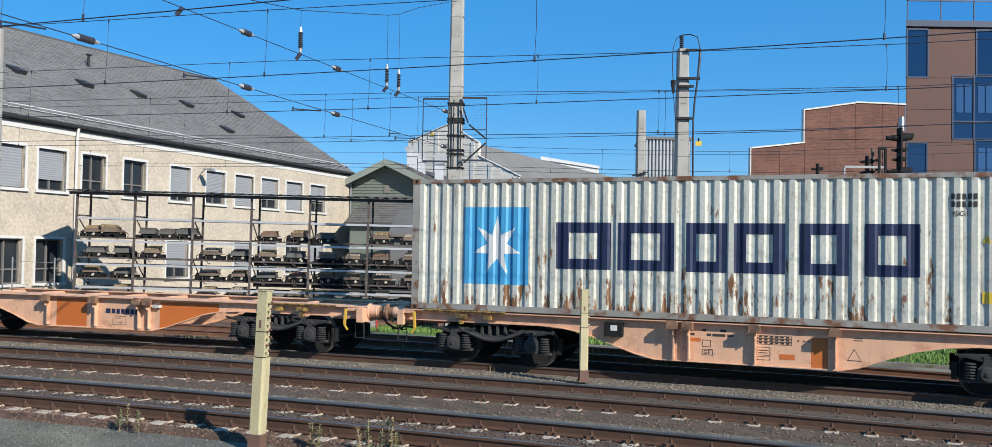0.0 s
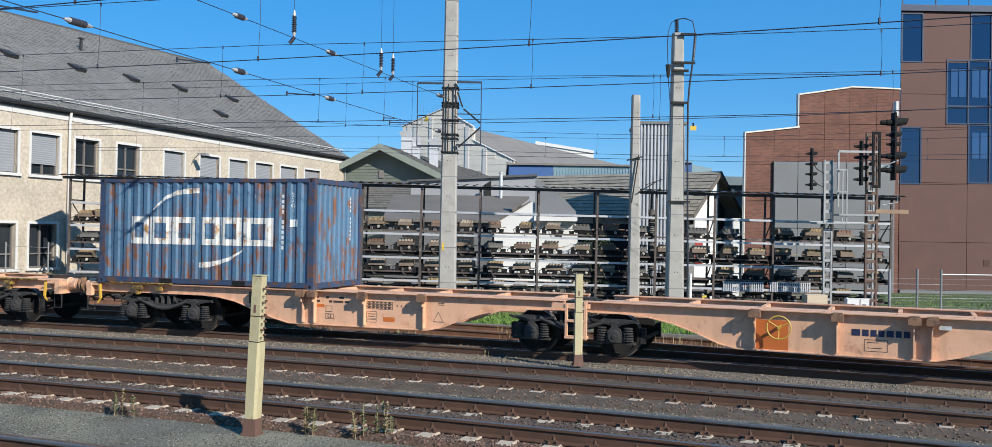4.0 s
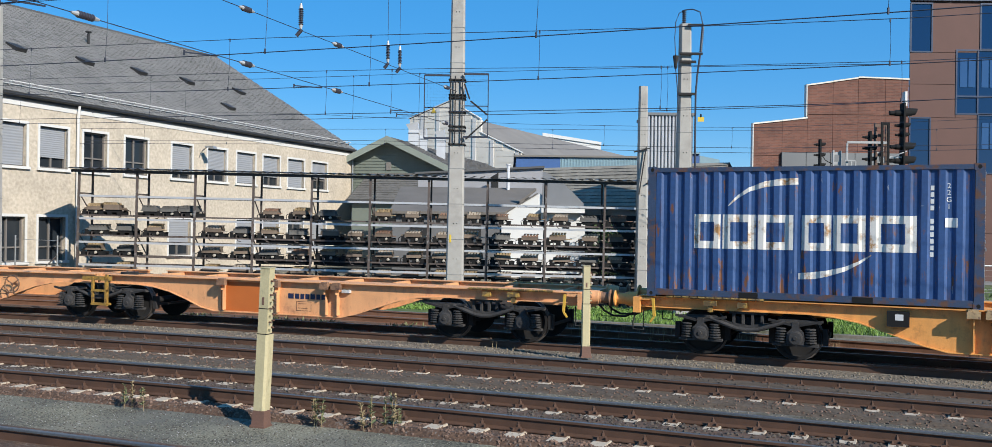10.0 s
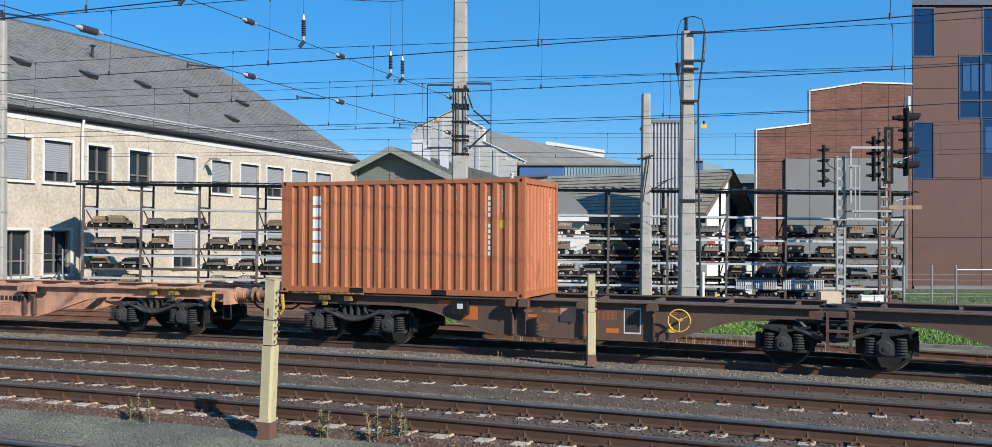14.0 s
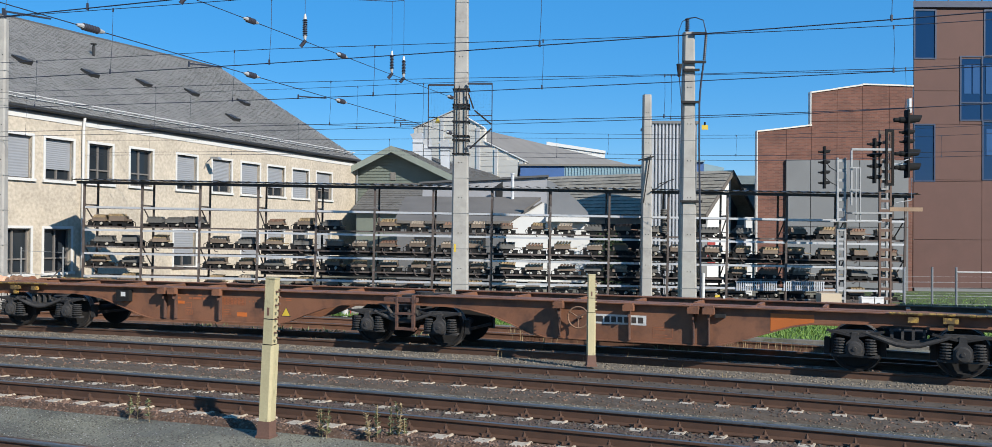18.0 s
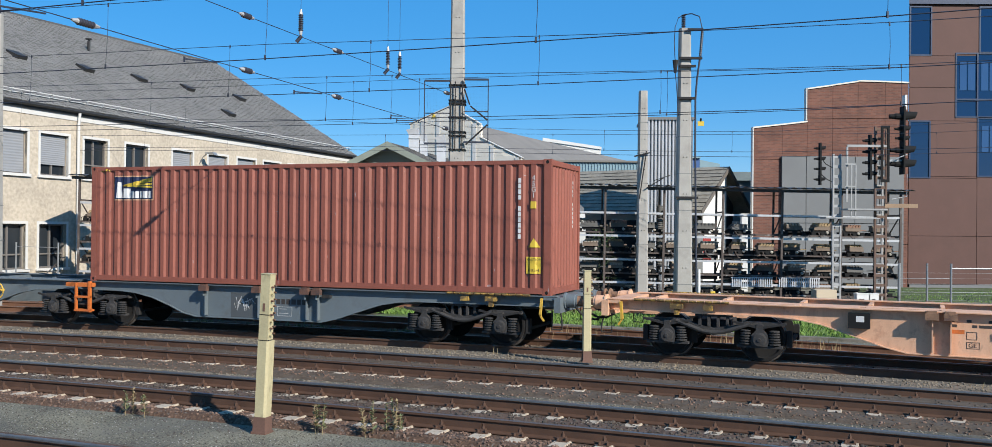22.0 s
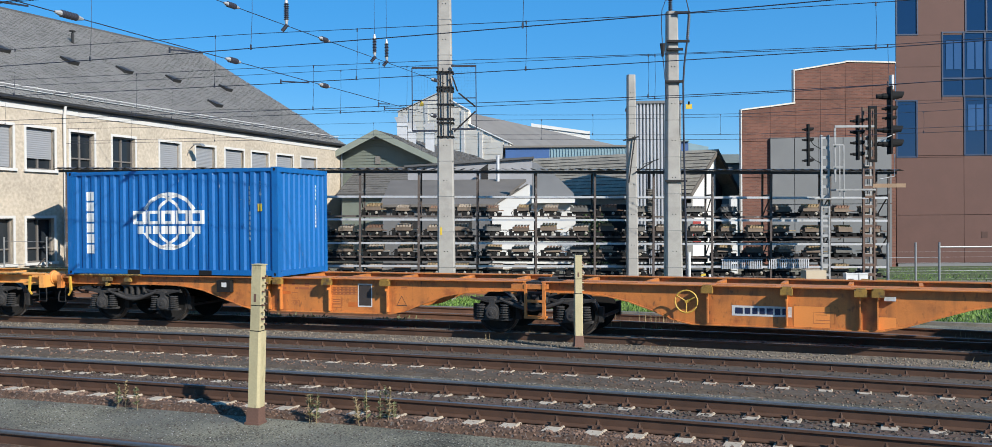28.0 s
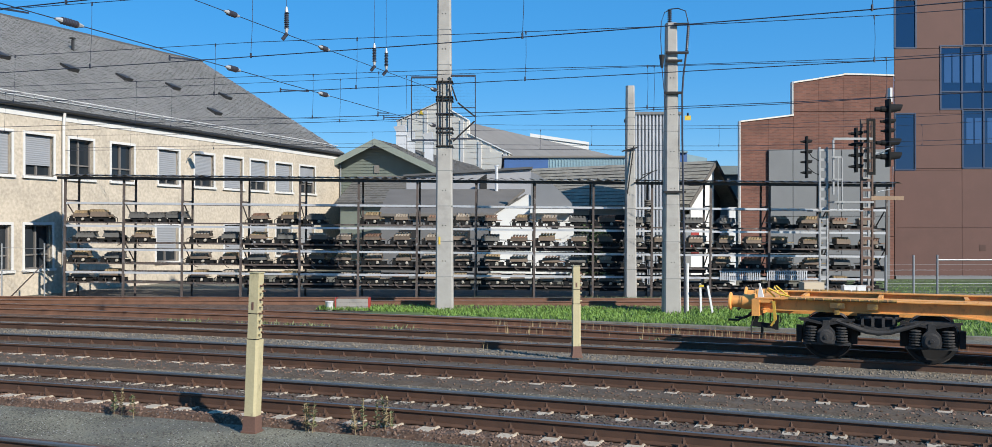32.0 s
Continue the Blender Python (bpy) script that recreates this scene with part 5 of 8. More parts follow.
# near-black; puts the unlit depth of rooms, openings and gaps into colour
M_DARK = mat("unlit_depth_black", (0.016, 0.016, 0.016), rough=0.9)
M_GUTTER = mat("dark_gutter", (0.022, 0.021, 0.02), rough=0.6)
M_CASE = mat("grey_brown_casement", (0.16, 0.145, 0.13), rough=0.6, var=0.1)
M_GREENW = mat("green_board_wall", (0.16, 0.183, 0.152), rough=0.8, var=0.12, scale=1.2)
M_WALLW = mat("white_render_wall", (0.592, 0.584, 0.552), rough=0.9, var=0.08, scale=0.5)
M_HALL = mat("pale_cladding", (0.66, 0.61, 0.52), rough=0.8, var=0.08, scale=0.5)
M_BLUEP = mat("blue_sheet", (0.04, 0.104, 0.264), rough=0.6, var=0.1)
M_TEAL = mat("teal_sheet", (0.2, 0.304, 0.344), rough=0.6, var=0.1)
M_SILVER = mat("silver_corrugated_sheet", (0.44, 0.448, 0.456), rough=0.45, metal=0.3, var=0.1)
M_PANEL = mat("grey_metal_panel", (0.148, 0.152, 0.152), rough=0.6, metal=0.1, var=0.12, scale=0.5)
M_CLAD = mat("red_brown_cladding", (0.097, 0.0465, 0.0355), rough=0.75, var=0.08, scale=0.8, rnd=0.3, spot=(0.11, 0.052, 0.04), spot_amount=0.4, spot_scale=1.2, edge=0.15)
M_GLASSB = glass("blue_curtain_glass", (0.006, 0.022, 0.07), 0.02)
M_FRAMEB = mat("dark_blue_frame", (0.016, 0.032, 0.072), rough=0.4)
M_JOINT = mat("dark_joint", (0.072, 0.04, 0.032), rough=0.9)

# cream two-storey office house with slate roof
WB = (-10.585, 63.239)
WF = Matrix(((-0.31286, -0.9498, 0, WB[0]), (-0.9498, 0.31286, 0, WB[1]), (0, 0, 1, 0), (0, 0, 0, 1)))
house = thing("office_house", "cream plastered two-storey house with white windows and grey slate roof", "house", m=WF)
UP = [(30.55, 1.7), (28.4, 1.75), (26.2, 1.7), (23.85, 1.6), (21.25, 1.7), (17.95, 1.75), (15.07, 1.85), (12.45, 1.95), (9.9, 1.95), (7.2, 2.05), (4.36, 2.1), (33, 1.7), (36, 1.7)]
LOW = [(30.55, 1.6), (28.4, 1.7), (26.25, 1.65), (18.05, 1.9), (12.45, 1.9), (9.9, 1.9), (7.2, 1.95), (4.4, 1.95), (34, 1.7)]
WINS = [(c - w / 2 + 0.1, 4.6, c + w / 2 - 0.1, 6.3) for c, w in UP] + [(c - w / 2 + 0.1, 0.8, c + w / 2 - 0.1, 2.6) for c, w in LOW]
wall_with_holes(0.0, 46, -0.4, 7.45, WINS, 0.4, M_PLASTER, "front_wall", house)
me = Mesher()
me.box(0.0, 0.4, 0.4, 19.2, -0.4, 7.45).box(0.4, 46, 18.8, 19.2, -0.4, 7.45).box(45.6, 46, 0.4, 18.8, -0.4, 7.45)
part("other_walls", me, M_PLASTER, house)
me = Mesher()
me.prism([(0, 7.45), (19.2, 7.45), (9.5, 12.6)], 45.7, 46, axis=0)
part("gable", me, M_PLASTER, house)
# near-black floor and partition stand in for the unlit rooms
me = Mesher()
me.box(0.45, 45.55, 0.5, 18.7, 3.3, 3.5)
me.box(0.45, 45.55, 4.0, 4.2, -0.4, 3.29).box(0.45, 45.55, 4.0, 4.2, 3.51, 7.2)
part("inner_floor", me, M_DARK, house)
random.seed(4)
OPEN = {4, 3}
for i, (x0, z0, x1, z1) in enumerate(WINS):
    w = part("window", Mesher().box(x0, x1, 0.22, 0.24, z0, z1), M_PANE, house)
    me = Mesher()
    t = 0.06
    me.box(x0, x0 + t, 0.14, 0.28, z0, z1).box(x1 - t, x1, 0.14, 0.28, z0, z1).box(x0 + t, x1 - t, 0.14, 0.28, z0, z0 + t).box(x0 + t, x1 - t, 0.14, 0.28, z1 - t, z1)
    mid = (x0 + x1) / 2
    me.box(mid - 0.035, mid + 0.035, 0.15, 0.27, z0 + t, z1 - t).box(x0 + t, mid - 0.035, 0.15, 0.27, z0 + 0.55, z0 + 0.61).box(mid + 0.035, x1 - t, 0.15, 0.27, z0 + 0.55, z0 + 0.61)
    part("window_frame", me, M_CASE, w)
    me = Mesher()
    b = 0.11
    me.box(x0 - b, x0, -0.03, 0.10, z0 - b, z1 + b).box(x1, x1 + b, -0.03, 0.10, z0 - b, z1 + b).box(x0, x1, -0.03, 0.10, z1, z1 + b).box(x0 - b - 0.04, x1 + b + 0.04, -0.10, 0.14, z0 - b, z0)
    part("window_surround", me, M_TRIM, w)
    if i not in OPEN and i not in (13, 14, 15, 11 + 8):
        low = {2: 0.45, 6: 0.62, 8: 0.5, 10: 0.7, 7: 0.05}.get(i, random.choice((0.02, 0.05, 0.25)))
        if i == 16:
            low = 0.55
        me = Mesher()
        n = 28
        line = [(0.13 if k % 2 else 0.121, z1 - t - (z1 - z0 - low - t) * k / n) for k in range(n + 1)]
        me.prism(line + [(0.135, line[-1][1]), (0.135, line[0][1])], x0 + t, x1 - t, axis=0)
        part("roller_blind", me, M_BLIND, w, "grey outside blind")
# eaves, gutter, hipped roof with courses of slates
part("eaves_board", Mesher().box(-0.1, 46.3, -0.1, -0.004, 7.22, 7.45), M_GUTTER, house)
part("frieze_board", Mesher().box(0.0, 46, -0.03, 0.0, 7.0, 7.215), M_TRIM, house, "white board under the eaves")
me = Mesher()
me.rod((-0.3, -0.18, 7.39), (46.4, -0.18, 7.39), 0.075, 8)
part("gutter", me, M_GUTTER, house)
for x in (0.15, 25.0):
    me = Mesher()
    me.rod((x, -0.12, -0.3), (x, -0.12, 6.85), 0.06, 8).rod((x, -0.12, 6.85), (x, -0.18, 7.33), 0.06, 8)
    part("downpipe", me, M_TRIM if x > 1 else M_GALV, house)
RIDGE_END = 12.85  # far end of the ridge lowered to fit its line in the camera's view
EAVE_Y, EAVE_Z, RIDGE_Y, RIDGE_Z, HIP_X = -0.2, 7.47, 9.5, 13.85, 2.1


def on_roof(x, y, h=0.0):
    """A point of the front pitch: x along the eave, y up the slope, h off the slates."""
    ridge = RIDGE_Z + (RIDGE_END - RIDGE_Z) * (x - HIP_X) / (46.4 - HIP_X)
    d = Vector((0, RIDGE_Y - EAVE_Y, ridge - EAVE_Z)).normalized()
    return Vector((x, EAVE_Y, EAVE_Z)) + d * y + Vector((0, -d.z, d.y)) * h


me = Mesher()
STRIPS = 24
for k in range(STRIPS + 1):
    q = k / STRIPS
    low, top, ridge = -0.3 + 46.7 * q, HIP_X + (46.4 - HIP_X) * q, RIDGE_Z + (RIDGE_END - RIDGE_Z) * q
    for dz in (-0.13, -0.03):
        me.v += [(low, EAVE_Y, EAVE_Z + dz), (top, RIDGE_Y, ridge + dz), (low, 2 * RIDGE_Y - EAVE_Y, EAVE_Z + dz)]
for k in range(STRIPS):
    a, b = 6 * k, 6 * k + 6
    me.f += [(a + 3, b + 3, b + 4, a + 4), (a + 4, b + 4, b + 5, a + 5), (a, a + 1, b + 1, b), (a + 1, a + 2, b + 2, b + 1), (a, b, b + 3, a + 3), (a + 2, a + 5, b + 5, b + 2)]
me.f += [(3, 4, 5), (0, 2, 1), (0, 3, 5, 2), (6 * STRIPS + 3, 6 * STRIPS + 5, 6 * STRIPS + 4), (6 * STRIPS, 6 * STRIPS + 1, 6 * STRIPS + 2)]
roof = part("roof", me, M_SLATE2, house, "grey slate roof")
# grey of the tile butts; draws the shade line between slate courses
M_SLATEEDGE = mat("course_shade_grey", (0.135, 0.13, 0.12), rough=0.95, var=0.3)


def tile_field(name, parent, material, a, b, c, d, rows, width, lift=0.045, gap=0.012):
    """Overlapping roof tiles from the eave a-b up to the ridge d-c, each one a piece with a butt of its own."""
    a, b, c, d = Vector(a), Vector(b), Vector(c), Vector(d)
    up = (b - a).cross(d - a).normalized()
    if up.z < 0:
        up = -up
    v, f, butts = [], [], []
    for r in range(rows):
        k0, k1 = r / rows, min((r + 1.2) / rows, 1.0)
        p0, q0, p1 = a.lerp(d, k0), b.lerp(c, k0), a.lerp(d, k1)
        run = (q0 - p0).length
        along = (q0 - p0) / run
        rise = p1 - p0
        rise -= along * rise.dot(along)
        x = -width * (0.5 if r % 2 else 0.0)
        while x < run - 0.02:
            e0, e1 = max(x, 0) + gap, min(x + width, run) - gap
            x += width
            if e1 - e0 < 0.03:
                continue
            h = lift + random.uniform(-0.014, 0.014)
            k = len(v)
            for e, w, z in ((e0, 0, h), (e1, 0, h), (e1, 1, 0.006), (e0, 1, 0.006), (e0, 0, 0.0), (e1, 0, 0.0)):
                v.append(tuple(p0 + along * e + rise * w + up * z))
            butts.append(len(f) + 1)
            f += [(k, k + 1, k + 2, k + 3), (k + 4, k + 5, k + 1, k)]
    field = bpy.data.meshes.new(name)
    field.from_pydata(v, [], f)
    field.materials.append(material)
    field.materials.append(M_SLATEEDGE)
    for i in butts:
        field.polygons[i].material_index = 1
    o = part(name, field, None, parent)
    o["kind"] = "stuff"
    return o


M_SLATES = mat("slate_courses", (0.16, 0.153, 0.14), rough=0.85, var=0.2, scale=0.5, fine=8)
nn, ll = M_SLATES.node_tree.nodes, M_SLATES.node_tree.links
ge = nn.new("ShaderNodeNewGeometry")
pw = nn.new("ShaderNodeMath")  # a few slates are much darker than the rest
pw.operation = 'POWER'
pw.inputs[1].default_value = 5
mr = nn.new("ShaderNodeMath")
mr.operation = 'MULTIPLY_ADD'
mr.inputs[1].default_value, mr.inputs[2].default_value = -0.4, 1.08
ll.new(ge.outputs["Random Per Island"], pw.inputs[0])
ll.new(pw.outputs[0], mr.inputs[0])
sc = nn.new("ShaderNodeVectorMath")
sc.operation = 'SCALE'
src = nn["Principled BSDF"].inputs["Base Color"].links[0].from_socket
ll.new(src, sc.inputs[0])
ll.new(mr.outputs[0], sc.inputs["Scale"])
ll.new(sc.outputs[0], nn["Principled BSDF"].inputs["Base Color"])
random.seed(5)
tile_field("slate_covering", roof, M_SLATES, (-0.3, EAVE_Y, EAVE_Z + 0.004), (46.4, EAVE_Y, EAVE_Z + 0.004), (46.4, RIDGE_Y, RIDGE_END + 0.004), (HIP_X, RIDGE_Y, RIDGE_Z + 0.004), 54, 0.23, 0.026, 0.011)
part("ridge_cap", Mesher().bar((HIP_X, RIDGE_Y, RIDGE_Z), (46.4, RIDGE_Y, RIDGE_END), 0.24, 0.1), M_SLATE2, roof)
for (x, y) in ((24.2, 4.9), (19.94, 5.04), (15.85, 5.28), (11.68, 5.42), (6.38, 5.62), (10.95, 2.72)):
    me = Mesher()
    me.hexa([on_roof(*q) for q in ((x - 0.3, y - 0.1, 0.0), (x + 0.3, y - 0.1, 0.0), (x + 0.3, y + 0.6, 0.0), (x - 0.3, y + 0.6, 0.0), (x - 0.3, y - 0.1, 0.20), (x + 0.3, y - 0.1, 0.20), (x + 0.3, y + 0.6, 0.11), (x - 0.3, y + 0.6, 0.11))])
    hatch = part("roof_vent", me, M_GUTTER, roof, "small dark roof hatch")
me = Mesher()
for i in range(44):
    x = 0.2 + i * 1.0
    me.bar(on_roof(x, 0.62, 0), on_roof(x, 0.55, 0.27), 0.04)
for yy, zz in ((0.60, 0.09), (0.56, 0.23)):
    me.bar(on_roof(0.0, yy, zz), on_roof(45, yy, zz), 0.036)
part("snow_guard", me, mat("pale_snow_rail", (0.52, 0.51, 0.49), rough=0.6, var=0.1), roof)
me = Mesher()
me.rod(on_roof(17.0, 8.2, 0), on_roof(17.0, 8.2, 0) + Vector((0, 0, 0.55)), 0.08, 8)
me.rod(on_roof(17.0, 8.2, 0) + Vector((0, 0, 0.62)), on_roof(17.0, 8.2, 0) + Vector((0, 0, 0.68)), 0.17, 8)
me.rod(on_roof(17.0, 8.2, 0) + Vector((0, 0, 0.55)), on_roof(17.0, 8.2, 0) + Vector((0, 0, 0.62)), 0.05, 8)
part("vent_pipe", me, M_GUTTER, roof)
me = Mesher()
me.tube([(16.6, 0, 5.75), (16.6, -0.2, 6.1), (16.6, -0.45, 6.28)], 0.025).prism([(-1.0, 6.18), (-0.45, 6.26), (-0.45, 6.34), (-0.9, 6.33)], 16.45, 16.75, axis=0)
part("wall_lamp", me, M_GALV, house)


def gable_house(name, label, x0, x1, y0, y1, eave, ridge, wall_m, roof_m, ridge_axis=1, over=0.4, base=-0.3, front=None):
    """A simple gabled house; ridge along y (1) or along x (0)."""
    h = thing(name, label, "building")
    me = Mesher()
    me.box(x0, x1, y0, y1, base, eave)
    if ridge_axis == 1:
        xm = (x0 + x1) / 2
        me.prism([(x0, eave), (x1, eave), (xm, ridge)], y0, y1)
    else:
        ym = (y0 + y1) / 2
        me.prism([(y0, eave), (y1, eave), (ym, ridge)], x0, x1, axis=0)
    part("wall", me, wall_m, h)
    t = 0.12
    for sg in (-1, 1):
        me = Mesher()
        if ridge_axis == 1:
            xm, xe = (x0 + x1) / 2, (x0 if sg < 0 else x1) + sg * over
            ze = eave - over * (ridge - eave) / ((x1 - x0) / 2)
            yf = y0 - (over if front is None else front)
            me.hexa([(xm, yf, ridge), (xe, yf, ze), (xe, y1 + over, ze), (xm, y1 + over, ridge), (xm, yf, ridge + t), (xe, yf, ze + t), (xe, y1 + over, ze + t), (xm, y1 + over, ridge + t)])
        else:
            ym, ye = (y0 + y1) / 2, (y0 if sg < 0 else y1) + sg * over
            ze = eave - over * (ridge - eave) / ((y1 - y0) / 2)
            me.hexa([(x0 - over, ym, ridge), (x1 + over, ym, ridge), (x1 + over, ye, ze), (x0 - over, ye, ze), (x0 - over, ym, ridge + t), (x1 + over, ym, ridge + t), (x1 + over, ye, ze + t), (x0 - over, ye, ze + t)])
        part("roof_slope", me, roof_m, h)
    return h


GH = Matrix.Translation((-7.88, 62.7, -0.12)) @ Matrix.Rotation(radians(-12.5), 4, 'Z')
M_SLATEB = mat("brown_grey_slates", (0.12, 0.112, 0.1), rough=0.9, var=0.3, scale=1.2, fine=10)
gh = gable_house("timber_house", "green boarded gable house with grey roof", -4.0, 4.0, 0, 26, 6.42, 8.3, M_GREENW, M_SLATEB, 1, 0.5, front=0.8)
gh.matrix_basis = GH
for i in range(26):
    z = 3.0 + i * 0.2
    hw = 4.0 if z < 6.42 else 4.0 * (8.3 - z) / 1.88
    if hw > 0.1:
        part("board", Mesher().box(-hw, hw, -0.04, 0.0, z, z + 0.17), M_GREENW, gh)


M_TILE = mat("brown_grey_roof_tile", (0.235, 0.213, 0.172), rough=0.9, var=0.3, scale=1.5, fine=6)
M_PALEROOF = mat("weathered_hall_roof", (0.184, 0.168, 0.148), rough=0.9, var=0.15, scale=0.3)
M_PIPE = mat("white_duct_metal", (0.496, 0.504, 0.512), rough=0.45, metal=0.1, var=0.1)

# trim and gable front of the green house
me = Mesher()
for sg in (-1, 1):
    me.hexa([(0, -0.86, 8.02), (sg * 4.5, -0.86, 5.905), (sg * 4.5, -0.804, 5.905), (0, -0.804, 8.02),
             (0, -0.86, 8.46), (sg * 4.5, -0.86, 6.345), (sg * 4.5, -0.804, 6.345), (0, -0.804, 8.46)])
part("barge_board", me, mat("pale_green_trim", (0.235, 0.26, 0.215), rough=0.8, var=0.1), gh)
part("window", Mesher().box(-0.3, 0.05, -0.1, -0.045, 6.2, 6.75), M_PALEROOF, gh, "small louvred gable opening")
random.seed(6)
tile_field("tile_covering", gh, M_SLATEB, (4.5, -0.8, 6.32), (4.5, 26.5, 6.32), (0.0, 26.5, 8.43), (0.0, -0.8, 8.43), 14, 0.4)
part("lean_to_wall", Mesher().box(-1.3, 2.4, -3.6, -0.05, -0.3, 4.0), M_GREENW, gh)
part("lean_to_roof", Mesher().prism([(-4.0, 4.0), (-0.045, 5.9), (-0.045, 6.0), (-4.0, 4.1)], -1.5, 2.6, axis=0), M_SLATE2, gh, "low slate roof before the gable")
tile_field("lean_to_covering", gh, M_SLATEB, (-1.5, -4.0, 4.105), (2.6, -4.0, 4.105), (2.6, -0.045, 6.005), (-1.5, -0.045, 6.005), 12, 0.42)
for x, h, rr in ((-6.67, 9.15, 0.36), (-6.0, 8.75, 0.26), (-4.75, 8.65, 0.3)):
    t = thing("roof_duct", "white metal ventilation duct on the roof", "duct", "roof ducts")
    me = Mesher()
    me.box(x - rr, x + rr, 66 - rr, 66 + rr, 6.3, h).hexa([(x - rr, 66 - rr, h + 0.004), (x + rr, 66 - rr, h + 0.004), (x + rr, 66 + rr, h + 0.004), (x - rr, 66 + rr, h + 0.004), (x - rr * 1.5, 66 - rr * 1.4, h + 0.35), (x + rr * 0.8, 66 - rr * 1.4, h + 0.5), (x + rr * 0.8, 66 + rr, h + 0.5), (x - rr * 1.5, 66 + rr, h + 0.35)])
    part("duct", me, M_PIPE, t)
    part("flange", Mesher().box(x - rr - 0.04, x + rr + 0.04, 66 - rr - 0.04, 66 + rr + 0.04, h - 0.28, h - 0.22), M_GALV, t)

M_SHEDROOF = mat("brown_grey_sheet_roof", (0.125, 0.112, 0.097), rough=0.8, var=0.2, scale=0.7)
# low slate roofed shed in front of it, white end wall
sh = thing("low_shed", "low shed with dark slate roof and white walls", "building")
part("wall", Mesher().box(-0.3, 4.2, 50.3, 57, -0.3, 3.0), M_WALLW, sh)
part("boarded_wall", Mesher().box(-6.2, -0.4, 50.3, 55, -0.3, 3.1), mat("grey_boarding", (0.12, 0.12, 0.12), rough=0.85, var=0.2, scale=1), sh, "grey boarded wall")
me = Mesher()
me.hexa([(-6.3, 49.9, 3.05), (-0.12, 49.9, 3.05), (1.7, 55, 4.55), (-6.3, 55, 4.55), (-6.3, 49.9, 3.20), (-0.12, 49.9, 3.20), (1.7, 55, 4.70), (-6.3, 55, 4.70)])
part("roof_slope", me, M_SHEDROOF, sh, "plain brown grey sheet roof")
me = Mesher()
me.prism([(-0.3, 3.004), (4.2, 3.004), (3.6, 3.3), (1.75, 4.22), (1.5, 4.12)], 50.3, 50.5)
part("gable", me, M_WALLW, sh)
me = Mesher()
me.bar((-0.14, 50.27, 3.16), (1.62, 50.27, 4.24), 0.12, 0.07)
part("verge_board", me, M_SHEDROOF, sh)
part("low_wall", Mesher().prism([(-5.4, 4.2), (2.1, 4.2), (2.1, 5.95), (-5.4, 5.5)], 56.2, 58), mat("blue_grey_sheet", (0.27, 0.27, 0.28), rough=0.6, var=0.1), sh)
part("sheet_roof", Mesher().prism([(-5.6, 5.5), (2.2, 5.965), (2.2, 6.09), (-5.6, 5.62)], 56, 58.2), M_SLATE2, sh)
# near-black slab stands in for the unlit opening
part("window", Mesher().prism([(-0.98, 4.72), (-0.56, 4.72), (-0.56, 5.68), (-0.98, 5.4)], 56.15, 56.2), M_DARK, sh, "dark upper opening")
me = Mesher()
me.rod((0.03, 54.6, 4.55), (0.03, 54.6, 6.0), 0.1, 10).rod((0.03, 54.6, 6.0), (0.03, 54.6, 6.08), 0.13, 10)
part("flue_pipe", me, M_PIPE, sh)
# openings are near-black slabs on the wall, dark as their unlit depth
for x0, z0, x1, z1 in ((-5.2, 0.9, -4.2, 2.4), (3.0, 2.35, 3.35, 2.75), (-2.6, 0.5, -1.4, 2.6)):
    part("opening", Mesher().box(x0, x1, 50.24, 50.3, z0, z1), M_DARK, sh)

# tiled house with overhanging gable, turned to fit its roof lines in the camera's view
TH = Matrix(((0.58, -0.81, 0, 9.83), (0.81, 0.58, 0, 46.8), (0, 0, 1, 0), (0, 0, 0, 1)))
th = gable_house("tiled_house", "white house with brown grey tiled roof and deep gable overhang", 0.6, 5.8, 0.9, 12.5, 4.07, 5.85, M_WALLW, M_TILE, 1, 0.9)
th.matrix_basis = TH
M_BARGE = mat("grey_brown_barge_board", (0.12, 0.105, 0.09), rough=0.8, var=0.2, scale=2)
me = Mesher()
for sg in (-1, 1):
    me.hexa([(3.2, -0.02, 5.74), (3.2 + sg * 3.5, -0.02, 3.34), (3.2 + sg * 3.5, 0.03, 3.34), (3.2, 0.03, 5.74), (3.2, -0.02, 5.99), (3.2 + sg * 3.5, -0.02, 3.59), (3.2 + sg * 3.5, 0.03, 3.59), (3.2, 0.03, 5.99)])
part("barge_board", me, M_BARGE, th)
random.seed(8)
tile_field("tile_covering", th, M_TILE, (-0.3, 0.02, 3.575), (-0.3, 13.4, 3.575), (3.2, 13.4, 5.975), (3.2, 0.02, 5.975), 12, 0.45, 0.05)
for x in (0.1, 4.6):
    part("porch_post", Mesher().box(x, x + 0.3, 0.1, 0.4, -0.3, 3.1), M_WALLW, th)
# dark panel puts the overhang's shade on the gable's right half
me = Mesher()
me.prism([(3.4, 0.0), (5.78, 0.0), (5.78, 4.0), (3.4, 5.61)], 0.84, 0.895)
# white panel set forward so the left half catches the sun
gw = Mesher()
gw.prism([(0.35, 0.0), (3.3, 0.0), (3.3, 5.55), (0.35, 3.7)], 0.2, 0.28)
part("gable_wall", gw, M_WALLW, th)
part("gable_boarding", me, mat("gable_shade_dark", (0.05, 0.048, 0.05), rough=0.85, var=0.3, scale=1, stretch=(4, 4, 0.4)), th, "dark panel standing in for the shaded half of the gable")
far_shed = thing("far_shed", "grey green sheet metal shed behind the yard", "building")
part("wall", Mesher().box(15.6, 22.0, 75, 80, -0.3, 6.6), M_PANEL, far_shed)
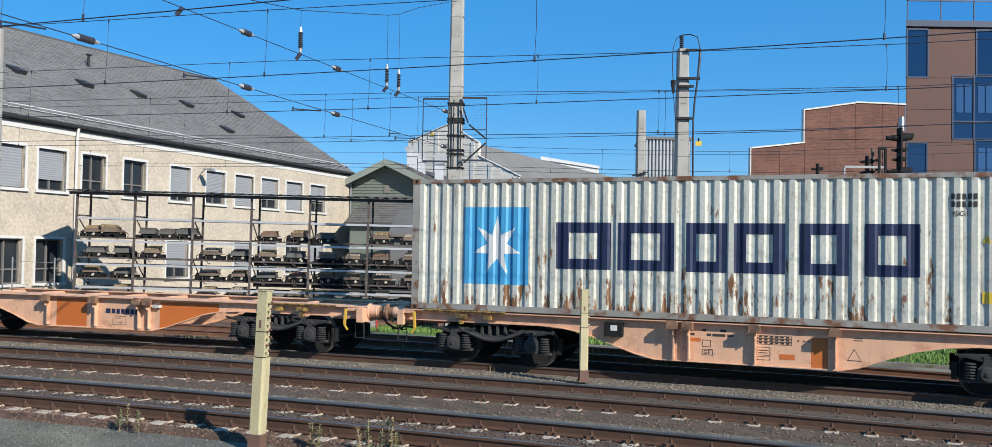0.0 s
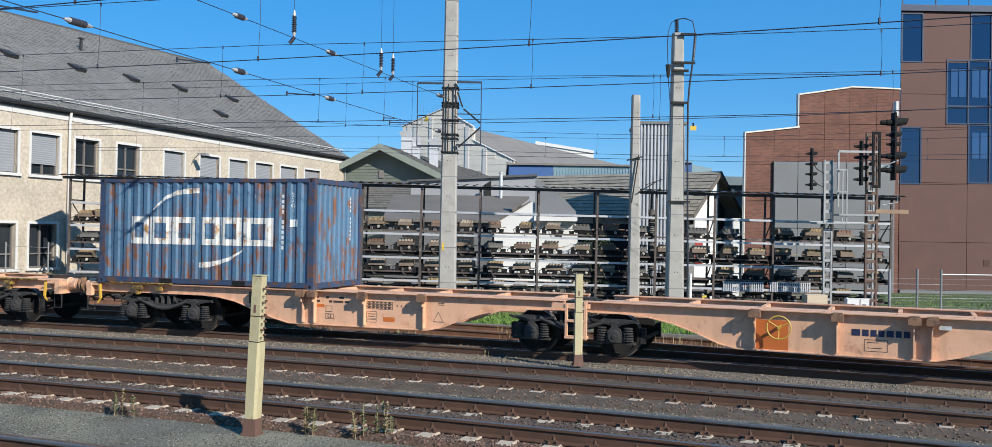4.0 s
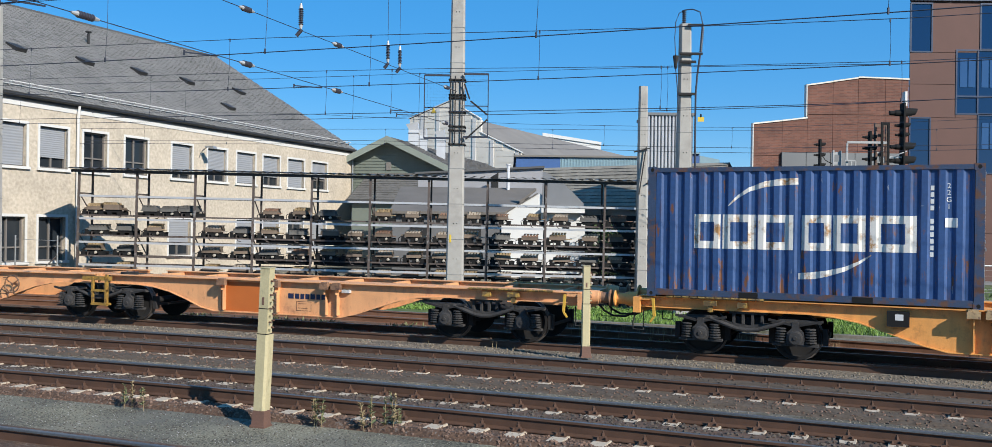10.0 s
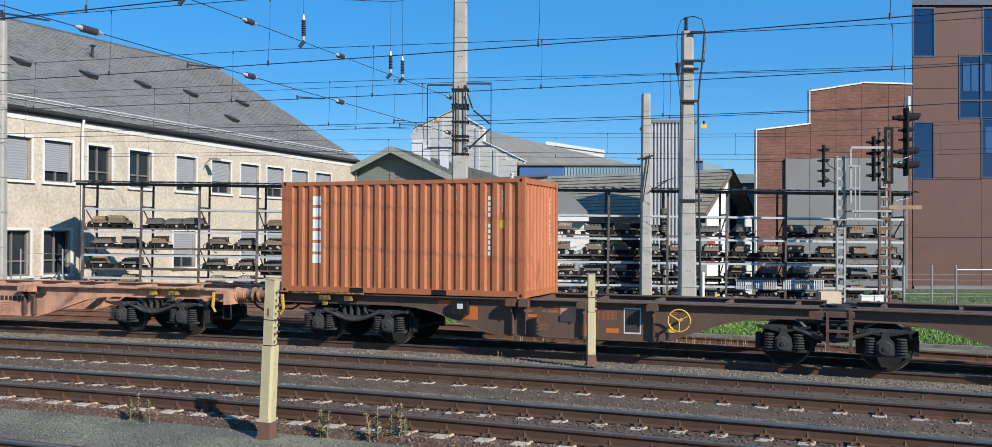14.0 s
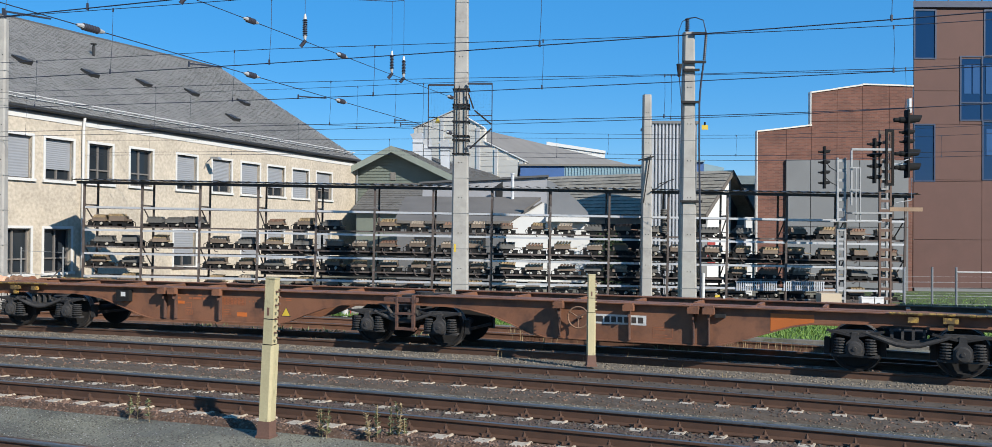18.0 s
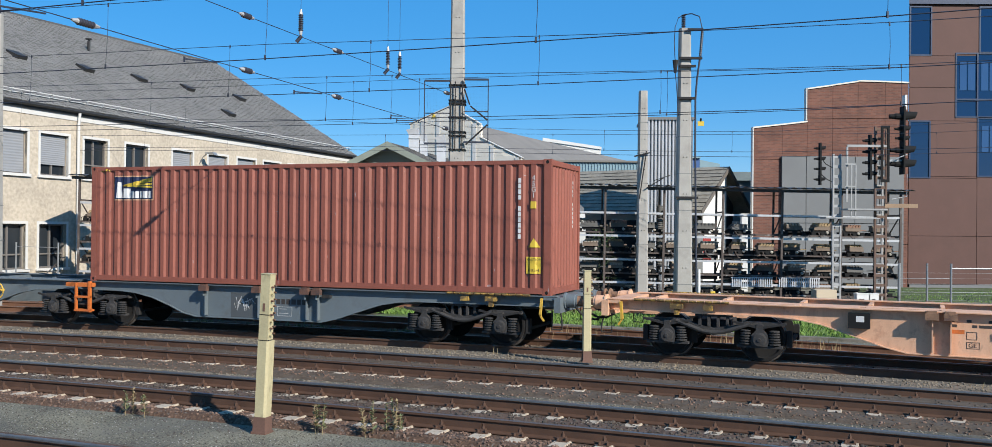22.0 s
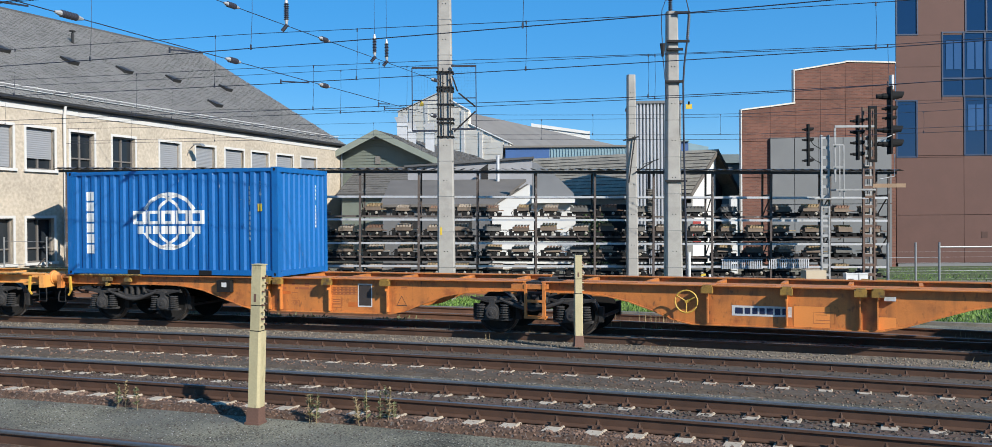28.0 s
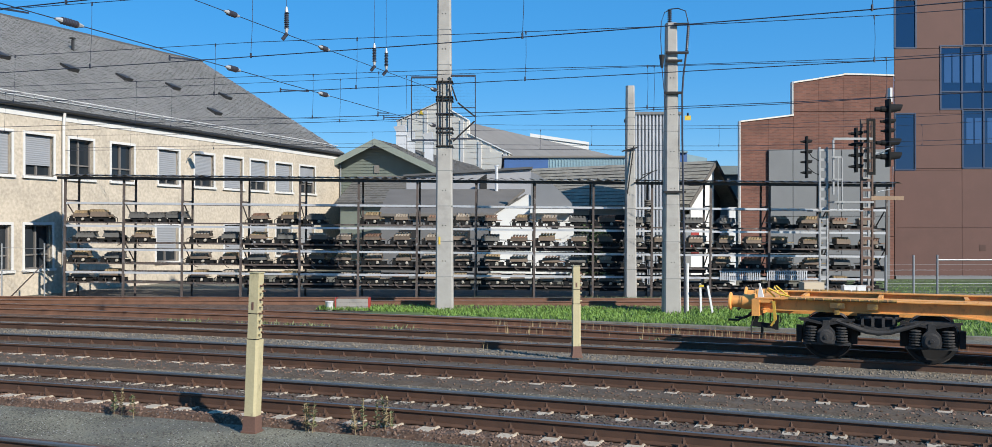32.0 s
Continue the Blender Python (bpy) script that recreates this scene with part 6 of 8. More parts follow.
part("roof", Mesher().prism([(74.6, 6.62), (80.4, 6.62), (77.5, 7.5)], 15.4, 22.2, axis=0), mat("grey_green_roof", (0.136, 0.152, 0.132), rough=0.8, var=0.15), far_shed)
ann = thing("lean_to_shed", "low lean-to with zinc gable and a bay darkened for shade", "building")
me = Mesher()
me.prism([(1.78, 3.42), (3.87, 3.42), (3.87, 3.66), (3.3, 4.25), (2.8, 4.7), (2.0, 5.2), (1.78, 5.26)], 47.4, 47.6)
part("zinc_gable", me, mat("zinc_sheet", (0.19, 0.193, 0.196), rough=0.5, metal=0.3, var=0.1), ann)
part("fascia", Mesher().box(1.72, 3.9, 47.0, 47.6, 3.17, 3.40), M_WALLW, ann)
part("white_wall", Mesher().box(1.8, 3.7, 47.7, 47.9, -0.3, 3.17), M_WALLW, ann)
# near-black sheet stands in for the shaded wall of the bay
part("bay_shade", Mesher().box(3.6, 8.0, 49.0, 49.2, -0.3, 3.1), M_DARK, ann)
part("red_gate", Mesher().box(9.25, 9.62, 44.2, 44.3, 1.2, 2.3), M_RED, ann, "red steel gate leaf")

# big pale hall with long roof, seen over the sheds
HALL = Matrix.Translation((-4.2, 95, 0)) @ Matrix.Rotation(radians(-24.3), 4, 'Z')
hall = thing("factory_hall", "pale clad factory hall with long weathered roof", "building", m=HALL)
part("wall", Mesher().box(-6.75, 6.0, 0.02, 70, -0.3, 9.5), M_HALL, hall)
me = Mesher()
me.prism([(-6.75, 9.504), (6.0, 9.504), (6.0, 9.6), (1.56, 11.75), (1.56, 13.1), (-2.03, 15.1), (-6.75, 13.45)], 0, 0.35)
part("gable", me, M_HALL, hall)
me = Mesher()
for (xa, za), (xb, zb) in (((1.5, 13.22), (-2.03, 15.2)), ((-2.03, 15.2), (-6.85, 13.52)), ((6.1, 9.7), (1.5, 11.87))):
    me.bar((xa, 0.15, za), (xb, 0.15, zb), 0.5, 0.08)
part("verge_trim", me, M_TRIM, hall)
me = Mesher()
me.hexa([(-2.03, 0.36, 13.75), (6.4, 0.36, 9.3), (6.4, 70, 9.3), (-2.03, 70, 13.75), (-2.03, 0.36, 13.9), (6.4, 0.36, 9.45), (6.4, 70, 9.45), (-2.03, 70, 13.9)])
me.hexa([(-7.0, 0.36, 12.0), (-2.04, 0.36, 13.75), (-2.04, 70, 13.75), (-7.0, 70, 12.0), (-7.0, 0.36, 12.1), (-2.04, 0.36, 13.85), (-2.04, 70, 13.85), (-7.0, 70, 12.1)])
part("roof_slope", me, M_PALEROOF, hall)
for x, top in ((-5.2, 13.8), (-3.34, 14.4), (-1.2, 14.5), (0.84, 13.3), (2.84, 11.0), (5.6, 9.7)):
    part("pilaster", Mesher().box(x - 0.2, x + 0.2, -0.12, -0.06, -0.3, top), M_TRIM, hall)
for i in range(14):
    z = 5.6 + i * 0.62
    zt = z + 0.585
    xr = 6.0 if zt < 9.6 else (6.0 - (zt - 9.6) * 2.07 if zt < 11.75 else (1.5 if zt < 13.1 else 1.5 - (zt - 13.1) * 1.8))
    xl = -6.7 if zt < 13.45 else -6.7 + (zt - 13.45) * 2.9
    if xr - 0.3 > xl:
        part("cladding_board", Mesher().box(xl, xr - 0.05, -0.055, 0, z, z + 0.585), M_HALL, hall)
me = Mesher()
me.prism([(-4.15, 14.0), (-3.6, 14.0), (-3.87, 14.5)], -0.10, -0.06)
part("warning_sign", me, M_YELLOW, hall, "yellow warning triangle")
# top sloped so the front looks receding from the camera
far_block = thing("white_block", "white block on the far skyline, top sloped to fit the view", "building")
part("wall", Mesher().prism([(5.55, 0), (14.9, 0), (14.9, 15.5), (5.55, 16.8)], 150, 165), M_WALLW, far_block)
part("parapet", Mesher().prism([(5.5, 16.81), (14.95, 15.51), (14.95, 15.95), (5.5, 17.35)], 149.8, 150.2), M_WALLW, far_block)
bb = thing("sheet_metal_shed", "long shed in blue and teal metal sheet", "building")
part("blue_end", Mesher().box(0.67, 4.2, 75, 90, -0.3, 8.0), M_BLUEP, bb)
part("long_side", Mesher().box(4.2, 11.5, 75, 90, -0.3, 8.0), M_TEAL, bb)
for i in range(30):
    part("sheet_rib", Mesher().box(4.3 + i * 0.24, 4.38 + i * 0.24, 74.94, 75, 4, 8.0), M_TEAL, bb)
part("roof_edge", Mesher().box(0.5, 11.7, 74.8, 90, 8.0, 8.15), M_PALEROOF, bb)
for x in (5.6, 9.0):
    part("dark_slot", Mesher().box(x, x + 2.4, 74.9, 74.93, 6.95, 7.15), M_DARK, bb)

# silver ribbed tower and a small blue plant room behind
si = thing("silver_lift_tower", "silver ribbed sheet metal tower", "building")
part("core", Mesher().box(5.95, 7.9, 40.06, 43, -0.3, 7.3), M_PANEL, si)
for i in range(13):
    x = 5.95 + i * 0.15
    me = Mesher()
    me.prism([(x, 40.06), (x + 0.03, 39.98), (x + 0.09, 39.98), (x + 0.12, 40.06)], -0.3, 7.3, axis=2)
    part("sheet_rib", me, M_SILVER, si)
part("cap", Mesher().box(5.9, 7.95, 39.93, 43.05, 7.3, 7.42), M_PANEL, si)


def scale_about_eye(t, k):
    """Scale a building about the camera's spot, so it looks the same from there."""
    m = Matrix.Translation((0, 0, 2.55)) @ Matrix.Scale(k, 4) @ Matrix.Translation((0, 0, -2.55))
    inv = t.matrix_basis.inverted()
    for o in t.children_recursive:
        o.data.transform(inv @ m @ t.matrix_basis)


scale_about_eye(si, 1.115)
scale_about_eye(sh, 0.945)
pr = thing("plant_room", "small blue rooftop plant room", "building")
part("wall", Mesher().box(13.72, 14.33, 70, 75, -0.3, 8.0), M_BLUEP, pr)
part("roof_edge", Mesher().box(13.66, 14.36, 69.8, 75, 8.004, 8.1), M_TEAL, pr)
part("low_wing", Mesher().prism([(14.34, -0.3), (15.84, -0.3), (15.84, 7.6), (14.34, 7.9)], 70, 75), M_TEAL, pr)

# brick hall: panels of brickwork with joints, grey metal front
M_BRK = bpy.data.materials.new("brickwork")
M_BRK.use_nodes = True
nn, ll = M_BRK.node_tree.nodes, M_BRK.node_tree.links
tc = nn.new("ShaderNodeTexCoord")
sx = nn.new("ShaderNodeSeparateXYZ")
cb = nn.new("ShaderNodeCombineXYZ")
bt = nn.new("ShaderNodeTexBrick")
bt.inputs["Scale"].default_value = 1.0
bt.inputs["Brick Width"].default_value = 0.25
bt.inputs["Row Height"].default_value = 0.077
bt.inputs["Mortar Size"].default_value = 0.008
bt.inputs["Color1"].default_value = (0.164, 0.0663, 0.0429, 1)
bt.inputs["Color2"].default_value = (0.105, 0.0437, 0.0312, 1)
bt.inputs["Mortar"].default_value = (0.14, 0.0858, 0.0663, 1)
nz = nn.new("ShaderNodeTexNoise")
nz.inputs["Scale"].default_value = 0.9
nz.inputs["Detail"].default_value = 6
mx = nn.new("ShaderNodeVectorMath")
mx.operation = 'SCALE'
mrb = nn.new("ShaderNodeMapRange")
mrb.inputs["To Min"].default_value, mrb.inputs["To Max"].default_value = 0.6, 1.5
ll.new(tc.outputs["Object"], sx.inputs[0])
ll.new(sx.outputs[0], cb.inputs[0])
ll.new(sx.outputs[2], cb.inputs[1])
ll.new(cb.outputs[0], bt.inputs["Vector"])
ll.new(tc.outputs["Object"], nz.inputs["Vector"])
ll.new(nz.outputs[0], mrb.inputs[0])
ll.new(bt.outputs["Color"], mx.inputs[0])
ll.new(mrb.outputs[0], mx.inputs["Scale"])
ll.new(mx.outputs[0], nn["Principled BSDF"].inputs["Base Color"])
nn["Principled BSDF"].inputs["Roughness"].default_value = 0.9

brick = thing("brick_hall", "red brick stepped hall with a grey metal front", "building", m=pose(-0.25, -0.88, 0))
me = Mesher()
me.prism([(12.1, 46.06), (14.66, 46.06), (19.4, 60), (16.2, 60)], -0.4, 7.4, axis=2)
me.prism([(14.66, 46.06), (19.2, 46.06), (25.5, 60), (19.5, 60)], -0.4, 9.3, axis=2)
part("core_wall", me, M_JOINT, brick)
cols = [12.08, 13.45, 14.65, 15.87, 17.08, 18.38, 19.5]
for i in range(6):
    a, b = cols[i] + 0.007, cols[i + 1] - 0.007
    if i < 2:
        zt0, zt1 = (7.54, 7.70) if i == 0 else (7.70, 7.85)
        cuts = [-0.35, 2.0, 4.3, 6.05]
    else:
        zt0, zt1 = {2: (9.43, 9.61), 3: (9.62, 9.80), 4: (9.83, 9.80), 5: (9.80, 9.76)}[i]
        cuts = [-0.35, 2.0, 4.3, 6.15, 8.05]
    for c, d in zip(cuts, cuts[1:]):
        part("brick_panel", Mesher().box(a, b, 46.0, 46.06, c + 0.012, d - 0.012), M_BRK, brick)
    me = Mesher()
    me.prism([(a, cuts[-1] + 0.012), (b, cuts[-1] + 0.012), (b, zt1), (a, zt0)], 46.0, 46.06)
    part("brick_panel", me, M_BRK, brick)
    me = Mesher()
    me.hexa([(a - 0.01, 45.95, zt0), (b + 0.01, 45.95, zt1), (b + 0.01, 46.3, zt1), (a - 0.01, 46.3, zt0), (a - 0.01, 45.95, zt0 + 0.07), (b + 0.01, 45.95, zt1 + 0.07), (b + 0.01, 46.3, zt1 + 0.07), (a - 0.01, 46.3, zt0 + 0.07)])
    part("coping", me, M_HALL, brick, "pale metal coping")
part("coping", Mesher().box(14.58, 14.63, 45.96, 46.3, 7.93, 9.5), M_TRIM, brick)
part("coping", Mesher().box(12.02, 12.07, 45.96, 46.3, -0.3, 7.6), M_TRIM, brick)
for i in range(5):
    a = 13.4 + i * 1.17
    part("metal_panel", Mesher().box(a + 0.015, a + 1.155, 45.86, 45.99, 3.0, 6.2), M_PANEL, brick)
    part("metal_panel", Mesher().box(a + 0.015, a + 1.155, 45.86, 45.99, -0.3, 2.97), M_PANEL, brick)
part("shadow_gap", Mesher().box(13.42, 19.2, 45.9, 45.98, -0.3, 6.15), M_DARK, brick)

scale_about_eye(brick, 1.068)

# clad office tower: separate panels and glazing on a dark core
tower = thing("office_tower", "red brown clad office tower with blue glass windows", "building")
part("core", Mesher().prism([(19.28, 45.06), (42, 45.06), (50, 62), (27.2, 62)], -0.3, 13.55, axis=2), M_JOINT, tower)
GL = [(19.22, 11.08, 20.29, 13.45), (21.42, 8.12, 26.6, 11.22), (22.55, 11.22, 26.6, 13.45), (22.48, 5.28, 26.6, 8.12), (19.22, 5.2, 20.25, 7.95)]


def clad(x0, z0, x1, z1):
    part("cladding_panel", Mesher().box(x0 + 0.01, x1 - 0.01, 45.0, 45.06, z0 + 0.01, z1 - 0.01), M_CLAD, tower)


for q in ((20.29, 11.08, 22.55, 13.45), (19.22, 9.55, 21.42, 11.08), (19.22, 7.95, 21.42, 9.55), (20.25, 5.28, 22.48, 7.95), (21.42, 7.95, 22.48, 8.12),
          (19.22, 2.42, 22.48, 5.2), (22.48, 2.42, 26.6, 5.28), (19.22, 0.1, 22.48, 2.42), (22.48, 0.1, 26.6, 2.42), (26.6, 0.1, 33, 5.28), (26.6, 5.28, 33, 9), (26.6, 9, 33, 13.45), (20.25, 5.2, 22.48, 5.28)):
    clad(*q)
part("plinth", Mesher().box(19.3, 33, 45.02, 45.08, -0.35, 0.09), M_PANEL, tower)
part("vent_grille", Mesher().box(23.3, 23.6, 44.985, 45.0, 1.3, 1.6), M_JOINT, tower)
for x0, z0, x1, z1 in GL:
    w = part("window", Mesher().box(x0 + 0.03, x1 - 0.02, 45.02, 45.05, z0 + 0.03, z1 - 0.03), M_GLASSB, tower, "blue reflecting glass")
    n = max(1, round((x1 - x0) / 1.15))
    for i in range(n + 1):
        x = x0 + 0.03 + (x1 - x0 - 0.06) * i / n
        part("mullion", Mesher().box(x - 0.035, x + 0.035, 44.97, 45.055, z0, z1), M_FRAMEB, w)
    for z in ((z0 + 0.02, z1 - 0.02) if z1 - z0 < 2.9 else (z0 + 0.02, z0 + (z1 - z0) * 0.28, z1 - 0.02)):
        part("transom", Mesher().box(x0 + 0.03, x1 - 0.03, 44.975, 45.052, z - 0.035, z + 0.035), M_FRAMEB, w)
    # pale boxes on the panes paint in reflections
    if x1 - x0 > 2 and z1 < 12:
        for i in range(n):
            xa = x0 + 0.03 + (x1 - x0 - 0.06) * i / n
            for k in (0.18, 0.58):
                part("inner_light", Mesher().box(xa + k, xa + k + 0.33, 45.0, 45.019, z0 + (z1 - z0) * 0.42, z0 + (z1 - z0) * 0.86), mat("reflection_blue", (0.032, 0.08, 0.184), rough=0.1, var=0.05, bump=0), w)
part("roof_edge", Mesher().prism([(19.15, 44.9), (42, 44.9), (50, 62), (27.2, 62)], 13.55, 13.85, axis=2), M_FRAMEB, tower)
me = Mesher()
for i in range(8):
    me.box(19.25 + i * 1.6, 19.30 + i * 1.6, 45.0, 45.05, 13.85, 14.85)
me.box(19.25, 33, 45.0, 45.05, 14.8, 14.86)
part("roof_railing", me, M_FRAMEB, tower)
part("railing_glass", Mesher().box(19.3, 33, 45.02, 45.03, 13.9, 14.8), M_CLEAR, tower)

scale_about_eye(tower, 1.08)


# ---- storage rack with canopy, full of stored rail units ----
BAY = 2.265
rack = thing("storage_rack", "long open steel rack with dark corrugated canopy", "rack", m=pose(-16.62, 36, 4.45, 0, 0.6, 0))
M_RUSTST = mat("rusty_upright", (0.075, 0.058, 0.05), rough=0.75, var=0.35, spot=(0.2, 0.2, 0.2), spot_amount=0.38, spot_scale=3)
M_CANOPY = mat("dark_canopy_sheet", (0.056, 0.056, 0.06), rough=0.6, metal=0.3, var=0.2)
M_BEAM = mat("pale_rack_beam", (0.496, 0.496, 0.496), rough=0.4, metal=0.35, var=0.12, scale=2)
for i in range(15):
    x = i * BAY
    part("upright", Mesher().box(x - 0.04, x + 0.04, -0.04, 0.04, -4.75, 0), M_RUSTST, rack)
    part("upright", Mesher().box(x - 0.035, x + 0.035, 1.16, 1.23, -4.75, 0), M_RUSTST, rack)
    for z in (-0.9, -1.72, -2.5, -3.3, -4.05):
        part("cross_tie", Mesher().box(x - 0.02, x + 0.02, 0.04, 1.16, z - 0.03, z + 0.03), M_RUSTST, rack)
    me = Mesher()
    me.bar((x, 0.1, -0.95), (x, 1.15, -1.7), 0.035)
    part("brace", me, M_RUSTST, rack)
    part("brace", Mesher().bar((x, 0.1, -2.5), (x, 1.15, -3.3), 0.035), M_RUSTST, rack)
SHELF = (-1.72, -2.50, -3.30, -4.03)
for i in range(14):
    x0, x1 = i * BAY + 0.045, (i + 1) * BAY - 0.045
    for z in (-1.0, -1.88, -2.79, -3.67):
        part("beam", Mesher().box(x0, x1, -0.03, 0.03, z - 0.04, z + 0.04), M_BEAM, rack)
        part("beam", Mesher().box(x0, x1, 1.17, 1.22, z - 0.035, z + 0.035), M_RUSTST, rack)
    for z in SHELF:
        part("shelf_rail", Mesher().box(x0, x1, 0.10, 0.17, z - 0.06, z), M_RUSTST, rack)
        part("shelf_rail", Mesher().box(x0, x1, 0.95, 1.02, z - 0.06, z), M_RUSTST, rack)
        if z < -2 and i in (3, 4, 5, 6, 7, 8, 9, 10, 11, 12):
            part("drip_tray", Mesher().box(x0 + 0.05, x1 - 0.08, 0.2, 0.9, z - 0.20, z - 0.065), M_BLACK, rack, "black tray")
me = Mesher()
nw = 176
for i in range(nw + 1):
    for y in (-0.35, 1.55):
        me.v.append((-0.35 + i * 0.1847, y, 0.06 + 0.03 * (1 if i % 2 else -1) + (y + 0.35) * 0.04))
for i in range(nw):
    me.f.append((2 * i, 2 * i + 2, 2 * i + 3, 2 * i + 1))
part("canopy", me, M_CANOPY, rack)
part("canopy_beam", Mesher().box(-0.3, 32.0, -0.05, 0.05, -0.09, 0.02), M_CANOPY, rack)
part("canopy_beam", Mesher().box(-0.3, 32.0, 1.15, 1.25, -0.04, 0.05), M_CANOPY, rack)

M_UNIT = mat("grimy_cast_unit", (0.135, 0.1, 0.073), rough=0.8, var=0.4, rnd=0.6, scale=4)
M_UNITG = mat("grey_green_unit", (0.10, 0.096, 0.088), rough=0.8, var=0.3, rnd=0.4, scale=4)
M_SLAT = mat("sandy_slat", (0.30, 0.215, 0.115), rough=0.85, var=0.35, rnd=0.9, scale=5)
M_SLATR = mat("rust_red_slat", (0.21, 0.12, 0.08), rough=0.85, var=0.35, rnd=0.6, scale=5)


M_UNITP = mat("pale_valve_metal", (0.34, 0.31, 0.26), rough=0.6, var=0.3, rnd=0.4, scale=6)


def stored_unit(body_m, slat_m, w):
    u = thing("stored_brake_unit", "grimy cast rail brake unit with ribbed top on the rack", "machine part", "units on the rack")
    me = Mesher()
    me.box(-0.38, 0.38, -0.30, -0.22, 0.08, 0.13).box(-0.38, 0.38, 0.22, 0.30, 0.08, 0.13).box(-w * 0.8, w * 0.8, -0.2, 0.2, 0.08, 0.17).box(-w - 0.1, -w, -0.27, -0.2, 0.13, 0.19)
    part("skid", me, M_BLACK, u)
    for x in (-0.3, 0.02, 0.3):
        me = Mesher()
        me.box(x - 0.07, x + 0.07, -0.33, 0.33, 0.0, 0.08)
        part("foot", me, M_BLACK, u)
    me = Mesher()
    me.hexa([(-w, -0.25, 0.17), (w, -0.25, 0.17), (w, 0.25, 0.17), (-w, 0.25, 0.17), (-w * 0.95, -0.22, 0.34), (w * 0.95, -0.22, 0.34), (w * 0.95, 0.2, 0.34), (-w * 0.95, 0.2, 0.34)])
    me.rod((-w - 0.12, -0.1, 0.2), (-w, -0.1, 0.2), 0.05, 8)
    part("body", me, body_m, u)
    me = Mesher()
    me.tube([(-w * 0.5, -0.3, 0.1), (-w * 0.45, -0.37, 0.0), (-w * 0.2, -0.38, -0.11), (w * 0.1, -0.37, -0.13)], 0.017, 5)
    part("lever", me, M_RUSTST, u, "hanging rusty lever")
    part("valve", Mesher().lathe((w * 0.55, -0.29, 0.1), (w * 0.55, -0.42, 0.06), [(0, 0.05), (0.05, 0.05), (0.06, 0.03), (0.1, 0.03)], 8), M_UNITP, u, "pale valve cap")
    part("hose", Mesher().tube([(-w - 0.08, -0.2, 0.2), (-w - 0.2, -0.26, 0.12), (-w - 0.16, -0.34, -0.04)], 0.014, 5), M_BLACK, u)
    part("push_rod", Mesher().rod((w - 0.02, -0.18, 0.21), (w + 0.2, -0.2, 0.20), 0.018, 6), slat_m, u, "pale push rod")
    for i in range(5):
        x = -w * 0.8 + i * w * 0.36
        me = Mesher()
        me.hexa([(x, -0.24, 0.30), (x + 0.07, -0.24, 0.30), (x + 0.07, 0.2, 0.34), (x, 0.2, 0.34), (x + 0.04, -0.24, 0.40), (x + 0.11, -0.24, 0.40), (x + 0.11, 0.2, 0.42), (x + 0.04, 0.2, 0.42)])
        part("slat", me, slat_m, u)
    return u


random.seed(11)
M_UNITW = mat("pale_grey_unit", (0.15, 0.115, 0.085), rough=0.8, var=0.3, rnd=0.4, scale=4)
M_SLATW = mat("pale_slat", (0.36, 0.30, 0.235), rough=0.85, var=0.3, rnd=0.5, scale=5)
KINDS = [stored_unit(M_UNIT, M_SLAT, 0.26), stored_unit(M_UNIT, M_SLATR, 0.28), stored_unit(M_UNITG, M_UNITG, 0.29), stored_unit(M_UNITW, M_SLATW, 0.26), stored_unit(M_UNIT, M_SLATW, 0.27)]
used = [False] * 5
RM = rack.matrix_basis.copy()
for row, z in enumerate(SHELF):
    for i in range(14):
        n = 3 if i < 2 and row == 0 else 2
        for k in range(n):
            if row == 0 and i == 2:
                continue
            if row > 0 and i == 1 and k > 0:
                continue
            if i == 1 and row >= 2:
                continue
            if random.random() < 0.06:
                continue
            kind = random.choice((0, 0, 1, 2, 3, 4, 4)) if i > 1 else random.choice((2, 2, 0))
            x = i * BAY + (k + 0.5) * BAY / n + random.uniform(-0.12, 0.12)
            m = RM @ pose(x, 0.45 + random.uniform(-0.05, 0.05), z, 0, 0, random.uniform(-6, 6) + (180 if random.random() < 0.12 else 0)) @ Matrix.Diagonal((random.uniform(1.0, 1.2), 1, random.uniform(0.95, 1.12), 1))
            if not used[kind]:
                KINDS[kind].matrix_basis = m
                used[kind] = True
            else:
                copy_thing(KINDS[kind], m)

# ---- masts, wires and insulators ----


def mast(x, y, w0, w1, h, label, turn=0):
    t = thing("concrete_mast", label, "mast", "catenary masts", m=pose(x, y, GROUND_Z, 0, 0, turn))
    me = Mesher()
    a, b, c = w0 / 2, w1 / 2, 0.05

    def ring(r, z):
        return [(-r + c, -r, z), (r - c, -r, z), (r, -r + c, z), (r, r - c, z), (r - c, r, z), (-r + c, r, z), (-r, r - c, z), (-r, -r + c, z)]
    zs = [0, h]
    v = [ring(a + (b - a) * z / h, z) for z in zs]
    k = len(me.v)
    for q in v:
        me.v += q
    for i in range(8):
        me.f.append((i, (i + 1) % 8, 8 + (i + 1) % 8, 8 + i))
    me.f.append(tuple(range(8, 16)))
    part("shaft", me, M_CONCRETE, t)
    for i in range(1, int(h / 1.15)):
        z = i * 1.15
        r = a + (b - a) * z / h + 0.004
        part("joint_line", Mesher().box(-r, r, -r, r, z - 0.008, z + 0.008), M_PANEL, t)
        for q in (-0.05, 0.05):
            part("bolt_hole", Mesher().box(q - 0.012, q + 0.012, -r - 0.002, -r + 0.01, z + 0.5, z + 0.525), M_BLACK, t)
    return t


